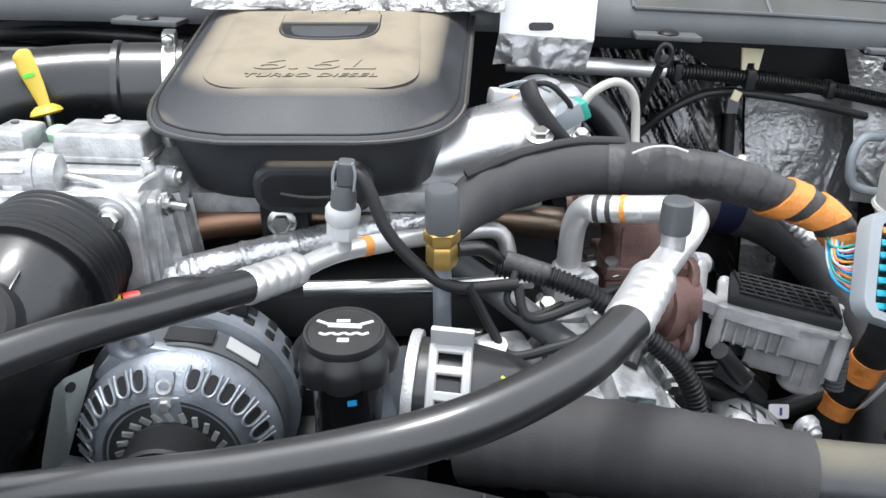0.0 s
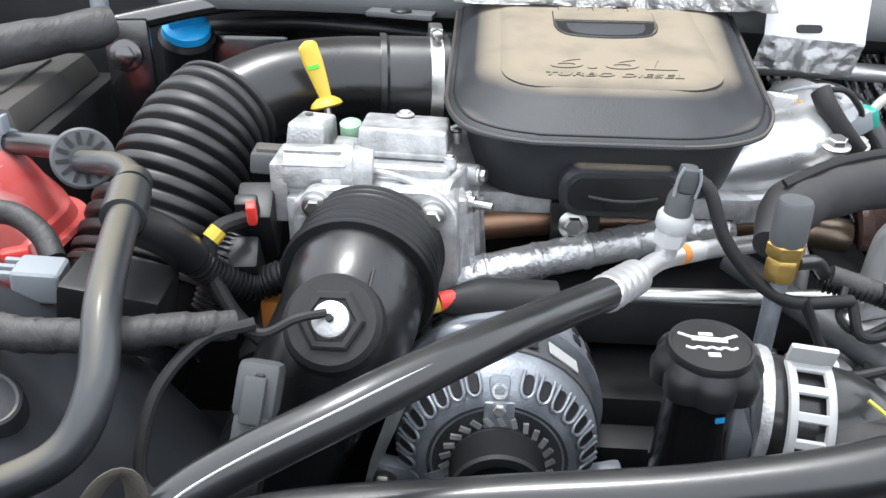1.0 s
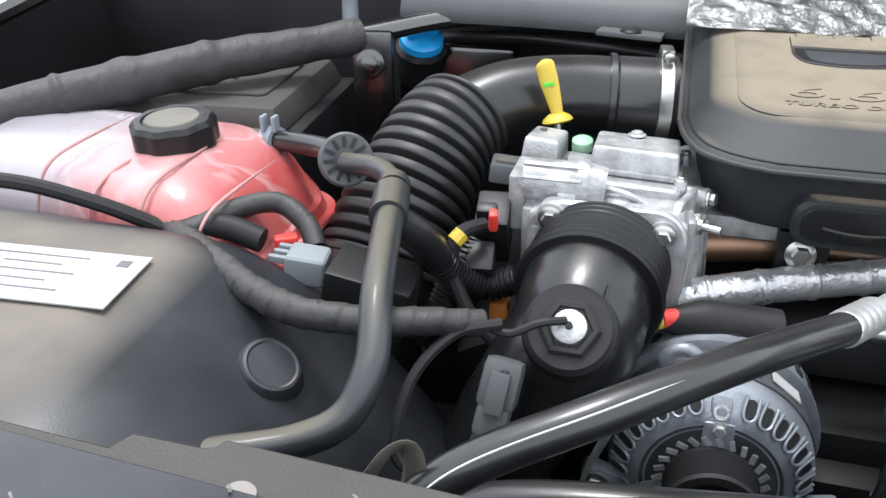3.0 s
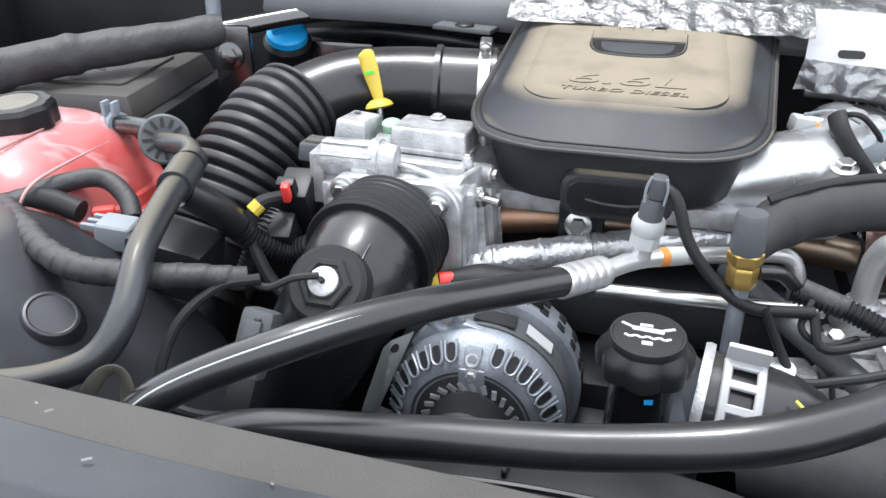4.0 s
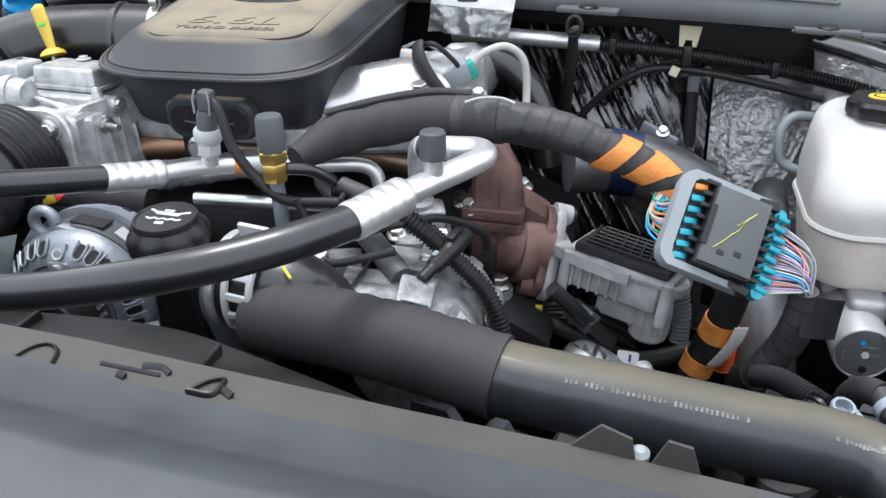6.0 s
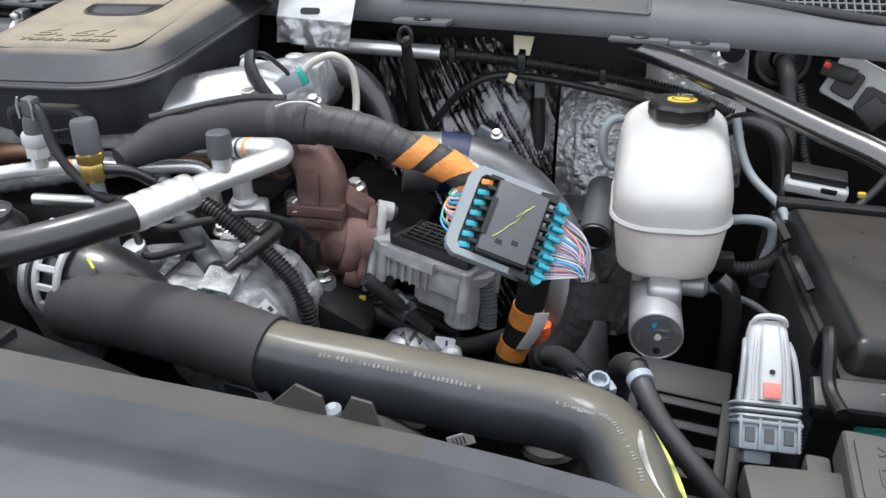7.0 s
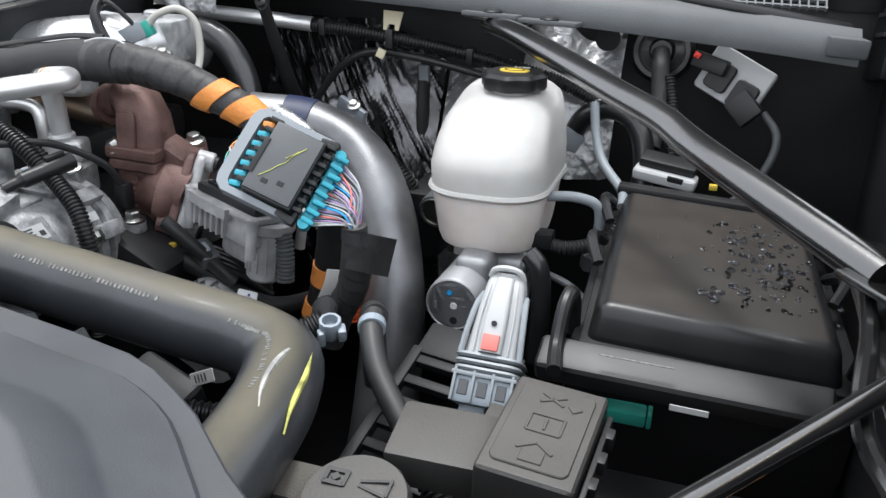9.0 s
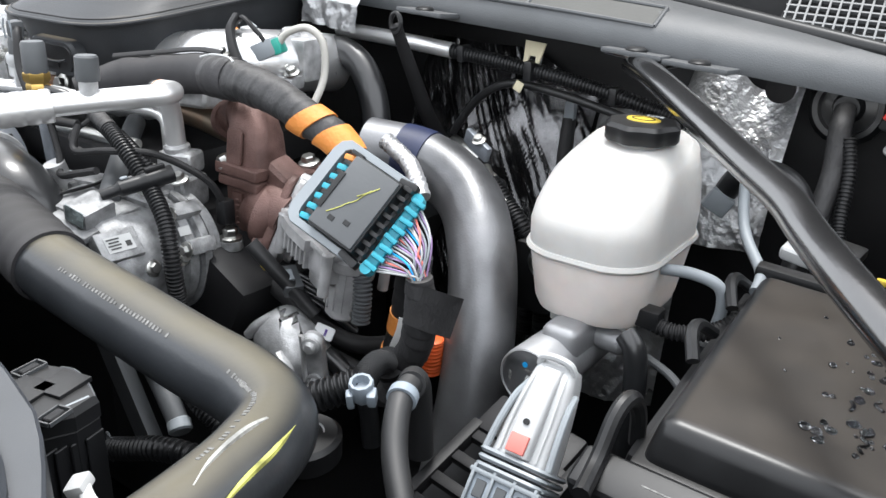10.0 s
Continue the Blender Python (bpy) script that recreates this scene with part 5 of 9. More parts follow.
part("sleeve", tube([(-0.650, 0.913, 1.444), (-0.72, 0.853, 1.438), (-0.790, 0.790, 1.433), (-0.90, 0.685, 1.417), (-1.0, 0.58, 1.399)], wrap, 220, 28), TAPE, b, "wrinkled black cloth sleeve")
part("mount", box((0.13, 0.06, 0.006), pose(-0.42, 1.03, 1.466, 0, 0, 5), 0.002), COWL, b)
part("hanger", box((0.05, 0.012, 0.13), pose(-0.632, 0.905, 1.388, 0, 0, 8), 0.004), BLACKPAINT, b)
hexbolt(b, at((-0.633, 0.897, 1.414), (0.1, -1, 0.1)), 0.012, 0.010, BLACKPAINT)

# support rod across the bay's corner
solo("support_rod", tube([(0.952, 0.369, 1.314), (0.894, 0.30, 1.304), (0.81, 0.20, 1.291), (0.727, 0.10, 1.277), (0.66, 0.02, 1.266)], 0.0062, 20, 14), BLACKPAINT, "thin glossy black steel support rod", "rod")

# foil-wrapped pipe behind the alternator
t = thing("foil_wrapped_pipe", "pipe wrapped in crinkled silver foil sleeve", "pipe", (-0.15, 0.66, 1.3))
part("wrap", tube([(-0.268, 0.640, 1.287), (-0.20, 0.655, 1.300), (-0.12, 0.680, 1.309), (-0.045, 0.702, 1.314), (0.0, 0.715, 1.314)],
                  lambda s, u: 0.0160 + 0.0012 * noise.noise(Vector((s * 90, 1, 0))) + (0.0010 if (s * 22) % 1 < 0.10 else 0), 200, 28), FOIL, t)
part("tie", tube([(-0.075, 0.693, 1.3115), (-0.070, 0.6945, 1.312)], 0.0152, 4, 24), BLACK, t)
part("boot", tube([(-0.318, 0.555, 1.305), (-0.27, 0.575, 1.305), (-0.235, 0.59, 1.302), (-0.20, 0.598, 1.298), (-0.165, 0.602, 1.295)], lambda s, u: 0.0075 + 0.0115 * min(1, max(0, u - 0.36) * 4), 30, 18), MATTE, t, "black rubber boot")
part("red_band", tube([(-0.261, 0.577, 1.307), (-0.249, 0.583, 1.307)], 0.0082, 6, 18), RED, t, "red tape band")
part("yellow_band", tube([(-0.276, 0.571, 1.304), (-0.261, 0.577, 1.307)], 0.0082, 6, 18), YELLOW, t, "yellow tape band")


def main_harness():
    t = thing("wiring_harness", "thick taped black wiring harness with orange stripes", "wiring harness", (0.2, 0.67, 1.36))
    run = [(0.002, 0.612, 1.352), (0.03, 0.660, 1.362), (0.075, 0.692, 1.368), (0.13, 0.700, 1.375), (0.20, 0.688, 1.378), (0.265, 0.686, 1.369), (0.303, 0.686, 1.355), (0.345, 0.690, 1.338), (0.371, 0.688, 1.318), (0.386, 0.682, 1.292)]
    path = spline(run, 120)

    def r(s, u):
        return 0.0225 + 0.003 * math.sin(min(1, u * 1.6) * math.pi) + 0.001 * noise.noise(Vector((s * 60, 3, 0)))
    part("net_sleeve", tube(run[:5], lambda s, u: 0.0130 + 0.0110 * min(1, u * 4) + 0.0016 * noise.noise(Vector((s * 40, 8, 0))), 90, 24), FABRIC, t, "woven net sleeve")
    part("tape_wrap", taped_tube(path[50:], lambda s, u: 0.0245 - 0.0075 * min(1, u * 1.25), 0.020, 0.05, 170, 28, 0.07, 3.0), TAPE, t)
    fine = spline(run, 480)

    def slanted(a, b, r, turn):
        """A band of tape wound at a slant: each side of the bundle is covered over a shifted stretch."""
        rings = []
        for k in range(15):
            ring = []
            for i in range(28):
                ang = 2 * math.pi * i / 28
                j = a + (b - a) * k / 14 + -11 * math.sin(ang + turn)
                j = int(min(478, max(1, j)))
                d = (fine[j + 1] - fine[j - 1]).normalized()
                side = (Vector((0, -1, 0)) + d * d.y).normalized()
                up = d.cross(side)
                ring.append(fine[j] + (side * math.cos(ang) + up * math.sin(ang)) * (r - 0.004 * min(1, max(0, (j - 340) / 90)) + 0.0006 * noise.noise(fine[j] * 70 + Vector((ang, 0, 0)))))
            rings.append(ring)
        return loft(rings)
    for a, b in ((368, 388), (404, 432), (448, 466)):
        part("stripe", slanted(a, b, 0.0226, 0.3), ORANGE, t, "orange tape stripe")
    part("string", tube([(0.165, 0.668, 1.402), (0.18, 0.672, 1.406), (0.20, 0.676, 1.4055), (0.215, 0.672, 1.402)], 0.0012, 16, 6), PAPER, t, "white string end")
    part("seam_flap", tube([(0.02, 0.655, 1.388), (0.07, 0.688, 1.395), (0.12, 0.70, 1.402), (0.165, 0.698, 1.403)], 0.004, 30, 8, flat=0.5), MATTE, t)
    low = [(0.452, 0.690, 1.235), (0.446, 0.690, 1.195), (0.436, 0.694, 1.150), (0.420, 0.696, 1.100), (0.405, 0.690, 1.05)]
    part("branch", taped_tube(low, 0.0175, 0.02, 0.05, 60, 20), MATTE, t)
    lp = spline(low, 40)
    for a, b in ((14, 20), (25, 30)):
        part("stripe", sweep(bmesh.new(), lp[a:b], 0.0188, 20), ORANGE, t, "orange tape stripe")
    strip = [Vector((0.458, 0.671, 1.172)), Vector((0.454, 0.671, 1.156)), Vector((0.445, 0.673, 1.136)), Vector((0.436, 0.676, 1.118))]
    part("paper_strip", sweep(bmesh.new(), spline(strip, 20), 0.0095, 12, True, 0.08, (1, 0.6, 0)), material("white_strip_paper", (0.72, 0.72, 0.70), 0.6, vary=0.06), t, "curled white printed paper strip")
    part("orange_plug", conduit_tube([(0.452, 0.722, 1.128), (0.450, 0.722, 1.085)], 0.012), material("orange_red_plastic", (0.62, 0.10, 0.02), 0.45), t, "orange-red ribbed plug")
    return t


main_harness()


def harness_connector():
    t = thing("harness_connector", "large black connector with turquoise locks in a grey frame", "connector", (0.42, 0.64, 1.29))
    c = Vector((0.413, 0.637, 1.296))
    xa = Vector((0.084, 0.006, -0.033)).normalized()
    ya = Vector((0.026, 0.060, 0.063)).normalized()
    z = xa.cross(ya).normalized()
    m = at(c, z, xa)
    # grey frame round three sides, with a rolled inner edge
    outer = [(0.046, 0.049), (-0.036, 0.050), (-0.044, 0.044), (-0.047, 0.034), (-0.047, -0.034), (-0.044, -0.043), (-0.036, -0.049), (0.040, -0.049)]
    inner = [(0.046, 0.042), (-0.030, 0.042), (-0.034, 0.038), (-0.035, 0.030), (-0.035, -0.030), (-0.034, -0.036), (-0.030, -0.041), (0.040, -0.042)]
    bm = bmesh.new()
    rings = []
    for (ox, oy), (ix, iy) in zip(outer, inner):
        rings.append([m @ Vector(q) for q in ((ox, oy, -0.008), (ox, oy, 0.007), (ox * 0.985, oy * 0.985, 0.0085), (ix, iy, 0.0085), (ix, iy, 0.004), (ix, iy, -0.008))])
    loft(rings, bm)
    part("frame", bm, GREYCONN, t, "light grey plastic frame", angle=50)
    part("bed", box((0.080, 0.082, 0.010), m @ pose(0.004, 0, -0.006), 0.002), DGREY, t)
    block = part("block", box((0.056, 0.080, 0.022), m @ pose(0.012, 0.0, 0.008), 0.0025), BLACK, t)
    part("block_lid", box((0.053, 0.076, 0.006), m @ pose(0.012, 0.0, 0.020), 0.002), DGREY, block, "worn dark grey lid")
    part("lid_step", box((0.006, 0.040, 0.004), m @ pose(-0.014, -0.002, 0.0225), 0.0012), BLACK, block)
    part("paint_mark", tube([m @ Vector(q) for q in ((-0.004, -0.022, 0.0235), (0.004, -0.012, 0.0235), (0.009, -0.004, 0.0235), (0.014, 0.002, 0.0235), (0.018, 0.012, 0.0235), (0.026, 0.024, 0.0235))], 0.0005, 24, 6), DIMYEL, block, "yellow paint squiggle")
    part("paint_mark", tube([m @ Vector(q) for q in ((0.012, 0.006, 0.0235), (0.017, 0.012, 0.0235), (0.021, 0.018, 0.0235))], 0.0006, 12, 6), DIMYEL, block, "yellow paint squiggle")
    for x, y in ((0.020, -0.020), (0.004, -0.024)):
        part("moulded_mark", box((0.007, 0.005, 0.0012), m @ pose(x, y, 0.0230), 0.0003, 1), BLACK, block)
    for k in range(7):
        y = -0.036 + k * 0.0118
        lock_mat, words = (ORANGE, "orange lock tab") if k == 6 else (TEAL, "turquoise lock tab")
        part("lock", box((0.013, 0.0062, 0.009), m @ pose(-0.0265, y, 0.003, 0, 0, 12), 0.0018, 2), lock_mat, t, words)
        part("latch", box((0.014, 0.0042, 0.012), m @ pose(-0.0185, y + 0.0058, 0.009), 0.0008), BLACK, t)
    # comb-shaped slide on the far side
    part("side_lock", box((0.012, 0.078, 0.012), m @ pose(0.054, -0.002, -0.004, 0, 10, 0), 0.003, 3), TEAL, t, "turquoise lock slide")
    for k in range(8):
        y = -0.038 + k * 0.0105
        part("lock_tooth", box((0.014, 0.0050, 0.010), m @ pose(0.0565 + 0.0012 * (k % 3), y, 0.003, 0, 14, 4 * (k % 3 - 1)), 0.0015), TEAL, t)
        part("pin_block", box((0.010, 0.0042, 0.010), m @ pose(0.0445, y + 0.004, 0.010), 0.0008), BLACK, t)
    for sy in (-1, 1):
        part("slide_end", lathe([(0.006, -0.006), (0.006, 0.006)], m @ pose(0.055, 0.040 * sy - 0.002, 0.0), 14), TEAL, t)
    part("corner_arm", box((0.022, 0.008, 0.012), m @ pose(0.036, -0.045, 0.004, 0, 0, -8), 0.002), BLACK, t)
    part("corner_arm", box((0.020, 0.008, 0.012), m @ pose(0.040, 0.044, 0.004, 0, 0, 8), 0.002), BLACK, t)
    rng = random.Random(5)
    lilac = material("lilac_wire", (0.32, 0.22, 0.40), 0.45)
    cols = [WHITEP, WHITEP, lilac, GREYCONN, PINK, GREYCONN, lilac, WHITEP, BLUE]
    wires = thing("wire_bundle", "bundle of thin coloured wires leaving the connector", "wires", m @ Vector((0.06, -0.03, 0)))
    for k in range(26):
        a = m @ Vector((0.058, -0.040 + 0.0030 * k, -0.005))
        e = Vector((0.502 + rng.uniform(-0.006, 0.006), 0.628 + rng.uniform(-0.007, 0.007), 1.243))
        mid = a.lerp(e, 0.45) + Vector((0.016 + rng.uniform(-0.003, 0.003), -0.006, 0.006))
        part("wire", tube([a, mid, e], 0.0010, 14, 6), cols[k % 9], wires)
    for k in range(16):
        a = Vector((0.368 + rng.uniform(-0.008, 0.008), 0.682 + rng.uniform(-0.008, 0.008), 1.318))
        e = m @ Vector((-0.034, -0.03 + 0.0036 * k, -0.010))
        part("wire", tube([a, a.lerp(e, 0.5) + Vector((-0.016, -0.014, -0.004)), e], 0.0012, 12, 6), (BLUE, PINK, WHITEP, GREEN, ORANGE, GREYCONN)[k % 6], wires)
    part("sheath", taped_tube([(0.502, 0.630, 1.246), (0.502, 0.634, 1.205), (0.492, 0.640, 1.168), (0.477, 0.642, 1.140), (0.462, 0.640, 1.10)], lambda s, u: 0.0125 + 0.004 * min(1, u * 4)), TAPE, wires, "black tape sheath")
    fm = at((0.5215, 0.6265, 1.2185), (0.498, -0.808, 0.251), (0.85, 0.44, -0.27))
    bm = bmesh.new()
    grid = [[bm.verts.new(fm @ Vector((-0.023 + 0.046 * i / 8, -0.020 + 0.040 * j / 6, 0.003 * math.sin(i * 0.5) + 0.002 * (j / 6) ** 2))) for i in range(9)] for j in range(7)]
    for j in range(6):
        for i in range(8):
            bm.faces.new((grid[j][i], grid[j][i + 1], grid[j + 1][i + 1], grid[j + 1][i]))
    bmesh.ops.solidify(bm, geom=bm.faces[:], thickness=0.0008)
    part("tape_flag", bm, TAPE, wires, "square black tape flag")
    return t


harness_connector()


def charge_pipe():
    t = thing("charge_pipe", "brushed aluminium charge-air pipe curving down", "pipe", (0.45, 0.8, 1.1))
    run = [(0.255, 0.845, 1.28), (0.33, 0.865, 1.272), (0.40, 0.853, 1.248), (0.450, 0.815, 1.205), (0.483, 0.770, 1.14), (0.498, 0.735, 1.06), (0.50, 0.70, 0.97), (0.49, 0.68, 0.88)]
    part("pipe", tube(run, 0.039, 60, 36), material("brushed_charge_pipe", (0.15, 0.153, 0.16), 0.40, 0.7, vary=0.38, bump=0.25, grain=400, scale=10), t)
    part("coupler", tube([(0.300, 0.859, 1.276), (0.318, 0.863, 1.274), (0.336, 0.865, 1.271)], 0.0404, 20, 36), material("blue_silicone", (0.006, 0.012, 0.045), 0.5), t, "dark blue silicone coupler")
    part("foil_strip", tube([(0.32, 0.80, 1.31), (0.36, 0.795, 1.29), (0.395, 0.775, 1.262)], lambda s, u: 0.010 + 0.0016 * noise.noise(Vector((s * 260, 1, 0))), 80, 16), FOIL, t, "crinkled foil sleeve")
    return t


charge_pipe()


def egr_valve():
    t = thing("egr_valve", "rusty brown cast iron exhaust valve bolted to an alloy actuator", "exhaust valve", (0.19, 0.72, 1.2))
    # squared neck above the joint, turning back into the crossover pipe
    def neck(p, w, d, up, r=0.011):
        f = at(p, up, (1, 0.2, 0))
        return [f @ Vector((x, y, 0)) for x, y in rounded(w, d, r, 5)]
    part("neck", loft([neck((0.190, 0.718, 1.270), 0.060, 0.054, (0, 0, 1)), neck((0.190, 0.719, 1.290), 0.056, 0.052, (0, 0, 1)), neck((0.188, 0.721, 1.308), 0.054, 0.052, (-0.12, 0.04, 1), 0.014),
                       neck((0.178, 0.726, 1.324), 0.052, 0.050, (-0.7, 0.2, 0.9), 0.018), neck((0.158, 0.730, 1.328), 0.046, 0.047, (-1, 0.25, 0.05), 0.021), neck((0.132, 0.733, 1.320), 0.042, 0.043, (-1, 0.2, -0.22), 0.020)]), IRON, t, angle=50)
    part("neck_pad", plate(rounded(0.026, 0.044, 0.006), at((0.1835, 0.6935, 1.298), (-0.05, -1, 0.12), (1, 0, 0)), 0.0035, 0.0012), IRON, t, "coarse cast pad")
    part("neck_band", tube([(0.136, 0.731, 1.3165), (0.126, 0.733, 1.315)], 0.0235, 6, 28), IRON, t)
    part("joint", box((0.068, 0.066, 0.015), pose(0.188, 0.717, 1.2715, 0, 3, 3), 0.004, 3), IRON, t)
    part("joint_lower", box((0.064, 0.062, 0.013), pose(0.188, 0.717, 1.2565, 0, 3, 3), 0.004, 3), IRON, t)
    part("base", box((0.054, 0.054, 0.13), pose(0.188, 0.718, 1.190), 0.010, 3), IRON, t)
    part("cast_strip", box((0.016, 0.005, 0.074), pose(0.186, 0.6905, 1.208), 0.002), IRON, t)
    for k in range(9):
        part("cast_number", box((0.0065, 0.003, 0.0038), pose(0.187, 0.6880, 1.178 + 0.0072 * k, 0, 0, 0), 0.0008, 1), IRON, t)
    n = Vector((0.82, 0.30, -0.27))
    fm = at((0.240, 0.718, 1.219), n, (0.12, 0.45, 0.85))
    part("elbow", tube([(0.190, 0.718, 1.212), (0.214, 0.712, 1.222), (0.226, 0.714, 1.226), (0.243, 0.718, 1.219)], lambda s, u: 0.030 + 0.006 * u, 26, 30), IRON, t)
    part("elbow_shoulder", lathe([(0.037, -0.026), (0.038, -0.014), (0.034, -0.006), (0.030, 0.0)], fm @ pose(-0.006, 0.0, -0.004), 28), IRON, t)
    part("flange", plate(rounded(0.100, 0.062, 0.018), fm @ pose(0, 0, -0.009), 0.010, 0.002), IRON, t)
    for px, py in ((0.038, -0.014), (-0.040, 0.010)):
        part("flange_lug", lathe([(0.013, -0.020), (0.014, -0.004), (0.014, 0.0)], fm @ pose(px, py, -0.002), 22), IRON, t)
    hexbolt(t, fm @ pose(0.038, -0.012, -0.021, 180, 0, 0), 0.0100, 0.015, ALU)
    for p in ((0.150, 0.722, 1.268), (0.166, 0.694, 1.272)):
        hexbolt(t, at(p, (-0.25, -0.35, 0.9)), 0.0075, 0.015)
    part("bolt_paint", lathe([(0.0070, 0.004), (0.0074, 0.0115)], at((0.166, 0.694, 1.272), (-0.25, -0.35, 0.9)), 6), TEAL, t, "turquoise paint dab")
    hexbolt(t, at((0.206, 0.789, 1.262), (0, -0.2, 1)), 0.009, 0.012)
    part("rear_lug", lathe([(0.014, -0.05), (0.014, 0.0)], at((0.206, 0.789, 1.262), (0, -0.2, 1)), 18), IRON, t)
    part("rear_web", box((0.036, 0.07, 0.05), pose(0.204, 0.762, 1.235), 0.010, 3), IRON, t)
    part("side_shoulder", box((0.050, 0.044, 0.034), pose(0.222, 0.728, 1.262, 0, 32, 6), 0.012, 3), IRON, t)
    return t


egr_valve()


def egr_actuator():
    t = thing("valve_actuator", "ribbed grey alloy actuator with black lid", "actuator", (0.33, 0.70, 1.2))
    fm = at((0.240, 0.718, 1.219), (0.82, 0.30, -0.27), (0.12, 0.45, 0.85))
    part("mount", plate(rounded(0.108, 0.056, 0.016), fm @ pose(-0.002, 0, 0.0015), 0.012, 0.003), DIECAST, t)
    for px, py in ((0.044, 0.012), (-0.044, -0.012)):
        part("mount_lug", lathe([(0.0115, 0.0), (0.0115, 0.018), (0.010, 0.020)], fm @ pose(px, py, 0.002), 20), DIECAST, t)
        part("mount_bolt", lathe([(0.0085, 0), (0.0085, 0.004), (0.006, 0.005)], fm @ pose(px, py, 0.022), 20), BLACK, t)
    m = pose(0.333, 0.694, 1.220, -7, 5, -21)
    part("housing", box((0.104, 0.062, 0.034), m @ pose(0.0, 0, -0.012), 0.006, 3), DIECAST, t)
    part("skirt", box((0.122, 0.074, 0.008), m @ pose(0.002, 0, 0.008), 0.003), DIECAST, t)
    arm = part("arm", loft([[m @ Vector(q) for q in ((x, y - w, z - 0.006), (x, y + w, z - 0.006), (x, y + w, z + 0.006), (x, y - w, z + 0.006))] for x, y, z, w in ((-0.080, -0.006, 0.004, 0.020), (-0.055, -0.030, 0.006, 0.009), (-0.020, -0.038, 0.006, 0.006), (0.020, -0.038, 0.005, 0.005))]), DIECAST, t)
    part("drum", lathe([(0.017, -0.066), (0.0205, -0.062), (0.022, -0.04), (0.023, 0.006)], m @ pose(0.040, 0.004, -0.006), 30), DIECAST, t)
    part("drum_rim", lathe([(0.028, -0.012), (0.0305, -0.008), (0.0305, 0.0), (0.028, 0.003)], m @ pose(0.040, 0.004, 0.0), 30), DIECAST, t)
    part("drum_web", box((0.05, 0.030, 0.05), m @ pose(0.006, 0.0, -0.032), 0.006), DIECAST, t)
    lid = part("lid", box((0.106, 0.070, 0.011), m @ pose(0.004, 0.004, 0.017), 0.004), MATTE, t, "ribbed black plastic lid")
    for k in range(9):
        part("lid_rib", box((0.0022, 0.058, 0.005), m @ pose(-0.040 + k * 0.0110, 0.004, 0.0235, 0, 0, 12), 0.0008, 1), BLACK, lid)
    for k in range(6):
        part("lid_rib", box((0.088, 0.0022, 0.005), m @ pose(0.004, -0.022 + k * 0.0105, 0.0235), 0.0008, 1), BLACK, lid)
    for k in range(6):
        part("rib", box((0.0030, 0.008, 0.030), m @ pose(-0.044 + k * 0.0105, -0.0325, -0.012), 0.001, 1), DIECAST, t)
    for k in range(10):
        a = radians(140 + 26 * k)
        part("drum_rib", box((0.0026, 0.0024, 0.052), m @ pose(0.040 + 0.0222 * math.cos(a), 0.004 + 0.0222 * math.sin(a), -0.034, 0, 0, math.degrees(a)), 0.001, 1), DIECAST, t)
    for px, py in ((-0.052, -0.036), (0.060, 0.036), (-0.052, 0.036), (0.060, -0.036)):
        part("screw_post", lathe([(0.006, -0.034), (0.006, 0.012), (0.004, 0.014)], m @ pose(px, py, 0.0), 14), DIECAST, t)
    part("plug", conduit_tube([(0.392, 0.676, 1.205), (0.396, 0.672, 1.180), (0.396, 0.668, 1.150)], 0.0095), DGREY, t, "grey ribbed plug boot")
    return t


egr_actuator()


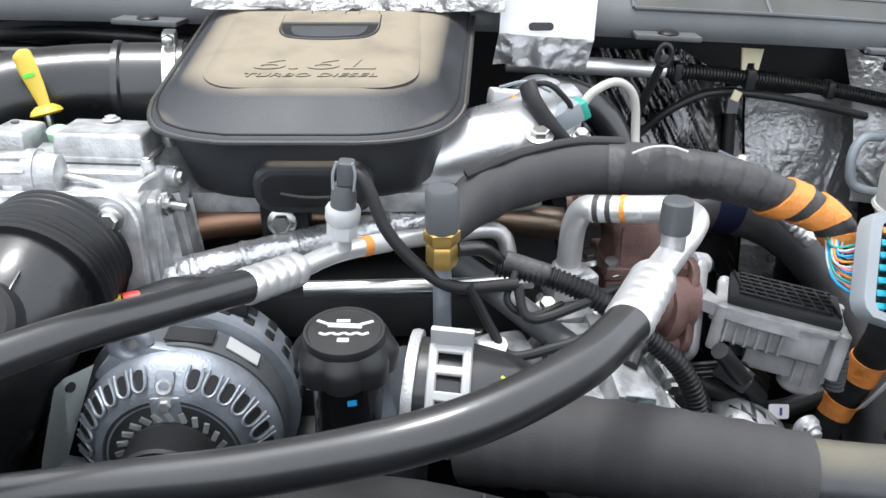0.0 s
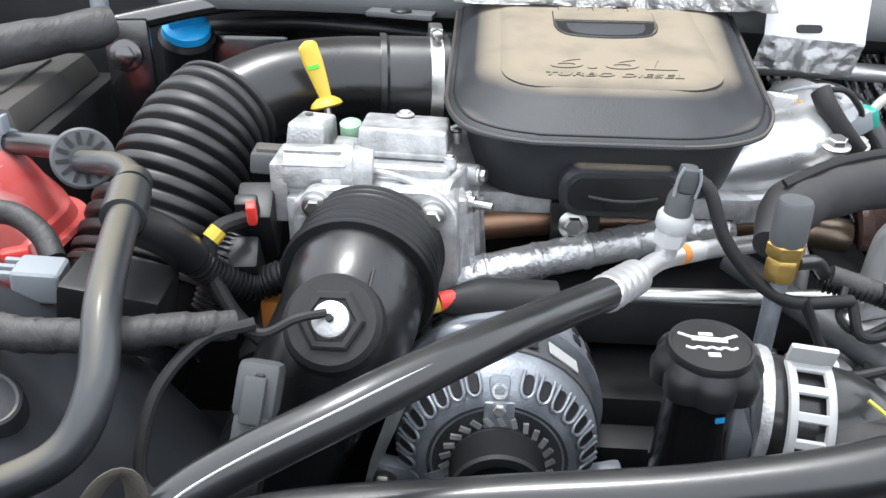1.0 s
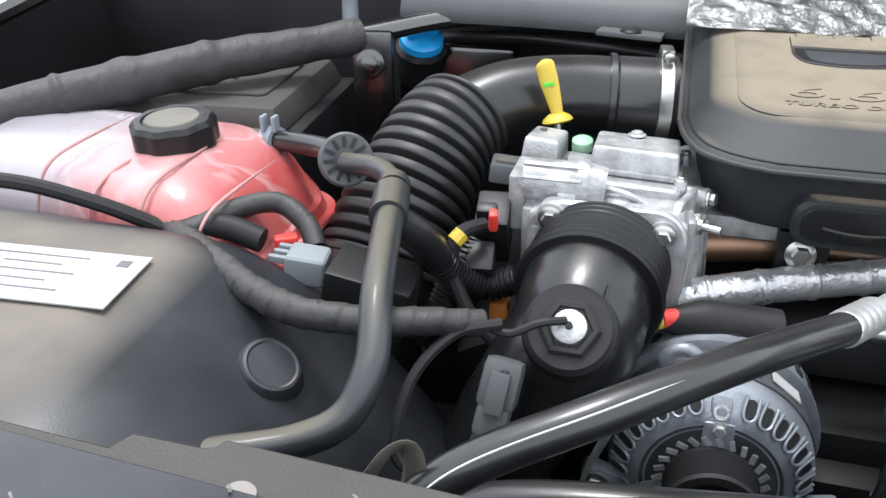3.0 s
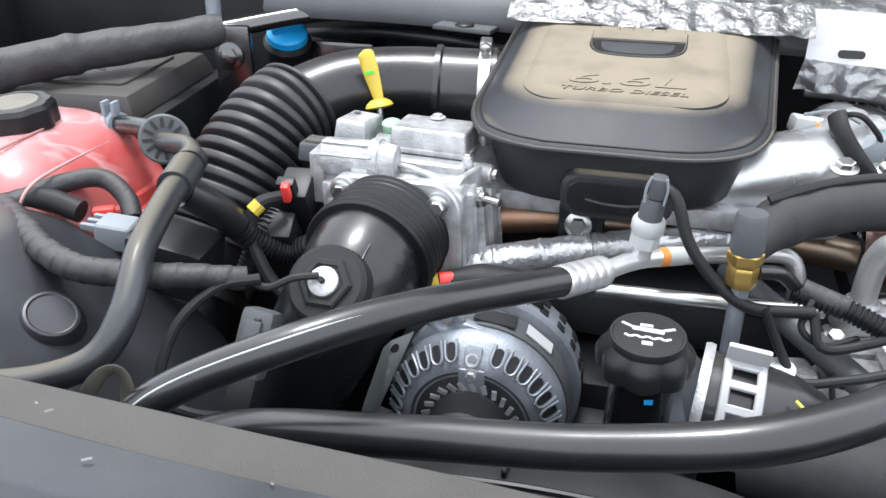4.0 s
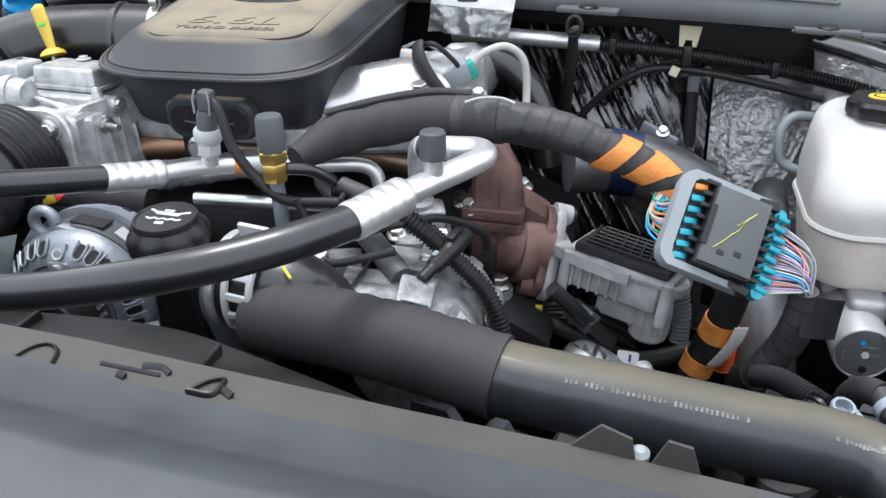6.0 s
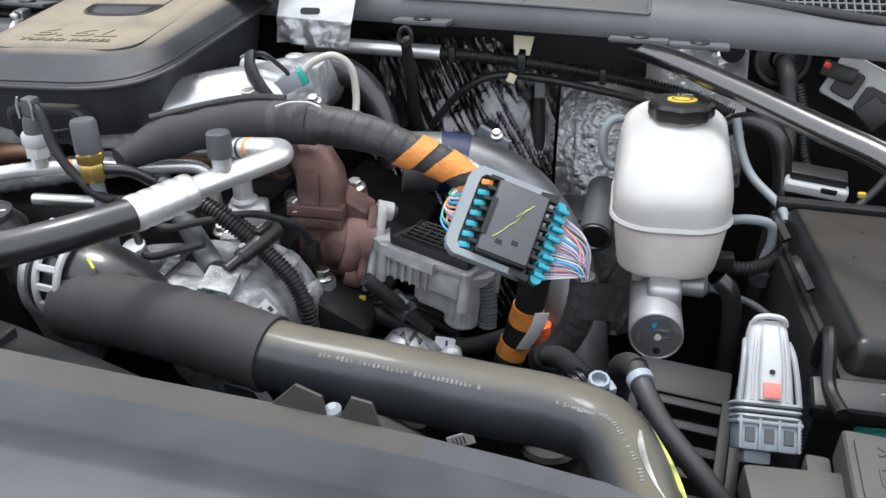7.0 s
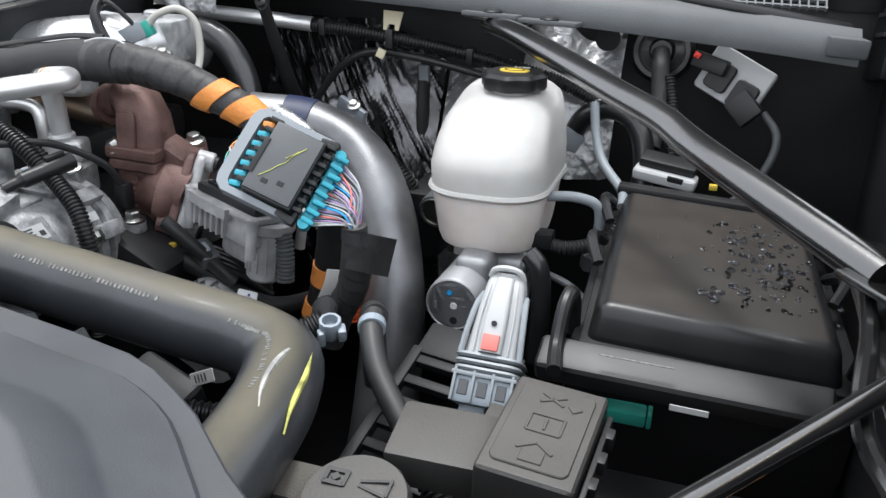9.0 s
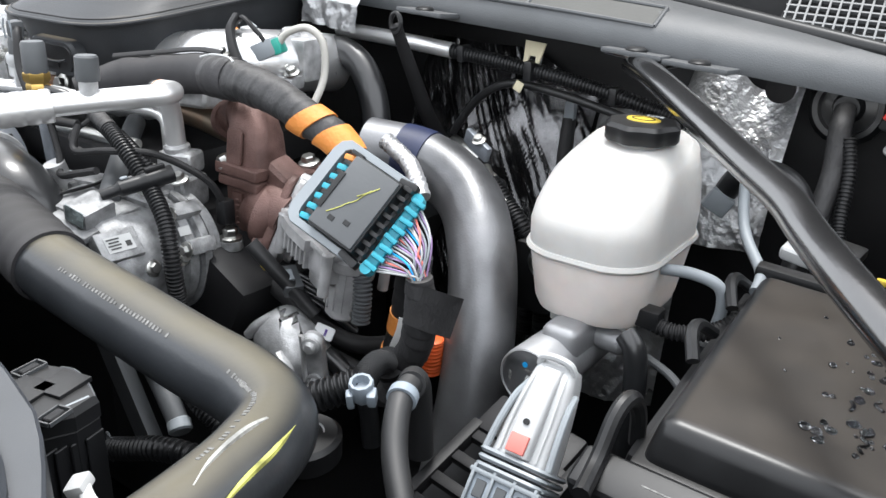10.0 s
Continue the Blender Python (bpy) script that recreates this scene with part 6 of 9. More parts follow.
def compressor():
    t = thing("compressor", "bare cast aluminium compressor with paper label and bolts", "compressor", (0.14, 0.6, 1.15))
    m = at((0.138, 0.565, 1.185), (0.05, -1, 0.06), (1, 0, 0))
    rough = material("sand_cast_alloy", (0.27, 0.275, 0.28), 0.50, 0.40, vary=0.35, bump=0.9, grain=330, scale=60, crumple=0.05, crumple_scale=140)
    part("body", lathe([(0.05, -0.088), (0.064, -0.084), (0.070, -0.078), (0.070, -0.066), (0.064, -0.064), (0.064, 0.040), (0.060, 0.050), (0.02, 0.058)], m, 48), rough, t)
    # two clamped end rings with lugs and through bolts
    for z0, z1, r in ((-0.062, -0.050, 0.0735), (-0.044, -0.030, 0.072)):
        part("end_ring", lathe([(r - 0.006, z0 - 0.001), (r, z0 + 0.001), (r, z1 - 0.001), (r - 0.006, z1 + 0.001)], m, 48), rough, t)
    part("ring_gap", lathe([(0.068, -0.050), (0.068, -0.044)], m, 40), DGREY, t)
    for a in (18, 52, 88, 124, 160):
        ang = radians(a)
        part("ring_lug", box((0.016, 0.018, 0.036), m @ Matrix.Translation((0.073 * math.cos(ang), 0.073 * math.sin(ang), -0.046)) @ pose(0, 0, 0, 0, 0, a), 0.004), rough, t)
        hexbolt(t, m @ Matrix.Translation((0.074 * math.cos(ang), 0.074 * math.sin(ang), -0.028)), 0.006, 0.008, STEEL)
    # blocky top: stepped ports, ribs and pads
    part("top_block", box((0.094, 0.058, 0.030), pose(0.112, 0.548, 1.238, 4, 6, 6), 0.004, 2), rough, t)
    pad = part("front_pad", box((0.034, 0.040, 0.022), pose(0.146, 0.526, 1.256, 10, 14, 8), 0.004, 2), rough, t)
    part("pad_foot", box((0.060, 0.020, 0.008), pose(0.140, 0.507, 1.242, 12, 12, 8), 0.002), rough, pad)
    part("port_block", box((0.060, 0.050, 0.040), pose(0.122, 0.652, 1.244, 0, 0, 14), 0.008, 3), rough, t)
    part("port_step", box((0.060, 0.040, 0.020), pose(0.125, 0.600, 1.250, 6, 10, 14), 0.006, 3), rough, t)
    part("clear_tape", box((0.026, 0.0012, 0.018), pose(0.150, 0.5055, 1.256, 4, 14, 8), 0.0003, 1), material("clear_film", (0.22, 0.26, 0.26), 0.25, 0.3, vary=0.45, scale=90, crumple=0.25, crumple_scale=80), pad, "shiny film over the port")
    for k in range(3):
        part("top_rib", box((0.004, 0.060, 0.014), pose(0.152 + 0.012 * k, 0.548, 1.240 - 0.010 * k, 0, 30, 4), 0.0012), rough, t)
    part("band", tube([(0.080, 0.512, 1.252), (0.082, 0.530, 1.259), (0.086, 0.572, 1.262), (0.092, 0.594, 1.272)], 0.0030, 20, 8, flat=0.5), MATTE, t, "black cable tie")
    part("band_end", tube([(0.080, 0.512, 1.252), (0.078, 0.504, 1.236), (0.080, 0.502, 1.205)], 0.0034, 14, 8, flat=0.5), MATTE, t)
    part("bracket", box((0.045, 0.035, 0.075), pose(0.052, 0.585, 1.225, 0, 0, 15), 0.006), rough, t)
    part("bracket_plate", box((0.034, 0.012, 0.080), pose(0.040, 0.562, 1.220, 0, 0, 10), 0.003), rough, t)
    for z in (1.242, 1.206):
        part("bracket_boss", lathe([(0.0125, -0.004), (0.0125, 0.003)], at((0.042, 0.556, z), (0.15, -1, 0.05)), 20), rough, t)
        hexbolt(t, at((0.042, 0.553, z), (0.15, -1, 0.05)), 0.0085, 0.010, STEEL)
    part("pillar", lathe([(0.0125, -0.12), (0.0125, -0.012), (0.014, -0.01), (0.014, 0.0)], at((0.203, 0.661, 1.198)), 20), rough, t)
    hexbolt(t, at((0.203, 0.661, 1.198)), 0.0088, 0.014, STEEL)
    part("web", box((0.045, 0.012, 0.09), pose(0.178, 0.666, 1.130), 0.003), rough, t)
    part("pillar_back", lathe([(0.010, -0.11), (0.010, -0.02)], at((0.176, 0.676, 1.20)), 16), rough, t)
    part("ear", box((0.030, 0.020, 0.014), pose(0.186, 0.655, 1.186, 0, 0, 10), 0.003), rough, t)
    lm = at((0.1905, 0.528, 1.2300), (0.72, -0.05, 0.68), (0.1, 1, 0.0))
    part("label_pad", box((0.046, 0.034, 0.018), lm @ pose(0, 0, -0.0095), 0.003), rough, t)
    part("paper_label", box((0.030, 0.018, 0.0008), lm, 0), PAPER, t, "small printed paper label")
    bm = bmesh.new()
    for k in range(4):
        box((0.014 - 0.003 * (k % 2), 0.0016, 0.0004), lm @ pose(-0.006, 0.0058 - k * 0.0036, 0.0007), 0, bm=bm)
    box((0.006, 0.006, 0.0004), lm @ pose(0.009, -0.002, 0.0007), 0, bm=bm)
    part("label_print", bm, INK, t)
    part("small_label", box((0.014, 0.010, 0.0008), at((0.1985, 0.602, 1.2245), (0.86, -0.05, 0.50), (0.1, 1, 0.0)), 0), PAPER, t, "tiny white label")
    for y in (0.556, 0.594):
        hexbolt(t, at((0.202, y, 1.196), (1, 0, 0.25)), 0.006, 0.007, STEEL)
    for p in ((0.096, 0.640, 1.262), (0.146, 0.640, 1.262)):
        hexbolt(t, at(p, (0, -0.3, 0.95)), 0.0075, 0.010)
    part("stay", tube([(0.032, 0.655, 1.222), (0.032, 0.652, 1.15)], 0.012, 6, 18), rough, t)
    hexbolt(t, at((0.032, 0.656, 1.222), (0, -0.2, 1)), 0.0095, 0.013, STEEL)
    return t


compressor()

# split loom running over the pump
t = thing("split_loom", "ribbed black split loom over the pump", "conduit", (0.15, 0.6, 1.25))
part("loom", conduit_tube([(0.045, 0.605, 1.326), (0.090, 0.595, 1.320), (0.130, 0.588, 1.302), (0.165, 0.586, 1.274), (0.200, 0.577, 1.246), (0.217, 0.569, 1.218), (0.222, 0.567, 1.187), (0.217, 0.573, 1.150), (0.20, 0.58, 1.09)], 0.0088, 0.0042), BLACK, t)
part("wire", tube([(0.06, 0.575, 1.325), (0.070, 0.562, 1.300), (0.11, 0.575, 1.304), (0.15, 0.61, 1.300), (0.185, 0.645, 1.272), (0.190, 0.665, 1.240)], 0.0042, 40, 10), MATTE, t)
part("wire", tube([(0.02, 0.565, 1.33), (0.04, 0.56, 1.29), (0.055, 0.55, 1.272), (0.09, 0.55, 1.28), (0.12, 0.555, 1.288)], 0.0042, 40, 10), MATTE, t)
plug = part("plug", tube([(0.150, 0.538, 1.270), (0.158, 0.556, 1.275), (0.170, 0.590, 1.281), (0.176, 0.610, 1.284)], lambda s, u: 0.0062 if u < 0.22 else (0.0088 if u < 0.6 else 0.0100), 24, 12), BLACK, t, "black inline plug")
part("plug_latch", box((0.008, 0.022, 0.005), pose(0.170, 0.592, 1.293, 8, 0, -16), 0.0015), MATTE, plug)
part("plug_lock", box((0.005, 0.008, 0.003), pose(0.158, 0.562, 1.286, 8, 0, -16), 0.001, 1), GREYCONN, plug)
part("loom", conduit_tube([(0.100, 0.600, 1.316), (0.128, 0.598, 1.304), (0.150, 0.600, 1.286), (0.166, 0.602, 1.270)], 0.0060, 0.0042), BLACK, t)
part("end_tape", tube([(0.052, 0.604, 1.330), (0.088, 0.596, 1.321)], 0.0098, 10, 18), TAPE, t)
part("wire", tube([(0.060, 0.590, 1.328), (0.052, 0.570, 1.312), (0.072, 0.570, 1.298), (0.100, 0.585, 1.300)], 0.0030, 24, 8), MATTE, t)
part("plug", box((0.016, 0.016, 0.03), pose(0.190, 0.667, 1.228), 0.003), BLACK, t)
part("strut", tube([(0.124, 0.562, 1.255), (0.060, 0.625, 1.278), (-0.002, 0.690, 1.298)], 0.0125, 10, 16), DGREY, t)

# wiring below the actuator with a white tape flag
t = thing("lower_wiring", "black taped cables with a white tape flag", "cable", (0.33, 0.68, 1.1))
part("cable", tube([(0.22, 0.70, 1.15), (0.26, 0.675, 1.15), (0.30, 0.675, 1.135), (0.33, 0.684, 1.112), (0.37, 0.70, 1.10), (0.43, 0.71, 1.12)], 0.0105, 40, 16), MATTE, t)
part("cable", tube([(0.24, 0.68, 1.10), (0.28, 0.66, 1.115), (0.33, 0.67, 1.095), (0.40, 0.68, 1.08)], 0.009, 40, 16), MATTE, t)
tagm = at((0.345, 0.666, 1.122), (0.25, -0.85, 0.5), (0.9, 0.25, -0.2))
part("tape_flag", plate(rounded(0.024, 0.015, 0.002, 2), tagm, 0.0015, 0.0004), material("white_tape", (0.70, 0.71, 0.72), 0.5, vary=0.05), t, "white tape flag")
part("tape_mark", box((0.003, 0.008, 0.0006), tagm @ pose(0.002, 0, 0.0016), 0), material("purple_ink", (0.08, 0.04, 0.22), 0.6), t)
for k, (lift, r) in enumerate(((0.0, 0.0046), (0.007, 0.0030), (0.013, 0.0040), (0.019, 0.0026), (0.024, 0.0030))):
    part("cable", tube([(0.225, 0.690 + 0.004 * k, 1.125 + lift), (0.255, 0.678, 1.148 + lift), (0.290, 0.676, 1.152 + lift), (0.322, 0.690, 1.136 + lift), (0.35, 0.712, 1.105 + lift)], r, 40, 12), RUBBER, t)
part("cable", tube([(0.262, 0.640, 1.215), (0.282, 0.650, 1.190), (0.306, 0.664, 1.158), (0.325, 0.672, 1.135)], 0.0085, 30, 14), BELLOWS, t, "grey rubber hose")
part("cable", tube([(0.35, 0.66, 1.10), (0.37, 0.665, 1.085), (0.40, 0.67, 1.06), (0.41, 0.67, 1.0)], 0.0110, 24, 14), RUBBER, t)
part("loom", conduit_tube([(0.20, 0.56, 1.075), (0.235, 0.545, 1.090), (0.27, 0.535, 1.085), (0.31, 0.53, 1.070), (0.36, 0.54, 1.04)], 0.0095), BLACK, t)
part("plug", box((0.036, 0.022, 0.018), pose(0.292, 0.668, 1.168, 0, 24, -28), 0.004), DGREY, t, "dark grey wiring plug")
part("plug_latch", box((0.016, 0.010, 0.005), pose(0.296, 0.662, 1.178, 0, 24, -28), 0.0015), GREYCONN, t)
part("yellow_clip", box((0.008, 0.006, 0.016), pose(0.245, 0.672, 1.165), 0.001), YELLOW, t)


def cast_pump():
    t = thing("cast_pump", "bright cast aluminium pump with a bolted arm", "pump", (0.32, 0.63, 1.1))
    m = pose(0.305, 0.655, 1.085, 8, 18, -12)
    rings = []
    for z, w, d, dx in ((-0.05, 0.088, 0.070, 0.0), (0.020, 0.086, 0.066, 0.0), (0.036, 0.074, 0.054, -0.003), (0.048, 0.050, 0.036, -0.008), (0.053, 0.026, 0.022, -0.010)):
        rings.append([m @ Vector((x + dx, y, z)) for x, y in rounded(w, d, 0.016, 3)])
    part("housing", loft(rings), ALU, t, angle=60)
    part("cheek", box((0.030, 0.012, 0.050), m @ pose(0.022, -0.034, 0.012, -14, 20, 0), 0.005), ALU, t)
    part("flute", tube([m @ Vector((-0.040, -0.034, 0.016)), m @ Vector((-0.034, -0.026, 0.032)), m @ Vector((-0.026, -0.012, 0.045))], 0.006, 14, 12), ALU, t)
    f = at((0.3620, 0.630, 1.1045), (0.34, -0.93, -0.08), (0.02, -0.12, 1.0))
    arm = part("arm", plate(rounded(0.072, 0.024, 0.011), f @ pose(0, 0, -0.012), 0.012, 0.003), ALU, t, "flat cast arm")
    part("arm_rim", tube([f @ Vector((x, 0.0108, 0.0005)) for x in (-0.034, -0.01, 0.01, 0.034)], 0.0028, 12, 8), ALUT, arm)
    for x in (0.023, -0.023):
        part("bolt_pad", lathe([(0.0098, 0), (0.0098, 0.003), (0.008, 0.004)], f @ pose(x, 0, 0), 24), ALU, arm)
        part("bolt", lathe([(0.0066, 0.003), (0.0066, 0.008), (0.005, 0.0095), (0.002, 0.0095)], f @ pose(x, 0, 0), 20), ALU, arm)
    return t


cast_pump()

# ---- brake side ----



def brake_reservoir():
    t = thing("brake_reservoir", "milky white plastic brake fluid reservoir with black cap", "reservoir", (0.6, 0.86, 1.2))

    def ring(w, d, y, z, r):
        return [Vector((0.595 + px, y + py, z)) for px, py in rounded(w, d, r, 8)]
    rings = [ring(0.104, 0.130, 0.842, 1.174, 0.040), ring(0.116, 0.150, 0.842, 1.178, 0.042), ring(0.120, 0.160, 0.842, 1.188, 0.042), ring(0.133, 0.186, 0.846, 1.244, 0.045)]
    part("lower_half", loft(rings), RESLOW, t, "pinkish fluid-filled lower half")
    part("seam", loft([ring(0.141, 0.192, 0.846, 1.243, 0.052), ring(0.144, 0.195, 0.846, 1.246, 0.052), ring(0.141, 0.192, 0.846, 1.250, 0.052)]), RESERVOIR, t)

    def tilted(w, d, y, z, r, lift):
        return [p + Vector((0, 0, lift * (p.y - y))) for p in ring(w, d, y, z, r)]
    rings = [ring(0.137, 0.188, 0.846, 1.249, 0.05), tilted(0.138, 0.188, 0.847, 1.276, 0.048, 0.06), tilted(0.134, 0.184, 0.848, 1.296, 0.050, 0.14), tilted(0.130, 0.176, 0.851, 1.312, 0.052, 0.22), tilted(0.123, 0.162, 0.855, 1.326, 0.050, 0.26), tilted(0.108, 0.138, 0.861, 1.336, 0.044, 0.22), tilted(0.066, 0.08, 0.872, 1.343, 0.028, 0.08)]
    part("upper_half", loft(rings), RESERVOIR, t)
    for k in range(7):
        a = -0.045 + 0.015 * k
        part("graduation", box((0.0012, 0.001, 0.03), pose(0.595 + a, 0.757 + 0.006 * abs(k - 3) * 0.6, 1.262), 0, bm=bmesh.new()), RESERVOIR, t)
    part("neck", lathe([(0.027, -0.004), (0.027, 0.012)], at((0.600, 0.876, 1.338)), 30), RESERVOIR, t)
    m = at((0.600, 0.876, 1.346))
    cap = part("cap", lathe([(0.036, 0), (0.038, 0.003), (0.038, 0.015), (0.034, 0.019), (0.022, 0.020), (0.002, 0.020)], m, 72, wave=lambda a, i: 1 + 0.045 * math.cos(8 * a) * (i < 4)), BLACK, t, "black fluted screw cap")
    part("cap_disc", lathe([(0.0145, 0.0198), (0.014, 0.0212)], m @ Matrix.Diagonal((1.25, 0.85, 1, 1)), 28), YELLOW, cap, "yellow oval mark")
    part("cap_ring", lathe([(0.0105, 0.021), (0.0105, 0.0217), (0.009, 0.0217), (0.009, 0.021)], m @ Matrix.Diagonal((1.2, 0.8, 1, 1)), 28), MATTE, cap)
    part("cap_lettering", text_mesh("DOT 3", m @ pose(0.004, 0.022, 0.0203, 0, 0, 180), 0.0065, 0.0003), PRINT, cap, "white lettering")
    rng = random.Random(8)
    wet = material("dirty_water_speck", (0.30, 0.29, 0.28), 0.15, vary=0.3)
    for k in range(16):
        px, py = rng.uniform(-0.036, 0.036), rng.uniform(-0.050, -0.006)
        z = 1.3400 - 0.006 * (abs(px) / 0.036) ** 2 - 0.020 * ((-0.006 - py) / 0.044) ** 1.4
        part("wet_speck", lathe([(0.0028, -0.004), (0.0030, -0.0002), (0.0016, 0.0010)], at((0.595 + px, 0.866 + py, z), (0, -0.35, 1)) @ Matrix.Diagonal((rng.uniform(0.6, 1.8), rng.uniform(0.4, 0.9), 1, 1)), 10), wet, t)
    part("green_mark", box((0.001, 0.010, 0.02), pose(0.5375, 0.80, 1.215, 0, 0, 20), 0), LIME, t, "green paint mark")
    for sx in (-1, 1):
        part("foot", box((0.02, 0.02, 0.02), pose(0.601 + 0.035 * sx, 0.80, 1.168), 0.003), RESERVOIR, t)
    return t


brake_reservoir()


def master_cylinder():
    t = thing("master_cylinder", "grey cast alloy brake master cylinder", "brake cylinder", (0.59, 0.8, 1.14))
    grey = material("anodised_grey_alloy", (0.32, 0.325, 0.335), 0.45, 0.5, vary=0.1, bump=0.3)
    part("barrel", lathe([(0.012, -0.22), (0.03, -0.21), (0.031, -0.004), (0.029, 0.0), (0.002, 0.0)], at((0.586, 0.696, 1.140), (0.0, -1, 0.03)), 36), grey, t)
    acc = part("accumulator", lathe([(0.022, -0.11), (0.022, -0.006), (0.0235, -0.004), (0.0235, 0.004), (0.019, 0.006), (0.017, 0.003), (0.002, 0.003)], at((0.506, 0.87, 1.180), (-0.05, -1, -0.22)), 36), DGREY, t, "dark grey cylinder with bright ring")
    part("bright_ring", lathe([(0.0205, 0.005), (0.0205, 0.0072), (0.0175, 0.0072), (0.0175, 0.005)], at((0.506, 0.87, 1.180), (-0.05, -1, -0.22)), 36), STEEL, acc)
    part("pump_block", box((0.05, 0.09, 0.09), pose(0.478, 0.93, 1.150), 0.008), BLACK, t)
    part("saddle", box((0.040, 0.13, 0.040), pose(0.594, 0.800, 1.160), 0.012, 4), grey, t)
    part("face_rim", lathe([(0.0305, 0.0005), (0.0290, 0.0016), (0.0278, 0.0005)], at((0.586, 0.696, 1.140), (0.0, -1, 0.03)), 40), grey, t)
    part("side_boss", lathe([(0.013, -0.03), (0.013, 0.010), (0.009, 0.014)], at((0.632, 0.790, 1.158), (1, -0.1, 0.0)), 24), grey, t)
    hexbolt(t, at((0.645, 0.788, 1.158), (1, -0.1, 0)), 0.0055, 0.010, DGREY)
    part("brake_line", tube([(0.652, 0.787, 1.158), (0.70, 0.775, 1.147), (0.73, 0.76, 1.13), (0.75, 0.8, 1.10)], 0.0045, 20, 10), DGREY, t)
    bm = box((0.016, 0.0006, 0.003), pose(0.592, 0.6955, 1.148), 0)
    box((0.010, 0.0006, 0.002), pose(0.598, 0.6955, 1.139), 0, bm=bm)
    box((0.003, 0.0006, 0.010), pose(0.567, 0.6955, 1.137), 0, bm=bm)
    part("stamped_print", bm, FADED, t, "pale stamped print")
    part("blue_dot", lathe([(0.003, 0), (0.003, 0.0008)], at((0.583, 0.6955, 1.154), (0, -1, 0)), 12), BLUE, t)
    part("white_dot", lathe([(0.004, 0), (0.004, 0.0008)], at((0.588, 0.6955, 1.139), (0, -1, 0)), 12), PRINT, t)
    part("bleed_hole", lathe([(0.0045, 0), (0.0045, 0.0008)], at((0.588, 0.6955, 1.121), (0, -1, 0)), 14), MATTE, t)
    return t


master_cylinder()


def brake_lines():
    t = thing("brake_line", "bent bare metal brake lines beside the reservoir", "pipe", (0.68, 0.85, 1.2))
    part("pipe", tube([(0.66, 0.82, 1.235), (0.69, 0.825, 1.236), (0.715, 0.83, 1.228), (0.72, 0.835, 1.205), (0.715, 0.84, 1.175)], 0.006, 30, 12), GREYCONN, t)
    part("pipe", tube([(0.68, 0.99, 1.31), (0.69, 0.965, 1.27), (0.705, 0.94, 1.245), (0.735, 0.90, 1.225), (0.74, 0.87, 1.215)], 0.006, 30, 12), GREYCONN, t)
    part("pipe", tube([(0.545, 0.955, 1.315), (0.52, 0.95, 1.315), (0.508, 0.945, 1.295), (0.512, 0.94, 1.262), (0.53, 0.935, 1.252), (0.56, 0.93, 1.25)], 0.006, 30, 12), GREYCONN, t)
    part("vacuum_hose", tube([(0.645, 1.03, 1.25), (0.665, 1.02, 1.285), (0.70, 1.01, 1.30), (0.735, 1.0, 1.285), (0.75, 0.99, 1.24), (0.75, 0.97, 1.18)], 0.014, 36, 16), RUBBER, t, "black vacuum hose")
    part("hose_clip", box((0.03, 0.014, 0.026), pose(0.648, 1.015, 1.252, 0, 30, 20), 0.003), GREYCONN, t, "pale plastic hose clip")
    part("wire_loom", conduit_tube([(0.66, 0.80, 1.185), (0.69, 0.80, 1.182), (0.72, 0.82, 1.185), (0.745, 0.85, 1.20)], 0.008), MATTE, t)
    part("plug", box((0.024, 0.02, 0.02), pose(0.662, 0.80, 1.19), 0.003), BLACK, t)
    part("valve_nut", lathe([(0.013, -0.02), (0.013, 0.0), (0.009, 0.004)], at((0.715, 0.835, 1.165), (0.1, -0.2, 1)), 6), DGREY, t)
    part("tube_wrap", tube([(0.655, 0.760, 1.185), (0.668, 0.755, 1.172), (0.674, 0.75, 1.13), (0.672, 0.745, 1.06)], 0.0115, 20, 16), RUBBER, t)
    return t


brake_lines()


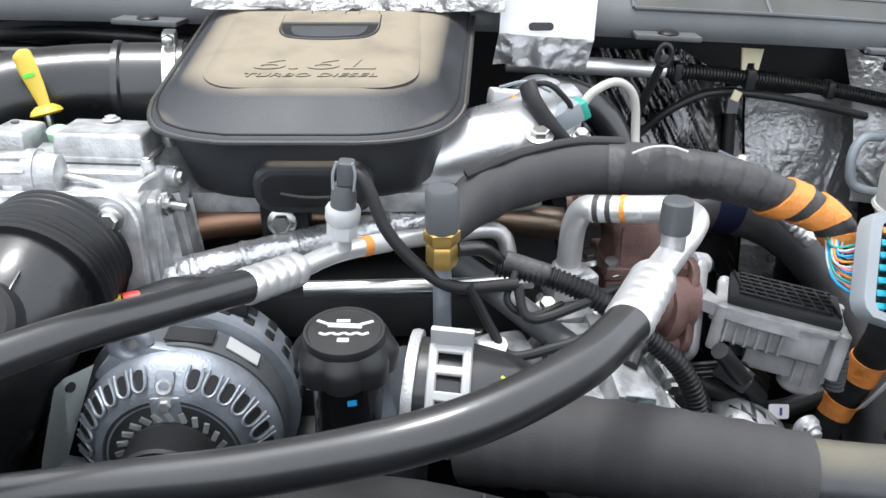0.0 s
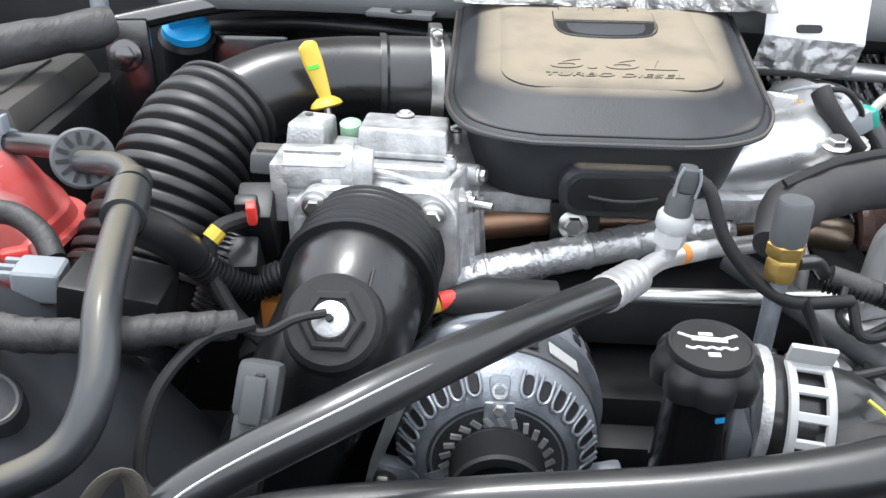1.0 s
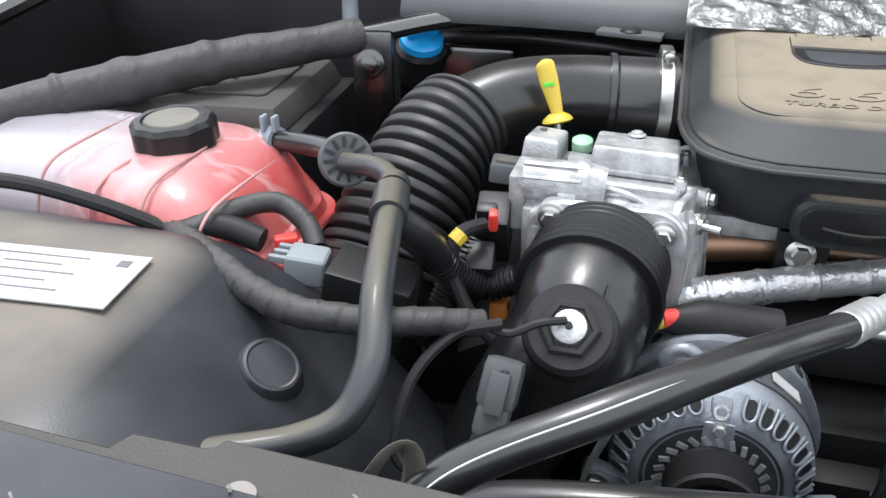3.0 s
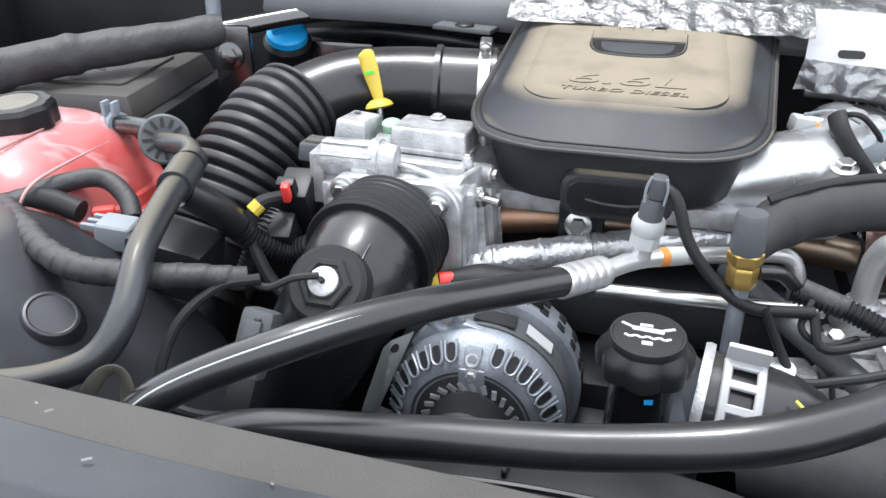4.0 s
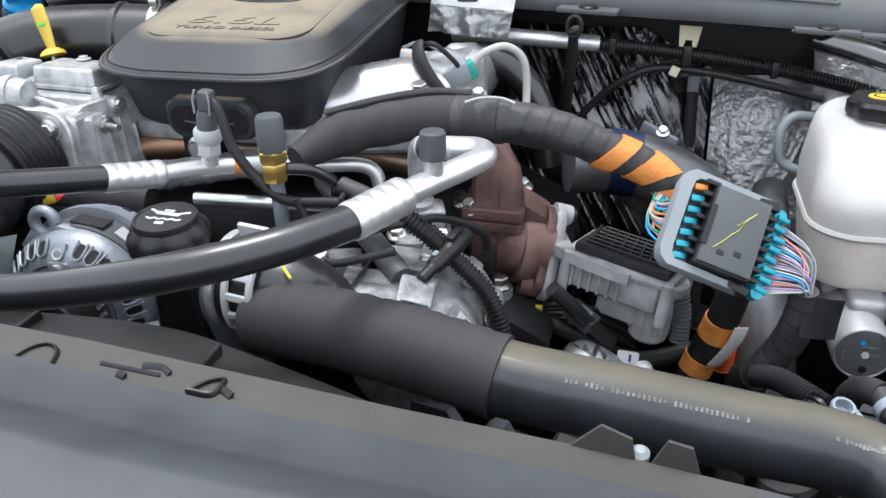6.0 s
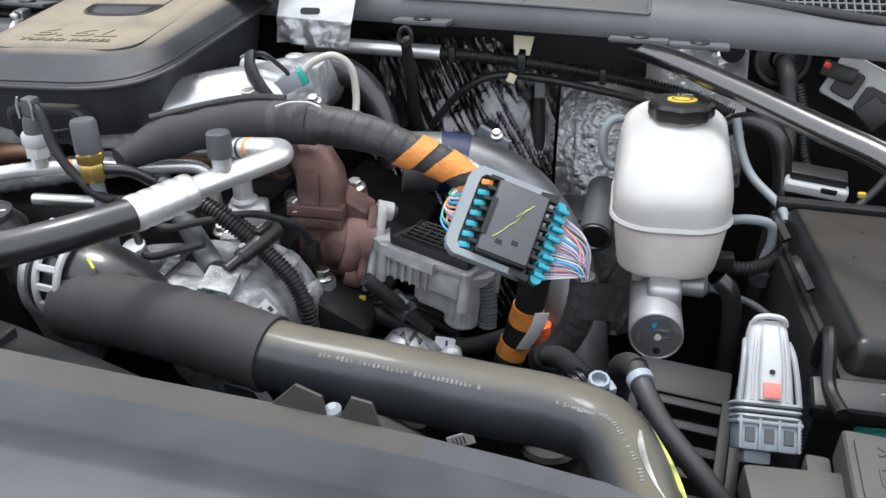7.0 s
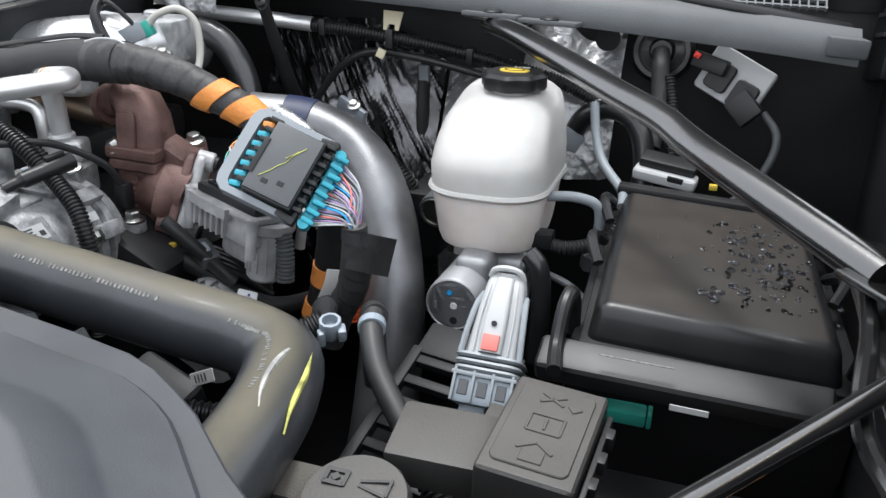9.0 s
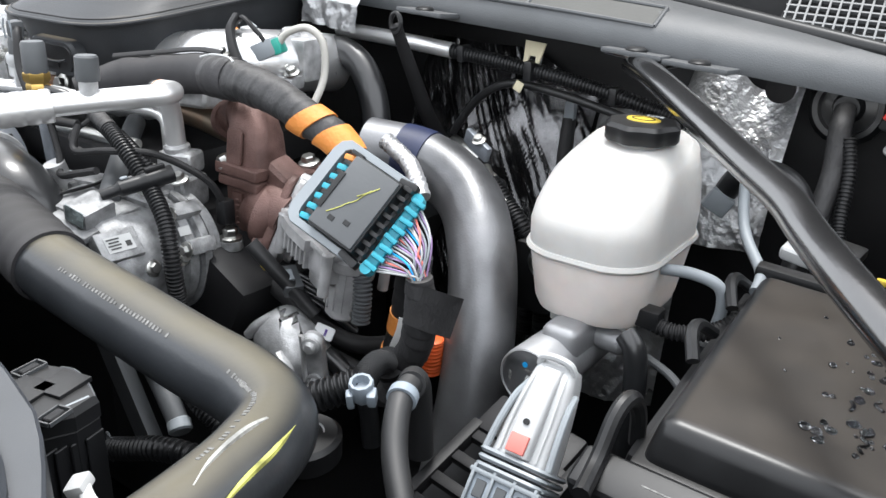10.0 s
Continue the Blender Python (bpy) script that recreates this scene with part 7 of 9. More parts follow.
def battery_box():
    t = thing("fuse_box", "large black fuse box with dusty lid and water drops", "fuse box", (0.86, 0.7, 1.1))
    m = pose(0.850, 0.735, 1.205, 1, 4, 3)
    part("lid", box((0.215, 0.33, 0.040), m @ pose(0, 0.0, -0.001), 0.013, 4, taper=0.93), LIDBOX, t)
    part("lid_skirt", box((0.224, 0.338, 0.012), m @ pose(0, 0.0, -0.020), 0.004), BLACK, t)
    part("rear_lip", box((0.225, 0.02, 0.016), m @ pose(0, 0.172, 0.012), 0.005), BLACK, t)
    part("front_ledge", box((0.236, 0.036, 0.024), pose(0.834, 0.537, 1.186, 24, 0, -2), 0.007, 3), BLACK, t)
    part("ledge_scuff", box((0.06, 0.0012, 0.0006), pose(0.80, 0.524, 1.2065, 22, 0, -2), 0), FADED, t)
    part("base", box((0.25, 0.34, 0.26), m @ pose(0.005, 0.015, -0.15), 0.008), VOID, t)
    part("terminal_tray", box((0.30, 0.16, 0.10), pose(0.86, 0.47, 1.03), 0.006), VOID, t)
    part("green_fuse", box((0.048, 0.016, 0.014), pose(0.788, 0.545, 1.143, 10, 2, 3), 0.003), GREEN, t, "dark green fuse")
    part("green_tab", box((0.004, 0.014, 0.015), pose(0.8145, 0.545, 1.143, 10, 2, 3), 0.001), GREEN, t)
    ringp = [Vector((0.905 + 0.03 * math.cos(a), 0.455 + 0.022 * math.sin(a), 1.13)) for a in (2 * math.pi * k / 24 for k in range(25))]
    part("terminal_ring", sweep(bmesh.new(), ringp, 0.002, 8, False), ORANGE, t, "orange terminal ring")
    part("terminal", lathe([(0.026, -0.05), (0.026, 0.0), (0.02, 0.008)], at((0.905, 0.455, 1.125)), 28), BLACK, t)
    part("relay_block", box((0.06, 0.06, 0.05), pose(0.845, 0.43, 1.09), 0.006), BLACK, t)
    part("front_label", box((0.030, 0.001, 0.005), pose(0.845, 0.5060, 1.181, 0, 0, -2), 0), PAPER, t, "narrow white label")
    for sx in (-1, 1):
        part("hinge_arm", tube([m @ Vector((0.124 * sx, -0.225, -0.014)), m @ Vector((0.128 * sx, -0.19, -0.010)), m @ Vector((0.128 * sx, -0.165, 0.016)), m @ Vector((0.125 * sx, -0.145, 0.020)), m @ Vector((0.122 * sx, -0.13, 0.0)), m @ Vector((0.12 * sx, -0.125, -0.03))], 0.0065, 30, 10), BLACK, t)
    for y in (0.0, 0.12):
        for sx in (-1, 1):
            part("latch", tube([m @ Vector((0.112 * sx, y - 0.03, 0.0)), m @ Vector((0.122 * sx, y - 0.01, 0.014)), m @ Vector((0.122 * sx, y + 0.01, 0.014)), m @ Vector((0.112 * sx, y + 0.03, 0.0))], 0.006, 14, 8), BLACK, t)
    rng = random.Random(11)
    drops, wet = bmesh.new(), bmesh.new()
    for k in range(150):
        x = rng.gauss(0.040, 0.030)
        y = rng.uniform(-0.11, 0.10)
        r = rng.choice((0.0011, 0.0015, 0.0020, 0.0026, 0.0036))
        dm = m @ pose(x, y, 0.0196)
        lathe([(r * rng.uniform(1.0, 1.35), 0), (r * 0.9, 0.0003)], m @ pose(x + 0.0006, y - 0.0008, 0.0193) @ Matrix.Diagonal((1, rng.uniform(0.8, 1.4), 1, 1)), 10, wet)
        lathe([(r, 0), (r * 0.85, r * 0.35), (r * 0.4, r * 0.55)], dm @ Matrix.Diagonal((rng.uniform(0.7, 1.4), rng.uniform(0.7, 1.6), 1, 1)), 10, drops)
    for k in range(7):
        x, y = rng.gauss(0.05, 0.02), rng.uniform(-0.10, 0.09)
        run = [m @ Vector((x + rng.uniform(-0.004, 0.004), y - 0.007 * i, 0.0194)) for i in range(rng.randint(3, 7))]
        tube(run, 0.0016, 16, 8, bm=drops)
        tube([q + Vector((0, 0, -0.0008)) for q in run], 0.0024, 16, 8, bm=wet, flat=0.3)
    glass = bpy.data.materials.new("water")
    glass.use_nodes = True
    gb = glass.node_tree.nodes["Principled BSDF"]
    gb.inputs["Base Color"].default_value = (0.9, 0.92, 0.95, 1)
    gb.inputs["Roughness"].default_value = 0.03
    gb.inputs["Transmission Weight"].default_value = 1.0
    gb.inputs["IOR"].default_value = 1.33
    tagged(part("wet_film", wet, material("wet_black_plastic", (0.010, 0.010, 0.011), 0.16, bump=0.05), t, "dark wet spots in the dust"), kind="stuff")
    tagged(part("water", drops, glass, t, "clear water drops"), kind="stuff")
    return t


battery_box()


def relay_cover():
    t = thing("relay_cover", "dusty grey-brown relay cover with moulded symbols", "relay box", (0.75, 0.42, 1.2))
    xa = Vector((0.059, -0.003, -0.006)).normalized()
    m = at((0.752, 0.398, 1.212), (0.05, -0.10, 1), xa)
    part("cover", box((0.068, 0.105, 0.035), m @ pose(0, 0, -0.016), 0.005, 3), RELAY, t)
    part("panel", plate(rounded(0.054, 0.086, 0.006), m @ pose(0, 0, 0.001), 0.002, 0.0008), RELAY, t)
    part("symbol", box((0.020, 0.0025, 0.001), m @ pose(-0.002, 0.030, 0.0035, 0, 0, 30), 0.0003, 1), RELAY, t, "moulded symbol")
    part("symbol", box((0.020, 0.0025, 0.001), m @ pose(-0.002, 0.030, 0.0035, 0, 0, -30), 0.0003, 1), RELAY, t, "moulded symbol")
    part("symbol", box((0.008, 0.008, 0.001), m @ pose(0.015, 0.026, 0.0035, 0, 0, 40), 0.0003, 1), RELAY, t, "moulded symbol")
    for a in ((-0.012, 0.002, 0.002, 0.018), (0.012, 0.002, 0.002, 0.018), (0, 0.011, 0.024, 0.002), (0, -0.007, 0.024, 0.002), (0, 0.002, 0.002, 0.012)):
        part("symbol", box((a[2], a[3], 0.001), m @ pose(a[0], a[1], 0.0035), 0.0003, 1), RELAY, t, "moulded symbol")
    part("symbol", box((0.016, 0.0025, 0.001), m @ pose(-0.006, -0.022, 0.0035, 0, 0, 35), 0.0003, 1), RELAY, t, "moulded symbol")
    part("symbol", box((0.016, 0.0025, 0.001), m @ pose(0.006, -0.022, 0.0035, 0, 0, -35), 0.0003, 1), RELAY, t, "moulded symbol")
    part("symbol", box((0.016, 0.012, 0.001), m @ pose(0, -0.032, 0.0035), 0.0003, 1), RELAY, t, "moulded symbol")
    part("lower_step", box((0.08, 0.06, 0.03), m @ pose(-0.065, -0.015, -0.03, 0, 0, 8), 0.005), RELAY, t)
    part("riser", box((0.02, 0.03, 0.03), m @ pose(-0.045, 0.035, -0.045), 0.004), RELAY, t)
    part("lock_rail", box((0.004, 0.09, 0.02), m @ pose(0.038, -0.002, -0.018), 0.001), BLACK, t)
    for k in range(3):
        part("lock_tooth", box((0.008, 0.012, 0.012), m @ pose(0.041, 0.025 - 0.026 * k, -0.014), 0.002), BLACK, t)
    return t


relay_cover()


def grey_plug():
    t = thing("bulk_connector", "tall pale grey wiring connector with faded red lock", "connector", (0.686, 0.545, 1.19))
    m = at((0.675, 0.544, 1.193), (0, 0.63, 0.78), (1, 0, -0.06)) @ pose(0.003, 0, 0.012) @ Matrix.Diagonal((0.92, 1.05, 0.84, 1))

    def shell(w, d, z, y=0.0, r=0.008):
        return [m @ Vector((px, py + y, z)) for px, py in rounded(w, d, r, 4)]
    part("shell", loft([shell(0.050, 0.036, -0.036), shell(0.047, 0.036, -0.010), shell(0.042, 0.033, 0.020), shell(0.037, 0.028, 0.044), shell(0.033, 0.022, 0.054)]), WHITEP, t, "off-white lever shell")
    part("lever", loft([shell(0.022, 0.012, -0.034, -0.020, 0.004), shell(0.022, 0.012, 0.0, -0.0195, 0.004), shell(0.019, 0.012, 0.030, -0.016, 0.004), shell(0.017, 0.010, 0.048, -0.011, 0.004)]), WHITEP, t)
    part("lever_head", tube([m @ Vector(q) for q in ((-0.016, -0.008, 0.050), (-0.012, -0.014, 0.056), (0.0, -0.016, 0.058), (0.012, -0.014, 0.056), (0.016, -0.008, 0.050))], 0.0028, 20, 8), WHITEP, t)
    part("slot", lathe([(0.0028, 0), (0.0028, 0.001)], m @ pose(0.0, -0.0258, -0.004, 90), 14), MATTE, t)
    part("red_lock", box((0.016, 0.004, 0.017), m @ pose(0.0, -0.0265, -0.024), 0.0015), PINK, t, "faded red lock tab")
    for k in (-1, 1):
        part("side_rail", tube([m @ Vector(q) for q in ((0.028 * k, -0.018, -0.036), (0.026 * k, -0.017, -0.010), (0.0235 * k, -0.012, 0.016), (0.021 * k, -0.002, 0.032))], 0.0028, 20, 8), GREYCONN, t)
        part("shell_rib", tube([m @ Vector(q) for q in ((0.0165 * k, -0.0185, -0.034), (0.0160 * k, -0.0183, 0.0), (0.0140 * k, -0.016, 0.028), (0.0125 * k, -0.012, 0.046))], 0.0013, 16, 6), WHITEP, t)
    for k in range(3):
        part("collar", loft([shell(0.062 - 0.001 * k, 0.050, -0.036 - 0.007 * k, 0, 0.010), shell(0.064 - 0.001 * k, 0.052, -0.0385 - 0.007 * k, 0, 0.010), shell(0.060 - 0.001 * k, 0.048, -0.041 - 0.007 * k, 0, 0.010)]), GREYCONN, t)
    low = part("lower_block", box((0.056, 0.044, 0.036), m @ pose(0, 0.0, -0.070), 0.004), PALEBLUE, t, "grey-blue lower block")
    part("lower_lip", box((0.062, 0.050, 0.005), m @ pose(0, 0.0, -0.058), 0.002), GREYCONN, low)
    for k in range(3):
        part("window", box((0.010, 0.002, 0.016), m @ pose(-0.018 + k * 0.018, -0.0218, -0.072), 0.001, 1), DGREY, low)
    for k in range(4):
        part("rib", box((0.003, 0.005, 0.034), m @ pose(-0.027 + k * 0.018, -0.0225, -0.070), 0.001), GREYCONN, low)
    for k in range(9):
        part("fin", box((0.003, 0.040, 0.0016), m @ pose(0.0295, 0, -0.084 + k * 0.0038), 0.0004, 1), GREYCONN, low)
    part("tail", box((0.026, 0.026, 0.02), m @ pose(-0.008, 0, -0.092), 0.004), PALEBLUE, t)
    for k, c in enumerate((RED, YELLOW, BLACK, MATTE)):
        part("wire", tube([m @ Vector((-0.01 + 0.006 * k, 0, -0.095)), m @ Vector((-0.008 + 0.006 * k, 0.005, -0.13))], 0.0022, 6, 6), c, t)
    return t


grey_plug()


def slotted_tray():
    t = thing("slotted_bracket", "black slotted plastic bracket", "bracket", (0.6, 0.55, 1.08))
    m = at((0.600, 0.535, 1.070), (0.0, -0.35, 1), (1, -0.15, 0))
    part("side_rail", box((0.012, 0.22, 0.014), m @ pose(-0.048, 0, 0), 0.003), VOID, t)
    part("side_rail", box((0.012, 0.22, 0.014), m @ pose(0.048, 0, 0), 0.003), VOID, t)
    part("head_plate", box((0.10, 0.045, 0.012), m @ pose(0, 0.125, 0), 0.004), VOID, t)
    for k in range(8):
        part("slat", box((0.096, 0.011, 0.010), m @ pose(0, -0.10 + k * 0.028, -0.001), 0.002), VOID, t)
    part("back_wall", box((0.012, 0.20, 0.08), m @ pose(0.06, 0.03, -0.03), 0.003), VOID, t)
    return t


slotted_tray()


def heater_hoses():
    t = thing("heater_hose", "black hose with pale clip and ribbed ends", "hose", (0.55, 0.5, 1.15))
    part("hose", tube([(0.560, 0.545, 1.195), (0.568, 0.52, 1.190), (0.588, 0.49, 1.17), (0.622, 0.46, 1.145), (0.65, 0.44, 1.12)], 0.0106, 36, 18), BELLOWS, t)
    part("ribbed_end", conduit_tube([(0.648, 0.441, 1.122), (0.675, 0.42, 1.10), (0.69, 0.41, 1.07)], 0.012), BLACK, t)
    part("elbow", tube([(0.562, 0.543, 1.195), (0.552, 0.560, 1.188), (0.545, 0.575, 1.165), (0.545, 0.58, 1.10)], 0.0124, 20, 16), BELLOWS, t)
    part("band", tube([(0.5635, 0.5325, 1.1935), (0.5665, 0.5245, 1.192)], 0.0128, 6, 20), PALEBLUE, t, "pale band")
    cm = at((0.526, 0.523, 1.187), (0.1, -0.25, 1), (1, 0.2, 0)) @ Matrix.Scale(0.80, 4)
    cup = part("clip", lathe([(0.0095, -0.014), (0.0125, -0.008), (0.0135, 0.010), (0.0125, 0.012), (0.0095, 0.012), (0.0085, 0.002), (0.002, 0.001)], cm, 10), PALEBLUE, t, "pale blue-grey plastic clip")
    part("clip_wing", box((0.010, 0.016, 0.016), cm @ pose(0.014, -0.004, -0.002, 0, 0, 20), 0.003), PALEBLUE, cup)
    part("clip_wing", box((0.008, 0.012, 0.020), cm @ pose(-0.008, -0.012, -0.006, 0, 0, 30), 0.003), PALEBLUE, cup)
    part("upper_loom", conduit_tube([(0.472, 0.620, 1.150), (0.486, 0.590, 1.168), (0.502, 0.558, 1.178), (0.516, 0.534, 1.182)], 0.0108, 0.0040, 18), BLACK, t)
    part("lower_loom", conduit_tube([(0.515, 0.535, 1.185), (0.49, 0.515, 1.172), (0.46, 0.497, 1.160), (0.44, 0.48, 1.15)], 0.0128, 0.006, 18), BLACK, t)
    part("connector_sleeve", tube([(0.470, 0.625, 1.147), (0.462, 0.64, 1.13)], 0.0165, 8, 18), MATTE, t)
    return t


heater_hoses()


def washer_cap():
    t = thing("fluid_cap", "black fluid filler cap with pale symbol", "cap", (0.5, 0.48, 1.15))
    m = at((0.484, 0.497, 1.136), (0, -0.1, 1))
    part("cap", lathe([(0.03, -0.02), (0.032, 0.0), (0.028, 0.004), (0.002, 0.004)], m, 36), BLACK, t)
    wheel = [m @ Vector((0.0165 * math.cos(a), 0.0165 * math.sin(a), 0.0044)) for a in (math.radians(40 + 285 * k / 30) for k in range(31))]
    bm = sweep(bmesh.new(), wheel, 0.0009, 6, True, 0.5)
    box((0.013, 0.0045, 0.0006), m @ pose(0.0, 0.002, 0.0046), 0, bm=bm)
    for sx in (-1, 1):
        box((0.003, 0.009, 0.0006), m @ pose(0.004 * sx, -0.004, 0.0046, 0, 0, 24 * sx), 0, bm=bm)
    part("symbol", bm, PRINT, t, "pale steering wheel sign")
    m = at((0.652, 0.303, 1.195), (0.0, -0.25, 1))
    u = thing("reservoir_cap", "dusty black washer reservoir cap with moulded symbols", "cap", (0.655, 0.335, 1.2))
    part("cap", lathe([(0.034, -0.014), (0.0365, 0.0), (0.034, 0.006), (0.002, 0.008)], m, 60, wave=lambda a, i: 1 + 0.02 * math.cos(12 * a) * (i < 2)), RELAY, u)
    for px, py, w, h, turn in ((-0.017, 0.016, 0.014, 0.003, 0), (-0.017, 0.006, 0.014, 0.003, 0), (-0.0235, 0.011, 0.003, 0.012, 0), (-0.010, 0.011, 0.003, 0.012, 0), (-0.017, 0.011, 0.005, 0.005, 45),
                               (0.010, 0.014, 0.020, 0.002, 14), (0.010, 0.006, 0.020, 0.002, -12), (0.020, 0.011, 0.002, 0.014, 0), (0.014, -0.002, 0.002, 0.005, 10), (0.008, -0.003, 0.002, 0.005, 0)):
        part("symbol_bar", box((w, h, 0.001), m @ pose(px, py, 0.0082, 0, 0, turn), 0, bm=bmesh.new()), BLACK, u)
    part("strap", box((0.034, 0.030, 0.008), m @ pose(-0.046, 0.008, -0.005), 0.003), CLOTH, u)


washer_cap()


def brake_module():
    t = thing("control_module", "white plastic module with black plugs on the firewall", "module", (0.85, 1.09, 1.33))
    m = at((0.850, 1.082, 1.335), (-0.25, -1, 0.25), (0.85, -0.2, -0.40)) @ Matrix.Diagonal((0.76, 0.76, 0.8, 1))
    part("case", plate(rounded(0.115, 0.085, 0.008), m, 0.018, 0.003), WHITEP, t)
    part("ear", lathe([(0.012, 0), (0.012, 0.008)], m @ pose(-0.055, 0.045, 0.004), 20), WHITEP, t)
    hexbolt(t, m @ pose(-0.055, 0.045, 0.012), 0.006, 0.008)
    for x, y in ((-0.022, -0.006), (0.030, -0.016)):
        part("socket", plate(rounded(0.042, 0.050, 0.008), m @ pose(x, y, 0.017), 0.012, 0.002), BLACK, t)
    part("plug", box((0.06, 0.028, 0.028), m @ pose(-0.045, 0.004, 0.034, 0, 0, 10), 0.004), BLACK, t, "black plug")
    part("red_tab", box((0.012, 0.010, 0.006), m @ pose(-0.068, 0.005, 0.050), 0.002), RED, t, "red lock tab")
    part("plug", box((0.05, 0.045, 0.024), m @ pose(0.045, -0.03, 0.032, 0, 0, -20), 0.005), BLACK, t, "black plug")
    part("lead", tube([(0.888, 1.06, 1.300), (0.908, 1.05, 1.275), (0.905, 1.04, 1.24), (0.88, 1.03, 1.20), (0.84, 1.0, 1.17)], 0.0055, 30, 12), DGREY, t)
    g = thing("grommet", "round black rubber grommet with cable through the firewall", "grommet", (0.748, 1.09, 1.36))
    gm = at((0.748, 1.125, 1.362), (0, -1, 0.1))
    part("ring", lathe([(0.044, 0), (0.044, 0.010), (0.038, 0.016), (0.032, 0.016), (0.030, 0.006), (0.018, 0.008), (0.014, 0.022)], gm, 40), RUBBER, g)
    part("cable", tube([(0.748, 1.10, 1.362), (0.752, 1.07, 1.345), (0.757, 1.05, 1.30), (0.755, 1.02, 1.25)], 0.012, 24, 14), TAPE, g)
    part("loom", conduit_tube([(0.765, 1.06, 1.34), (0.775, 1.045, 1.30), (0.78, 1.02, 1.25), (0.80, 0.98, 1.21)], 0.007), BLACK, g)
    w = thing("white_bracket", "white plastic plug cover behind the fuse box", "connector", (0.78, 0.935, 1.24))
    part("cover", box((0.078, 0.024, 0.016), pose(0.782, 0.935, 1.238, 10, 6, -8), 0.006, 3), WHITEP, w)
    part("window", box((0.020, 0.003, 0.008), pose(0.795, 0.9215, 1.239, 10, 6, -8), 0.002), BLACK, w)
    part("cap", box((0.07, 0.03, 0.012), pose(0.785, 0.945, 1.253, 10, 6, -8), 0.004), BLACK, w)
    part("yellow_clip", box((0.010, 0.008, 0.007), pose(0.840, 0.94, 1.230), 0.002), YELLOW, w)


brake_module()

# ---- firewall side ----


def firewall_blanket():
    t = thing("insulation_blanket", "shiny dark film insulation blanket creased on the firewall", "insulation", (0.35, 1.12, 1.2))

    def sheet(x0, x1, z0, top, ridge, fine, lean, nx=120, nz=90, sharp=0.0):
        """A hanging sheet with long folds along a slanting line and small creases between them."""
        bm = bmesh.new()
        grid = []
        for j in range(nz + 1):
            row = []
            for i in range(nx + 1):
                u, v = i / nx, j / nz
                x = x0 + (x1 - x0) * u
                z = z0 + (top(u) - z0) * v
                y = 1.132 - 0.02 * math.sin(math.pi * v) - 0.02 * math.sin(u * math.pi) - 0.11 * (1 - v)
                across, along = x + lean * z, z - lean * x
                fold = (1 - abs(noise.noise(Vector((across * 21, along * 1.6, 1.7))))) ** 8
                crease = (1 - abs(noise.noise(Vector((across * 60, along * 4, 4.1))))) ** 6
                cross = abs(noise.noise(Vector((x * 70, z * 70, 9.0))))
                patch = min(1.0, max(0.15, 0.5 + 1.6 * noise.noise(Vector((x * 9, z * 5, 2.3)))))
                line = across / 0.0125 + 0.5 * noise.noise(Vector((along * 3, 0.4, 5.0)))
                k = math.floor(line)
                shift = 0.5 + 0.28 * math.sin(k * 12.9)
                here = min(1.0, max(0.0, 2.4 * noise.noise(Vector((k * 3.7, along * 9, 0.6))) + 0.35))
                y -= sharp * here * max(0.0, 1 - abs(line - k - shift) / 0.22)
                y -= ridge * patch * (fold + 0.25 * crease) + fine * cross + 0.006 * noise.noise(Vector((x * 14, z * 12, 6.2)))
                row.append(bm.verts.new((x, y, z)))
            grid.append(row)
        for j in range(nz):
            for i in range(nx):
                bm.faces.new((grid[j][i], grid[j][i + 1], grid[j + 1][i + 1], grid[j + 1][i]))
        bmesh.ops.solidify(bm, geom=bm.faces[:], thickness=0.003)
        return bm
    part("main_sheet", sheet(0.14, 0.43, 0.95, lambda u: 1.385 - 0.06 * max(0, u - 0.65) / 0.35, 0.007, 0.0008, 0.62, 240, 100, 0.0045), DFOIL, t, angle=25)
    part("side_sheet", sheet(0.435, 0.60, 0.95, lambda u: 1.315 + 0.02 * u, 0.006, 0.0022, -0.5, 80, 110), FOIL, t, angle=12)
    part("upper_sheet", sheet(0.56, 0.70, 1.20, lambda u: 1.39 + 0.02 * math.sin(u * 7), 0.007, 0.0020, 0.8, 70, 60), FOIL, t, angle=12)
    part("hole", lathe([(0.017, 0), (0.017, 0.006), (0.008, 0.008)], at((0.676, 1.095, 1.378), (0, -1, 0.1)), 24), MATTE, t)
    return t


firewall_blanket()


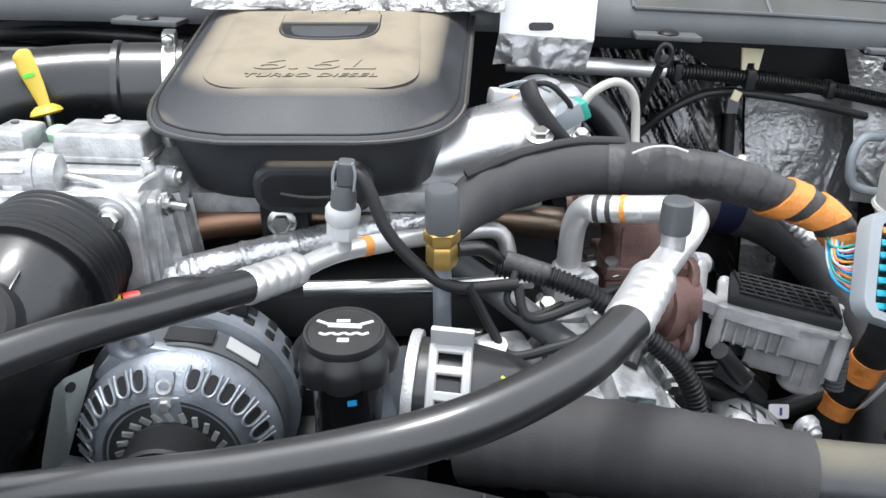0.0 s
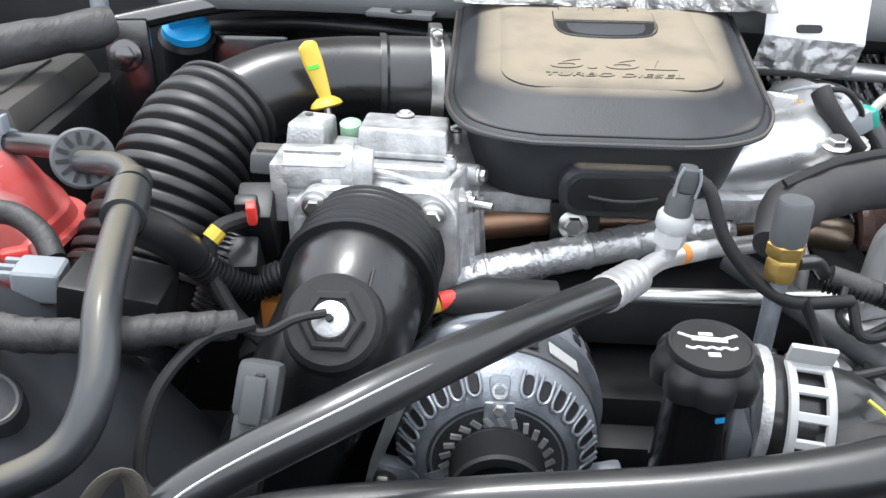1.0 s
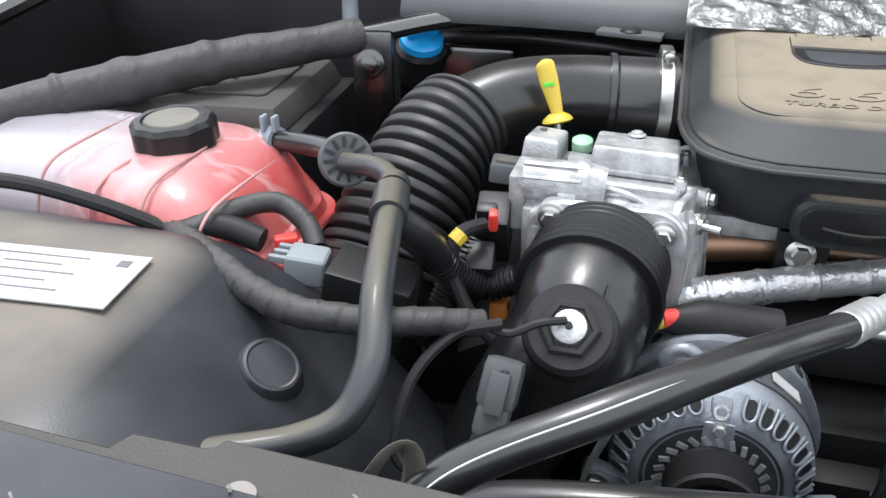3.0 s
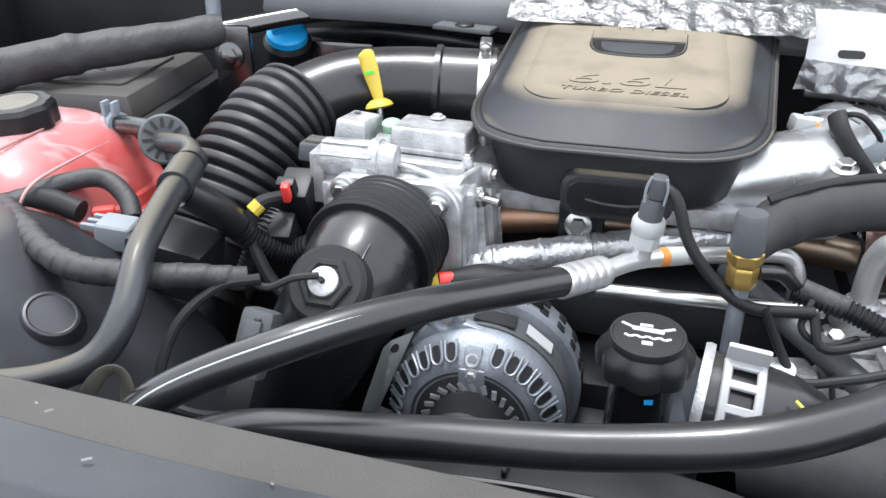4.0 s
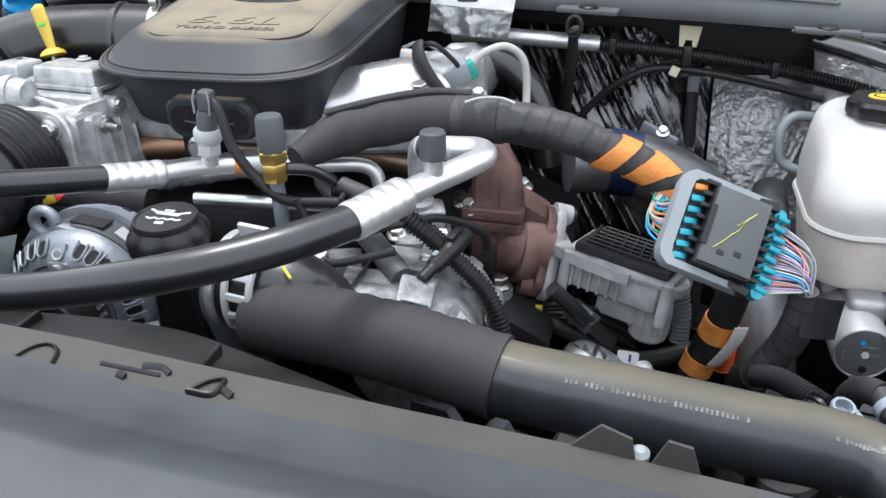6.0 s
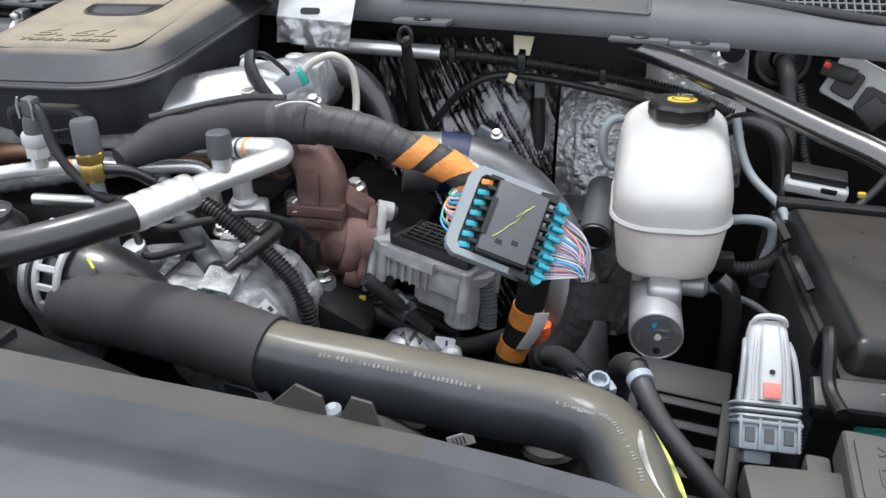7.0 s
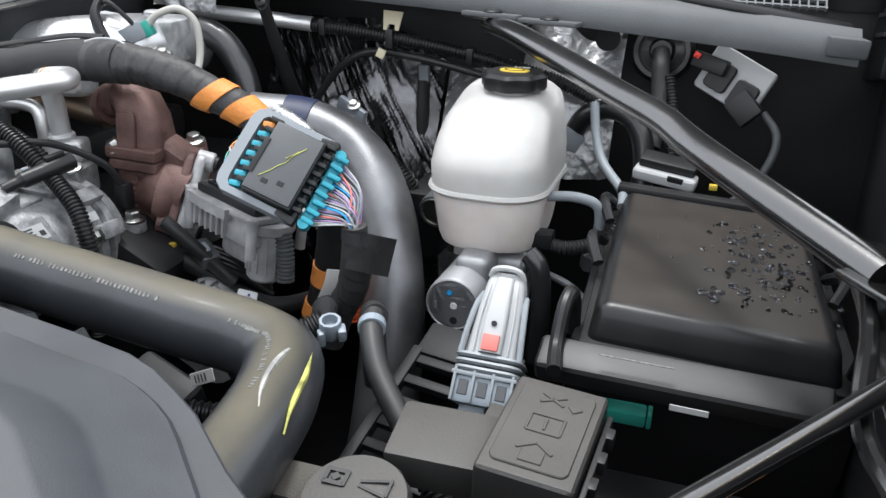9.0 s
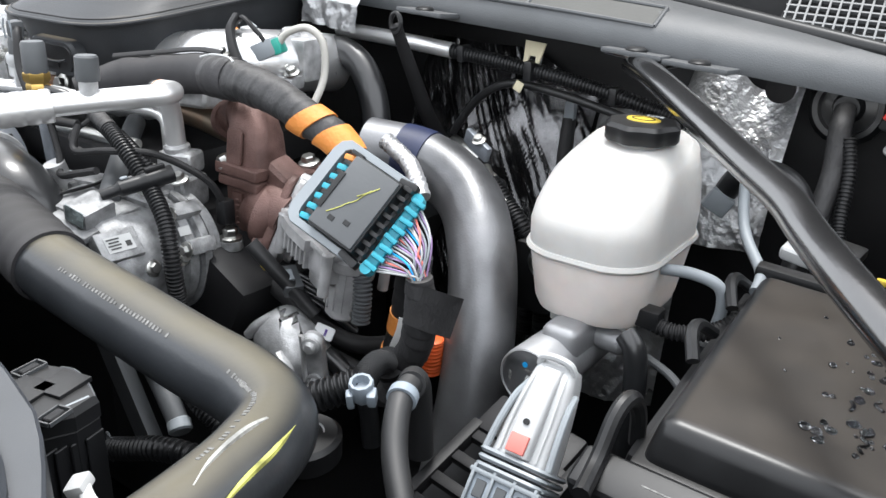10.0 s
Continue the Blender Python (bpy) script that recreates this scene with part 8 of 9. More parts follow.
def cowl_conduits():
    t = thing("cable_conduit", "ribbed black conduit strapped along the firewall", "conduit", (0.4, 1.05, 1.38))
    part("foil_section", tube([(0.08, 0.985, 1.398), (0.16, 0.985, 1.396), (0.275, 0.993, 1.388)], 0.0105, 20, 16), ALUT, t, "shiny metal section")
    part("loom", conduit_tube([(0.270, 0.993, 1.388), (0.32, 1.0, 1.383), (0.38, 1.01, 1.375), (0.45, 1.02, 1.364), (0.53, 1.03, 1.348), (0.62, 1.04, 1.325), (0.68, 1.04, 1.30)], 0.0088), BLACK, t)
    part("strap", box((0.010, 0.022, 0.022), pose(0.292, 0.996, 1.386), 0.003), BLACK, t)
    part("strap", box((0.012, 0.024, 0.026), pose(0.388, 1.010, 1.373), 0.003), BLACK, t)
    part("strap", box((0.010, 0.022, 0.022), pose(0.500, 1.026, 1.354), 0.003), BLACK, t)
    u = thing("foam_tag", "cream foam tag tied to the conduit", "tag", (0.372, 1.0, 1.38))
    part("upper_flag", plate([(-0.016, 0.014), (0.013, 0.014), (0.009, -0.012), (0.004, -0.012), (0.003, -0.004), (-0.006, -0.004), (-0.008, -0.013), (-0.013, -0.013)], at((0.390, 1.014, 1.395), (0.1, -1, 0.25), (1, 0.1, -0.08)), 0.003, 0.0006), CREAM, u)
    part("lower_flag", box((0.012, 0.003, 0.013), pose(0.374, 1.004, 1.352, -8, 24, 4), 0.001), CREAM, u)
    v = thing("vacuum_line", "thin black line along the firewall", "pipe", (0.4, 1.04, 1.34))
    part("line", tube([(0.245, 1.045, 1.262), (0.262, 1.04, 1.285), (0.30, 1.03, 1.325), (0.35, 1.025, 1.350), (0.42, 1.03, 1.345), (0.50, 1.04, 1.328), (0.57, 1.05, 1.31)], 0.0055, 40, 12), BELLOWS, v)
    w = thing("hanging_strap", "black tape-wrapped strap hanging from the cowl", "strap", (0.24, 0.93, 1.4))
    part("strap", tube([(0.249, 0.905, 1.425), (0.246, 0.925, 1.395), (0.24, 0.96, 1.345), (0.233, 1.0, 1.29), (0.227, 1.05, 1.235)], lambda s, u: 0.0075 + 0.005 * u, 30, 14, flat=0.6), MATTE, w)
    bm = bmesh.new()
    sweep(bm, [Vector((0.249 + 0.008 * math.cos(a), 0.905, 1.428 + 0.012 * math.sin(a))) for a in (2 * math.pi * k / 20 for k in range(21))], 0.0030, 8, False)
    part("loop", bm, BLACK, w)
    w = thing("hanging_strap", "black tape-wrapped strap with pale tip on the firewall", "strap", (0.405, 1.09, 1.2))
    part("strap", tube([(0.405, 1.095, 1.30), (0.407, 1.085, 1.24), (0.412, 1.08, 1.17), (0.42, 1.07, 1.05)], lambda s, u: 0.010 + 0.004 * u, 24, 14, flat=0.7), MATTE, w)
    part("tip", box((0.016, 0.01, 0.026), pose(0.405, 1.096, 1.31), 0.003), GREYCONN, w, "pale plastic tip")
    x = thing("cowl_cable", "black cable along the cowl's underside", "cable", (-0.4, 1.03, 1.42))
    part("cable", tube([(-0.60, 1.06, 1.41), (-0.48, 1.03, 1.425), (-0.38, 1.0, 1.428), (-0.30, 0.985, 1.425), (-0.22, 0.98, 1.42)], 0.0085, 40, 12), BLACK, x)


cowl_conduits()


def heater_pipes():
    t = thing("heater_pipe", "pair of metal heater pipes with black ribbed hoses", "pipe", (0.4, 0.92, 1.2))
    for k, off in enumerate((0.0, 0.030)):
        o = Vector((off, -0.01 * k, -0.020 * k))
        part("pipe", tube([Vector(q) + o for q in ((0.30, 0.97, 1.275), (0.335, 0.95, 1.272), (0.365, 0.94, 1.262), (0.392, 0.92, 1.245))], 0.0075, 20, 12), STEEL, t, "bright metal pipe end")
        part("collar", lathe([(0.010, 0), (0.012, 0.003), (0.012, 0.010), (0.010, 0.013)], at(Vector((0.362, 0.941, 1.262)) + o, (0.6, -0.4, -0.4)), 18), BLACK, t)
        part("ribbed_hose", conduit_tube([Vector(q) + o for q in ((0.390, 0.922, 1.246), (0.420, 0.915, 1.222), (0.440, 0.92, 1.185), (0.448, 0.93, 1.13), (0.45, 0.93, 1.05))], 0.0115), BLACK, t)
    part("bracket", box((0.05, 0.008, 0.02), pose(0.36, 0.935, 1.285, 0, 20, -20), 0.002), ALUG, t)
    hexbolt(t, at((0.365, 0.930, 1.292), (0, -0.5, 1)), 0.006, 0.008)
    return t


heater_pipes()


def front_support():
    """The corner behind the radiator cover, below the radiator hose."""
    b = thing("relay_box", "black plastic relay box with pale lid edges", "relay box", (0.405, 0.325, 1.18))
    top = [(0.362, 0.302), (0.372, 0.342), (0.398, 0.353), (0.440, 0.342), (0.444, 0.322), (0.432, 0.296)]

    def ring(grow, z):
        cx, cy = 0.405, 0.325
        return [Vector((cx + (x - cx) * grow, cy + (y - cy) * grow, z)) for x, y in top]
    part("body", loft([ring(1.0, 1.13), ring(1.02, 1.218), ring(0.97, 1.222)]), BLACK, b, angle=20)
    lid = part("lid", loft([ring(1.05, 1.220), ring(1.05, 1.231), ring(0.98, 1.2365), ring(0.3, 1.2375)]), BLACK, b, angle=20)
    # thin paler tubes along two sides of the lid
    part("lid_edge", tube([(0.437, 0.319, 1.2355), (0.4375, 0.338, 1.2355)], 0.0016, 6, 8), GREYCONN, lid, "pale lid edge")
    part("lid_edge", tube([(0.440, 0.341, 1.2355), (0.420, 0.348, 1.236), (0.398, 0.352, 1.236), (0.386, 0.348, 1.236)], 0.0011, 16, 6), DGREY, lid)
    part("lid_panel", box((0.030, 0.026, 0.003), pose(0.400, 0.315, 1.2385, 0, 0, 14), 0.001), BLACK, lid)
    part("lid_panel", box((0.026, 0.030, 0.004), pose(0.412, 0.334, 1.2380, 0, 0, 14), 0.001), BLACK, lid)
    for x, y, w, d, turn in ((0.374, 0.331, 0.011, 0.022, 10), (0.444, 0.309, 0.012, 0.020, 16)):
        f = pose(x, y, 1.238, 0, 0, turn)
        latch = part("latch", box((w * 0.6, d * 0.7, 0.003), f, 0.0008, 1), MATTE, b)
        for px, py, sx, sy in ((w / 2, 0, 0.0014, d), (-w / 2, 0, 0.0014, d), (0, d / 2, w, 0.0014), (0, -d / 2, w, 0.0014)):
            part("latch_frame", box((sx * 0.8, sy, 0.003), f @ pose(px, py, 0), 0, bm=bmesh.new()), COWL, latch)
    for k in range(4):
        part("side_rib", box((0.002, 0.016, 0.07), pose(0.4405 + 0.001 * k, 0.302 + 0.011 * k, 1.175, 0, 0, 14), 0.0006, 1), BLACK, b)
    # slanted strut deep below, a cast lever beside it and the ribbed loom
    s = thing("engine_mount", "dark slanted strut beside a grey cast lever", "bracket", (0.24, 0.5, 1.02))
    part("strut", loft([[Vector(q) for q in r] for r in (((0.115, 0.515, 1.150), (0.180, 0.500, 1.150), (0.184, 0.515, 1.146), (0.119, 0.530, 1.146)), ((0.208, 0.508, 1.007), (0.262, 0.495, 1.020), (0.264, 0.510, 1.014), (0.210, 0.523, 1.002)))]), DGREY, s)
    part("lever", tube([(0.225, 0.520, 1.125), (0.244, 0.522, 1.090), (0.268, 0.516, 1.070), (0.284, 0.512, 1.056)], lambda q, u: 0.013 - 0.002 * u, 24, 20), DGREY, s)
    part("lever_end", lathe([(0.011, -0.006), (0.0125, -0.004), (0.0125, 0.006), (0.010, 0.008)], at((0.284, 0.512, 1.056), (0.6, -0.3, -0.5)), 24), GREYCONN, s, "pale plastic end")
    part("casting", box((0.085, 0.030, 0.040), pose(0.315, 0.550, 1.065, 20, 14, -12), 0.010, 3), MATTE, s)
    part("loom", conduit_tube([(0.345, 0.402, 1.116), (0.375, 0.400, 1.130), (0.415, 0.402, 1.147), (0.45, 0.41, 1.15), (0.50, 0.43, 1.14)], 0.0095, 0.006), BLACK, s)
    for dz in (-0.006, 0.004):
        part("frayed_wire", tube([(0.352, 0.400, 1.118 + dz), (0.340, 0.402, 1.126 + dz), (0.334, 0.404, 1.118 + dz), (0.340, 0.404, 1.105 + dz)], 0.0012, 14, 6), DGREY, s)
    tag = part("tag", box((0.028, 0.0012, 0.013), pose(0.397, 0.500, 1.120, -20, -24, 4), 0.0004, 1), PAPER, s, "white printed paper tag")
    for k in range(4):
        part("tag_print", box((0.0012, 0.0006, 0.008), pose(0.397, 0.500, 1.120, -20, -24, 4) @ pose(-0.008 + 0.004 * k, -0.001, 0), 0, bm=bmesh.new()), INK, tag)
    # white tie on the radiator hose
    w = thing("cable_tie", "white plastic tie round the radiator hose", "cable tie", (0.55, 0.27, 1.24))
    part("head", box((0.012, 0.014, 0.008), pose(0.536, 0.272, 1.249, 8, -20, 30), 0.002), PRINT, w)
    part("band", tube([(0.538, 0.273, 1.250), (0.548, 0.270, 1.2475), (0.560, 0.268, 1.2475)], 0.0038, 14, 8, flat=0.4, up=(0, 1, 0.2)), PRINT, w)
    return w


front_support()


def rear_fittings():
    t = thing("fuel_fitting", "pale cast fitting block with plugs behind the engine cover", "fitting", (0.1, 0.85, 1.38))
    part("block_foot", box((0.070, 0.030, 0.016), pose(0.118, 0.822, 1.352, 0, 4, 10), 0.004), ALU, t)
    for p in ((0.088, 0.812, 1.362), (0.148, 0.822, 1.362)):
        hexbolt(t, at(p, (0, -0.4, 1)), 0.007, 0.009)
    part("wire", tube([(0.085, 0.795, 1.425), (0.105, 0.785, 1.430), (0.125, 0.79, 1.412), (0.132, 0.795, 1.400)], 0.003, 20, 8), MATTE, t)
    part("wire", tube([(0.060, 0.815, 1.418), (0.085, 0.80, 1.428), (0.11, 0.80, 1.418)], 0.0018, 20, 8), GREYCONN, t)
    part("elbow", tube([(-0.05, 0.765, 1.352), (0.0, 0.762, 1.362), (0.05, 0.775, 1.370), (0.09, 0.810, 1.372), (0.11, 0.87, 1.368), (0.115, 0.93, 1.36)], lambda s, u: 0.043 - 0.004 * u, 40, 36), material("polished_aluminium", (0.60, 0.605, 0.61), 0.30, 0.8, vary=0.10, bump=0.2, grain=200), t, "polished aluminium intake elbow")
    part("elbow_foot", box((0.10, 0.05, 0.03), pose(0.045, 0.735, 1.335, -10, 0, 12), 0.010, 3), ALU, t)
    part("block", box((0.05, 0.05, 0.055), pose(0.125, 0.862, 1.375, 0, 0, 5), 0.006), ALU, t)
    part("cap_screw", lathe([(0.012, 0), (0.012, 0.01), (0.009, 0.012)], at((0.115, 0.855, 1.402)), 20), ALU, t)
    part("white_clip", box((0.045, 0.02, 0.018), pose(0.072, 0.835, 1.400, 0, 10, 15), 0.004), WHITEP, t, "white plastic clip")
    part("plug", box((0.035, 0.022, 0.022), pose(0.125, 0.80, 1.392, 0, -25, 20), 0.004), GREYCONN, t, "grey plug")
    part("green_collar", box((0.012, 0.020, 0.020), pose(0.142, 0.806, 1.398, 0, -25, 20), 0.003), GREEN, t, "green collar")
    part("orange_wire", tube([(0.07, 0.80, 1.412), (0.085, 0.80, 1.405), (0.10, 0.80, 1.398)], 0.003, 10, 8), ORANGE, t)
    part("grey_hose", tube([(0.142, 0.805, 1.400), (0.155, 0.81, 1.415), (0.18, 0.82, 1.422), (0.20, 0.825, 1.405), (0.205, 0.82, 1.365), (0.203, 0.80, 1.33)], 0.0046, 36, 12), material("pale_beige_line", (0.40, 0.39, 0.36), 0.45, vary=0.08), t, "pale beige fuel line")
    part("black_pipe", tube([(0.10, 0.93, 1.375), (0.14, 0.925, 1.380), (0.18, 0.92, 1.362), (0.21, 0.91, 1.32), (0.225, 0.90, 1.25)], 0.019, 30, 18), RUBBER, t, "black rubber hose")
    part("black_lever", tube([(0.085, 0.79, 1.428), (0.09, 0.775, 1.415), (0.105, 0.765, 1.395), (0.12, 0.76, 1.378)], 0.010, 14, 12, flat=0.6), MATTE, t)
    part("bracket", box((0.05, 0.02, 0.012), pose(0.095, 0.745, 1.366, 0, 0, 20), 0.003), STEEL, t)
    hexbolt(t, at((0.095, 0.752, 1.386), (0, -0.2, 1)), 0.009, 0.010)
    return t


rear_fittings()

# ---- passenger side ----


def coolant_tank():
    t = thing("coolant_tank", "translucent plastic coolant tank half full of red coolant", "coolant tank", (-0.77, 0.6, 1.2))

    def ring(w, d, cx, cy, z, r):
        return [Vector((cx + px, cy + py - 0.12 * px, z)) for px, py in rounded(w, d, r, 8)]
    rings = [ring(0.30, 0.19, -0.77, 0.615, 1.15, 0.04), ring(0.33, 0.21, -0.77, 0.615, 1.17, 0.045), ring(0.338, 0.218, -0.77, 0.615, 1.29, 0.045), ring(0.342, 0.222, -0.77, 0.615, 1.320, 0.045)]
    part("lower_shell", loft(rings), COOLANT, t)
    part("weld_seam", loft([ring(0.356, 0.236, -0.77, 0.615, 1.318, 0.05), ring(0.360, 0.240, -0.77, 0.615, 1.321, 0.05), ring(0.356, 0.236, -0.77, 0.615, 1.325, 0.05)]), COOLANT, t)

    def crown(w, d, cx, z, r):
        return [p + Vector((0, 0, -0.030 * max(0, p.x + 0.70) / 0.1 * (1 if z > 1.35 else 0.3) + 0.006 * math.sin(p.x * 45))) for p in ring(w, d, cx, 0.615, z, r)]
    rings = [ring(0.342, 0.222, -0.77, 0.615, 1.323, 0.045), crown(0.338, 0.216, -0.772, 1.350, 0.050), crown(0.332, 0.208, -0.774, 1.370, 0.052), crown(0.320, 0.196, -0.777, 1.386, 0.054), crown(0.302, 0.178, -0.781, 1.398, 0.054), crown(0.27, 0.150, -0.786, 1.406, 0.05), crown(0.20, 0.10, -0.79, 1.411, 0.04)]
    part("upper_shell", loft(rings), COOLANT, t)
    # baffles that show through the plastic
    pale = material("pale_pink_plastic", (0.50, 0.26, 0.25), 0.3, vary=0.1)
    for k in range(4):
        x = -0.635 - 0.055 * k
        drop = 0.030 * max(0, x + 0.70) / 0.1
        lift = 0.006 * math.sin(x * 45) - drop
        part("baffle_line", tube([(x - 0.012, 0.508 - 0.12 * (x + 0.77), 1.345 + 0.3 * lift), (x - 0.008, 0.509 - 0.12 * (x + 0.77), 1.368 + lift), (x - 0.004, 0.515 - 0.12 * (x + 0.77), 1.391 + lift), (x, 0.529 - 0.12 * (x + 0.77), 1.4055 + lift), (x + 0.003, 0.56 - 0.12 * (x + 0.77), 1.4105 + lift), (x + 0.006, 0.64 - 0.12 * (x + 0.77), 1.4110 + lift)], lambda s, u: 0.0013 * (0.35 + math.sin(math.pi * min(1, u + 0.05))), 40, 8), pale, t)
    
    m = at((-0.722, 0.610, 1.404), (-0.02, -0.05, 1)) @ Matrix.Diagonal((0.96, 0.96, 0.80, 1))
    part("neck", lathe([(0.036, -0.03), (0.036, 0.006)], m, 30), COOLANT, t)
    cap = part("cap", lathe([(0.038, 0.002), (0.041, 0.005), (0.041, 0.030), (0.037, 0.036), (0.030, 0.037), (0.028, 0.035), (0.002, 0.035)], m, 72, wave=lambda a, i: 1 + 0.035 * math.cos(9 * a) * (i < 4)), BLACK, t, "black fluted pressure cap")
    part("cap_disc", lathe([(0.027, 0.0352), (0.026, 0.0372), (0.002, 0.0375)], m, 36), material("dusty_pale_cap", (0.13, 0.12, 0.10), 0.6, vary=0.25), cap, "dusty pale printed disc")
    part("outlet", tube([(-0.66, 0.672, 1.392), (-0.70, 0.655, 1.388)], 0.010, 6, 14), COOLANT, t)
    return t


coolant_tank()


def battery():
    t = thing("battery_box", "black battery box with dusty lid", "battery", (-0.83, 0.84, 1.25))
    m = pose(-0.825, 0.845, 1.385, 0, 0, 5)
    part("lid", box((0.27, 0.23, 0.03), m, 0.008, taper=0.92), DUSTY, t)
    part("lid_panel", plate(rounded(0.20, 0.14, 0.01), m @ pose(0, 0, 0.0145), 0.004, 0.001), DUSTY, t)
    part("base", box((0.30, 0.26, 0.26), m @ pose(0, 0, -0.145), 0.008), BLACK, t)
    bm = box((0.035, 0.004, 0.001), m @ pose(0.03, 0.02, 0.0192, 0, 0, 30), 0)
    box((0.035, 0.004, 0.001), m @ pose(0.03, -0.01, 0.0192, 0, 0, -30), 0, bm=bm)
    part("moulded_symbol", bm, LIDBOX, t)
    return t


battery()


def washer_filler():
    t = thing("washer_filler", "blue washer fluid cap on a black neck", "cap", (-0.6, 1.0, 1.42))
    m = at((-0.60, 1.0, 1.415), (0.25, -0.45, 1))
    part("cap", lathe([(0.026, 0), (0.029, 0.003), (0.028, 0.012), (0.022, 0.016), (0.002, 0.016)], m, 40), BLUE, t)
    part("grip", box((0.044, 0.008, 0.012), m @ pose(0, 0, 0.018, 0, 0, 40), 0.003), BLUE, t)
    part("neck", lathe([(0.03, -0.05), (0.03, -0.008), (0.034, -0.004), (0.030, 0.002)], m, 36), BLACK, t)
    part("bracket", box((0.16, 0.06, 0.10), pose(-0.56, 1.05, 1.36), 0.006), BLACKPAINT, t)
    return t


washer_filler()


def air_filter_box():
    t = thing("air_filter_box", "dusty black air filter housing with white label", "air box", (-0.7, 0.38, 1.2))
    # smooth shell: dome falling away towards the engine
    bm = bmesh.new()
    nx, ny = 40, 26
    grid = []
    for j in range(ny + 1):
        row = []
        for i in range(nx + 1):
            u, v = i / nx, j / ny
            x = -1.12 + 0.72 * u
            y = 0.17 + 0.36 * v
            fall = max(0.0, (x + 0.64) / 0.20)
            z = 1.396 - 0.14 * fall ** 2 - 0.030 * max(0, (0.30 - y) / 0.13) ** 2 - 0.05 * max(0, (y - 0.43) / 0.10) ** 2 + 0.02 * max(0, (-0.6 - x))
            row.append(bm.verts.new((x, y, z)))
        grid.append(row)
    for j in range(ny):
        for i in range(nx):
            bm.faces.new((grid[j][i], grid[j][i + 1], grid[j + 1][i + 1], grid[j + 1][i]))
    border = [e for e in bm.edges if e.is_boundary]
    low = bmesh.ops.extrude_edge_only(bm, edges=border)["geom"]
    for v in low:
        if isinstance(v, bmesh.types.BMVert):
            v.co.z = 1.0
    part("shell", bm, AIRBOX, t, angle=50)
    part("bump", lathe([(0.030, -0.014), (0.0245, -0.006), (0.0225, 0.001), (0.0205, 0.0035), (0.0185, 0.004), (0.0170, 0.0028), (0.002, 0.0028)], at((-0.516, 0.379, 1.348), (0.65, -0.2, 1)), 36), AIRBOX, t)
    m = at((-0.682, 0.372, 1.4005), (0.03, -0.0, 1), (1, 0.12, 0))
    lab = part("label", box((0.13, 0.070, 0.0012), m, 0), PAPER, t, "white printed label")
    bm = bmesh.new()
    for k in range(5):
        box((0.075 - 0.03 * (k % 2), 0.0016, 0.0004), m @ pose(-0.015, 0.024 - 0.011 * k, 0.0008), 0, bm=bm)
    box((0.009, 0.009, 0.0004), m @ pose(0.05, 0.022, 0.0008), 0, bm=bm)
    part("label_print", bm, material("grey_label_ink", (0.12, 0.125, 0.13), 0.6), lab, "illegible grey print")
    return t


air_filter_box()


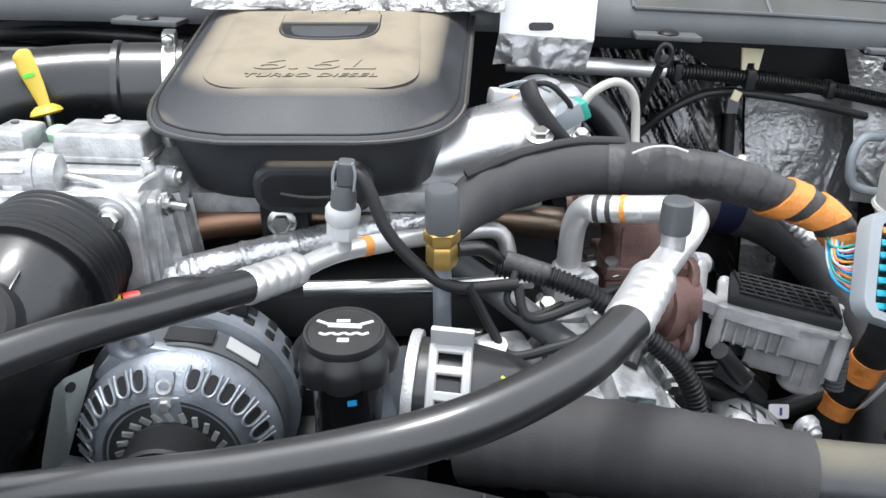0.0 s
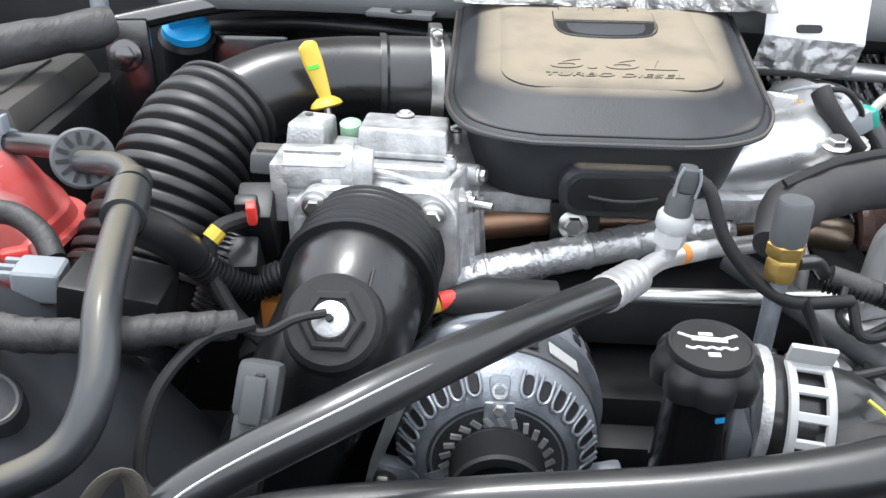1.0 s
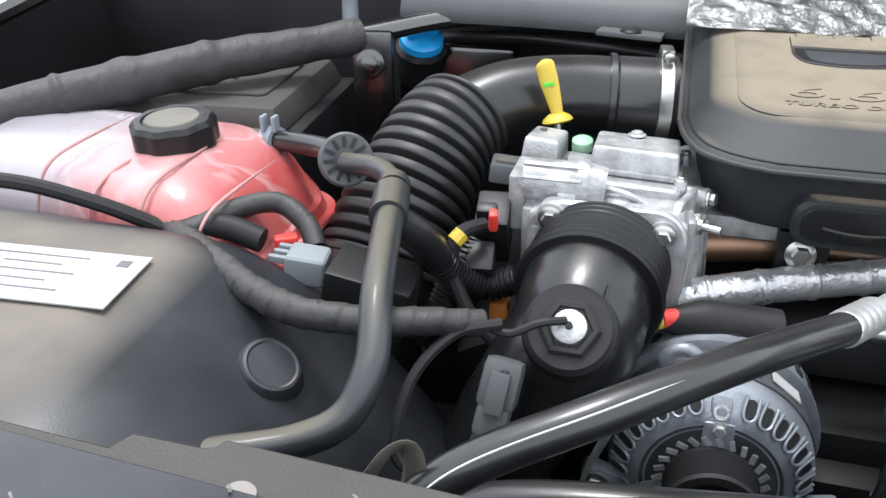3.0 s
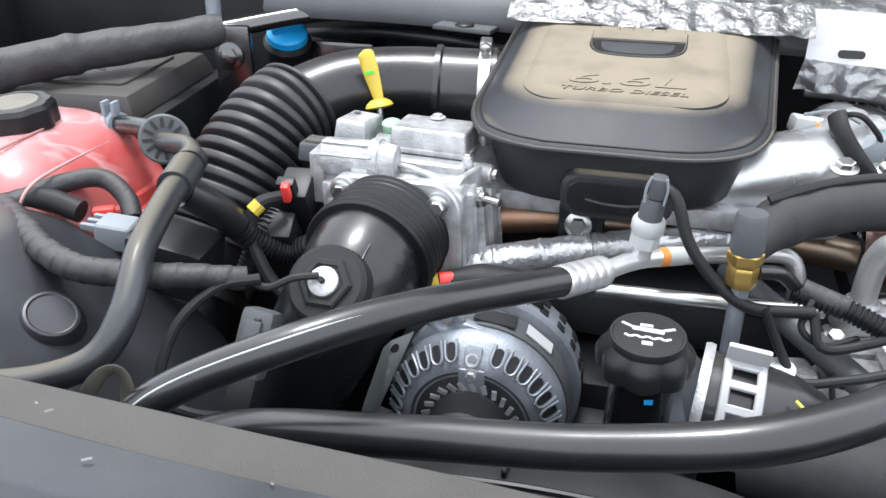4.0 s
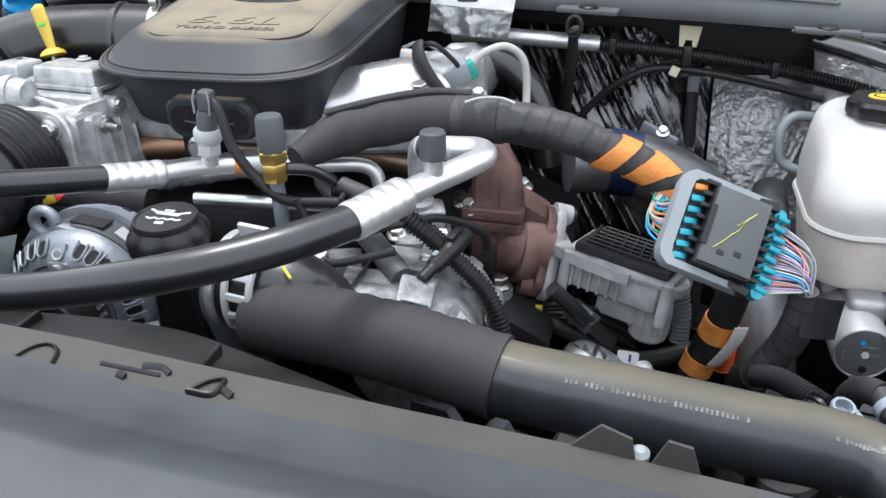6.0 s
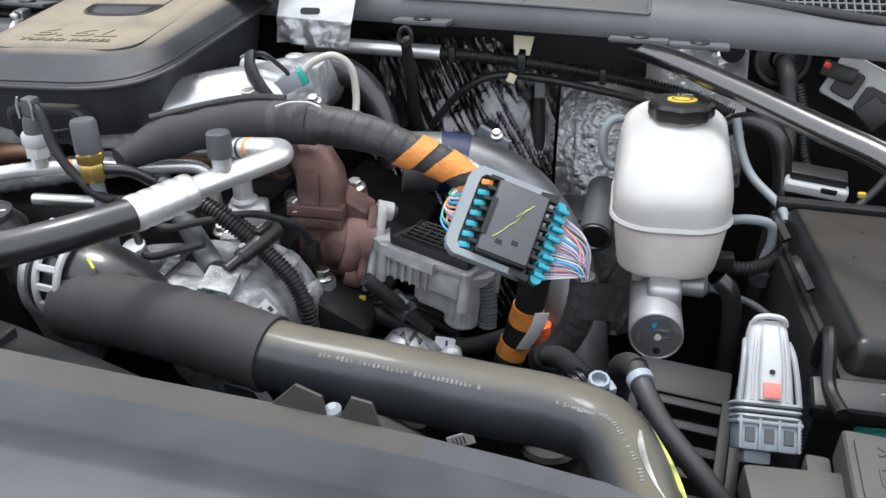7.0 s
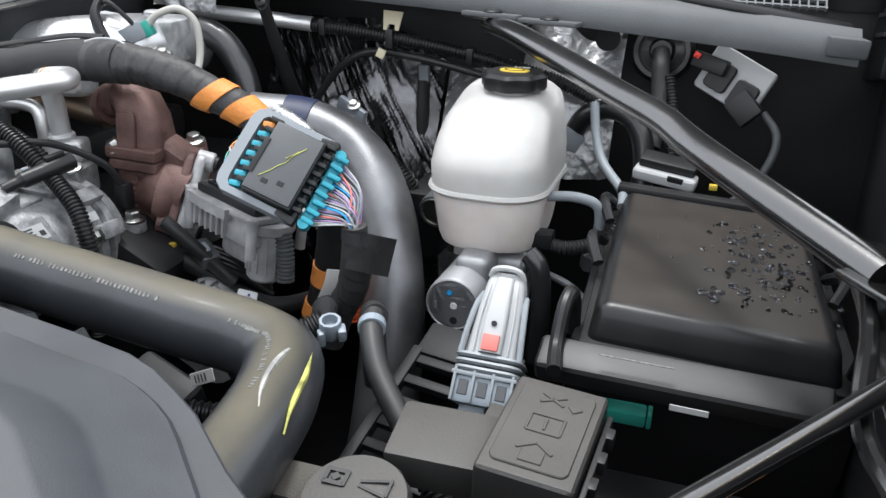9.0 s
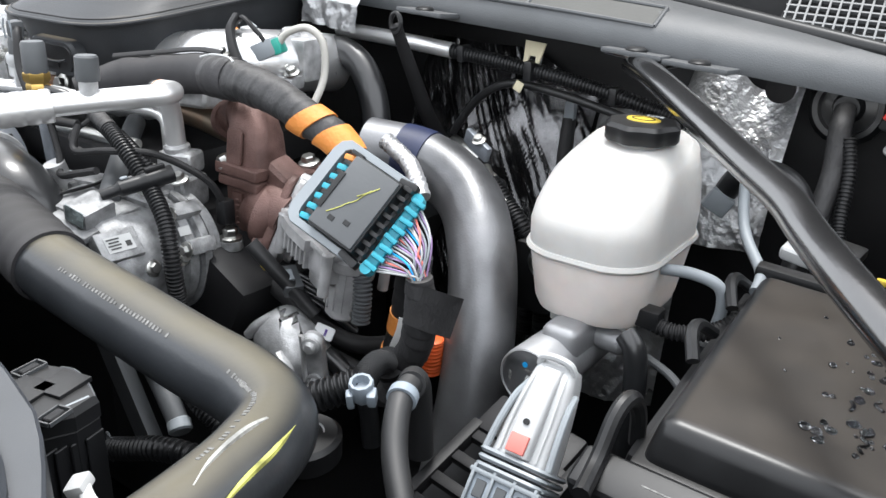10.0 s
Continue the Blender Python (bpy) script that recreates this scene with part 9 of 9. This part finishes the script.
def left_harness():
    t = thing("wiring_harness", "taped black wiring harness lying over the air box", "wiring harness", (-0.55, 0.44, 1.37))
    run = [(-0.675, 0.515, 1.368), (-0.640, 0.487, 1.372), (-0.595, 0.455, 1.376), (-0.550, 0.425, 1.377), (-0.505, 0.408, 1.376), (-0.455, 0.412, 1.375), (-0.415, 0.430, 1.370), (-0.385, 0.449, 1.362)]
    part("wrap", taped_tube(run, lambda s, u: 0.0128 - 0.0030 * u, 0.017, 0.10, 220, 24, 0.07, 7.0), TAPE, t)
    part("thin_wire", tube([(-0.386, 0.449, 1.362), (-0.365, 0.447, 1.358), (-0.345, 0.453, 1.366), (-0.327, 0.462, 1.366)], 0.0032, 20, 8), MATTE, t)
    part("branch", tube([(-0.655, 0.50, 1.372), (-0.63, 0.545, 1.378), (-0.60, 0.568, 1.378), (-0.57, 0.56, 1.365), (-0.555, 0.545, 1.35)], 0.0095, 30, 14), TAPE, t)
    part("branch", tube([(-0.668, 0.508, 1.372), (-0.63, 0.523, 1.372), (-0.595, 0.525, 1.362)], 0.011, 16, 14), MATTE, t)
    part("cable", tube([(-0.90, 0.44, 1.42), (-0.80, 0.47, 1.418), (-0.73, 0.49, 1.398), (-0.665, 0.508, 1.368)], 0.0068, 30, 10), MATTE, t)
    p = thing("electrical_plug", "pale grey plug on a black sensor block", "connector", (-0.55, 0.505, 1.35))
    part("plug", box((0.034, 0.030, 0.026), pose(-0.548, 0.512, 1.352, 0, 8, 10), 0.005, 3), GREYCONN, p)
    for k in range(3):
        part("rib", box((0.022, 0.005, 0.006), pose(-0.566, 0.502 + 0.01 * k, 1.360, 0, 8, 10), 0.001), GREYCONN, p)
    part("block", box((0.072, 0.056, 0.050), pose(-0.494, 0.515, 1.332, 0, 12, 4), 0.005), BLACK, p, "black sensor block")
    part("red_clip", box((0.02, 0.012, 0.012), pose(-0.578, 0.535, 1.358, 0, 0, 30), 0.003), RED, p, "red clip")
    part("label", box((0.02, 0.0006, 0.01), pose(-0.50, 0.489, 1.345), 0), PAPER, p)
    s = thing("sensor_plug", "grey inline plug with looping cable", "connector", (-0.37, 0.42, 1.33))
    sm = at((-0.366, 0.420, 1.322), (0.10, 0.45, 0.75), (1, 0, -0.1))
    part("body", box((0.028, 0.024, 0.036), sm @ pose(0, 0, 0.010), 0.006), DGREY, s)
    part("shoulder", box((0.024, 0.022, 0.024), sm @ pose(0, 0, -0.016), 0.005), DGREY, s)
    part("socket", box((0.006, 0.004, 0.010), sm @ pose(0.002, -0.0125, 0.016), 0.001, 1), MATTE, s)
    part("latch", box((0.014, 0.006, 0.03), sm @ pose(0, -0.014, 0.004), 0.002), DGREY, s)
    part("tail", box((0.024, 0.02, 0.04), sm @ pose(0, 0, -0.045), 0.006), BLACK, s)
    part("loop", tube([sm @ Vector((0, 0, -0.06)), (-0.40, 0.37, 1.285), (-0.425, 0.37, 1.30), (-0.422, 0.40, 1.34), (-0.40, 0.43, 1.362), (-0.37, 0.446, 1.366)], 0.0042, 40, 8), MATTE, s)
    w = thing("throttle_wiring", "black wires with yellow and red bands at the throttle", "cable", (-0.43, 0.57, 1.34))
    part("wire", tube([(-0.415, 0.585, 1.372), (-0.432, 0.565, 1.37), (-0.437, 0.555, 1.345), (-0.42, 0.545, 1.31), (-0.395, 0.54, 1.285)], 0.0065, 30, 10), MATTE, w)
    part("yellow_band", tube([(-0.430, 0.566, 1.371), (-0.4355, 0.560, 1.365)], 0.0072, 8, 10), YELLOW, w, "yellow band")
    part("loom", conduit_tube([(-0.425, 0.60, 1.345), (-0.435, 0.575, 1.33), (-0.445, 0.56, 1.30)], 0.0135), BLACK, w)
    part("orange_plug", box((0.018, 0.016, 0.03), pose(-0.400, 0.585, 1.285), 0.005), ORANGE, w, "orange plug")
    return t


left_harness()

# clip that holds the thin hose, and the grey bracket beside the alternator
t = thing("hose_clip", "dusty cloth-covered hose clip at the radiator cover", "clip", (-0.385, 0.30, 1.36))
part("strap", sweep(bmesh.new(), spline([Vector(q) for q in ((-0.412, 0.272, 1.338), (-0.410, 0.276, 1.358), (-0.398, 0.284, 1.380), (-0.388, 0.290, 1.384), (-0.384, 0.291, 1.372), (-0.386, 0.288, 1.350))], 40), 0.0075, 12, True, 0.2, (0.4, 0.9, 0)), CLOTH, t)
t = thing("alternator_bracket", "flat grey metal bracket beside the alternator", "bracket", (-0.315, 0.54, 1.2))
bm = bmesh.new()
bm.faces.new([bm.verts.new(q) for q in ((-0.333, 0.462, 1.10), (-0.318, 0.490, 1.10), (-0.297, 0.505, 1.211), (-0.2765, 0.515, 1.270), (-0.266, 0.515, 1.290), (-0.278, 0.490, 1.295), (-0.284, 0.485, 1.290), (-0.304, 0.480, 1.228))])
bmesh.ops.solidify(bm, geom=bm.faces[:], thickness=0.004)
part("leaf", bm, material("grey_zinc_plate", (0.42, 0.46, 0.45), 0.5, 0.3, vary=0.15, bump=0.3), t)
part("hole", lathe([(0.004, -0.004), (0.004, 0.0045)], at((-0.2805, 0.497, 1.283), (0.85, -0.45, 0.1)), 16), MATTE, t)

# upper arm and hinge in the dark corner
t = thing("hood_hinge", "dark hood hinge arm and rod in the rear corner", "hinge", (-0.75, 1.0, 1.45))
part("rod", tube([(-0.67, 0.93, 1.44), (-0.665, 0.93, 1.56)], 0.010, 8, 14), ALUG, t)
part("arm", tube([(-1.12, 0.75, 1.45), (-1.02, 0.95, 1.52), (-0.95, 1.10, 1.58)], 0.016, 14, 10), BLACKPAINT, t)
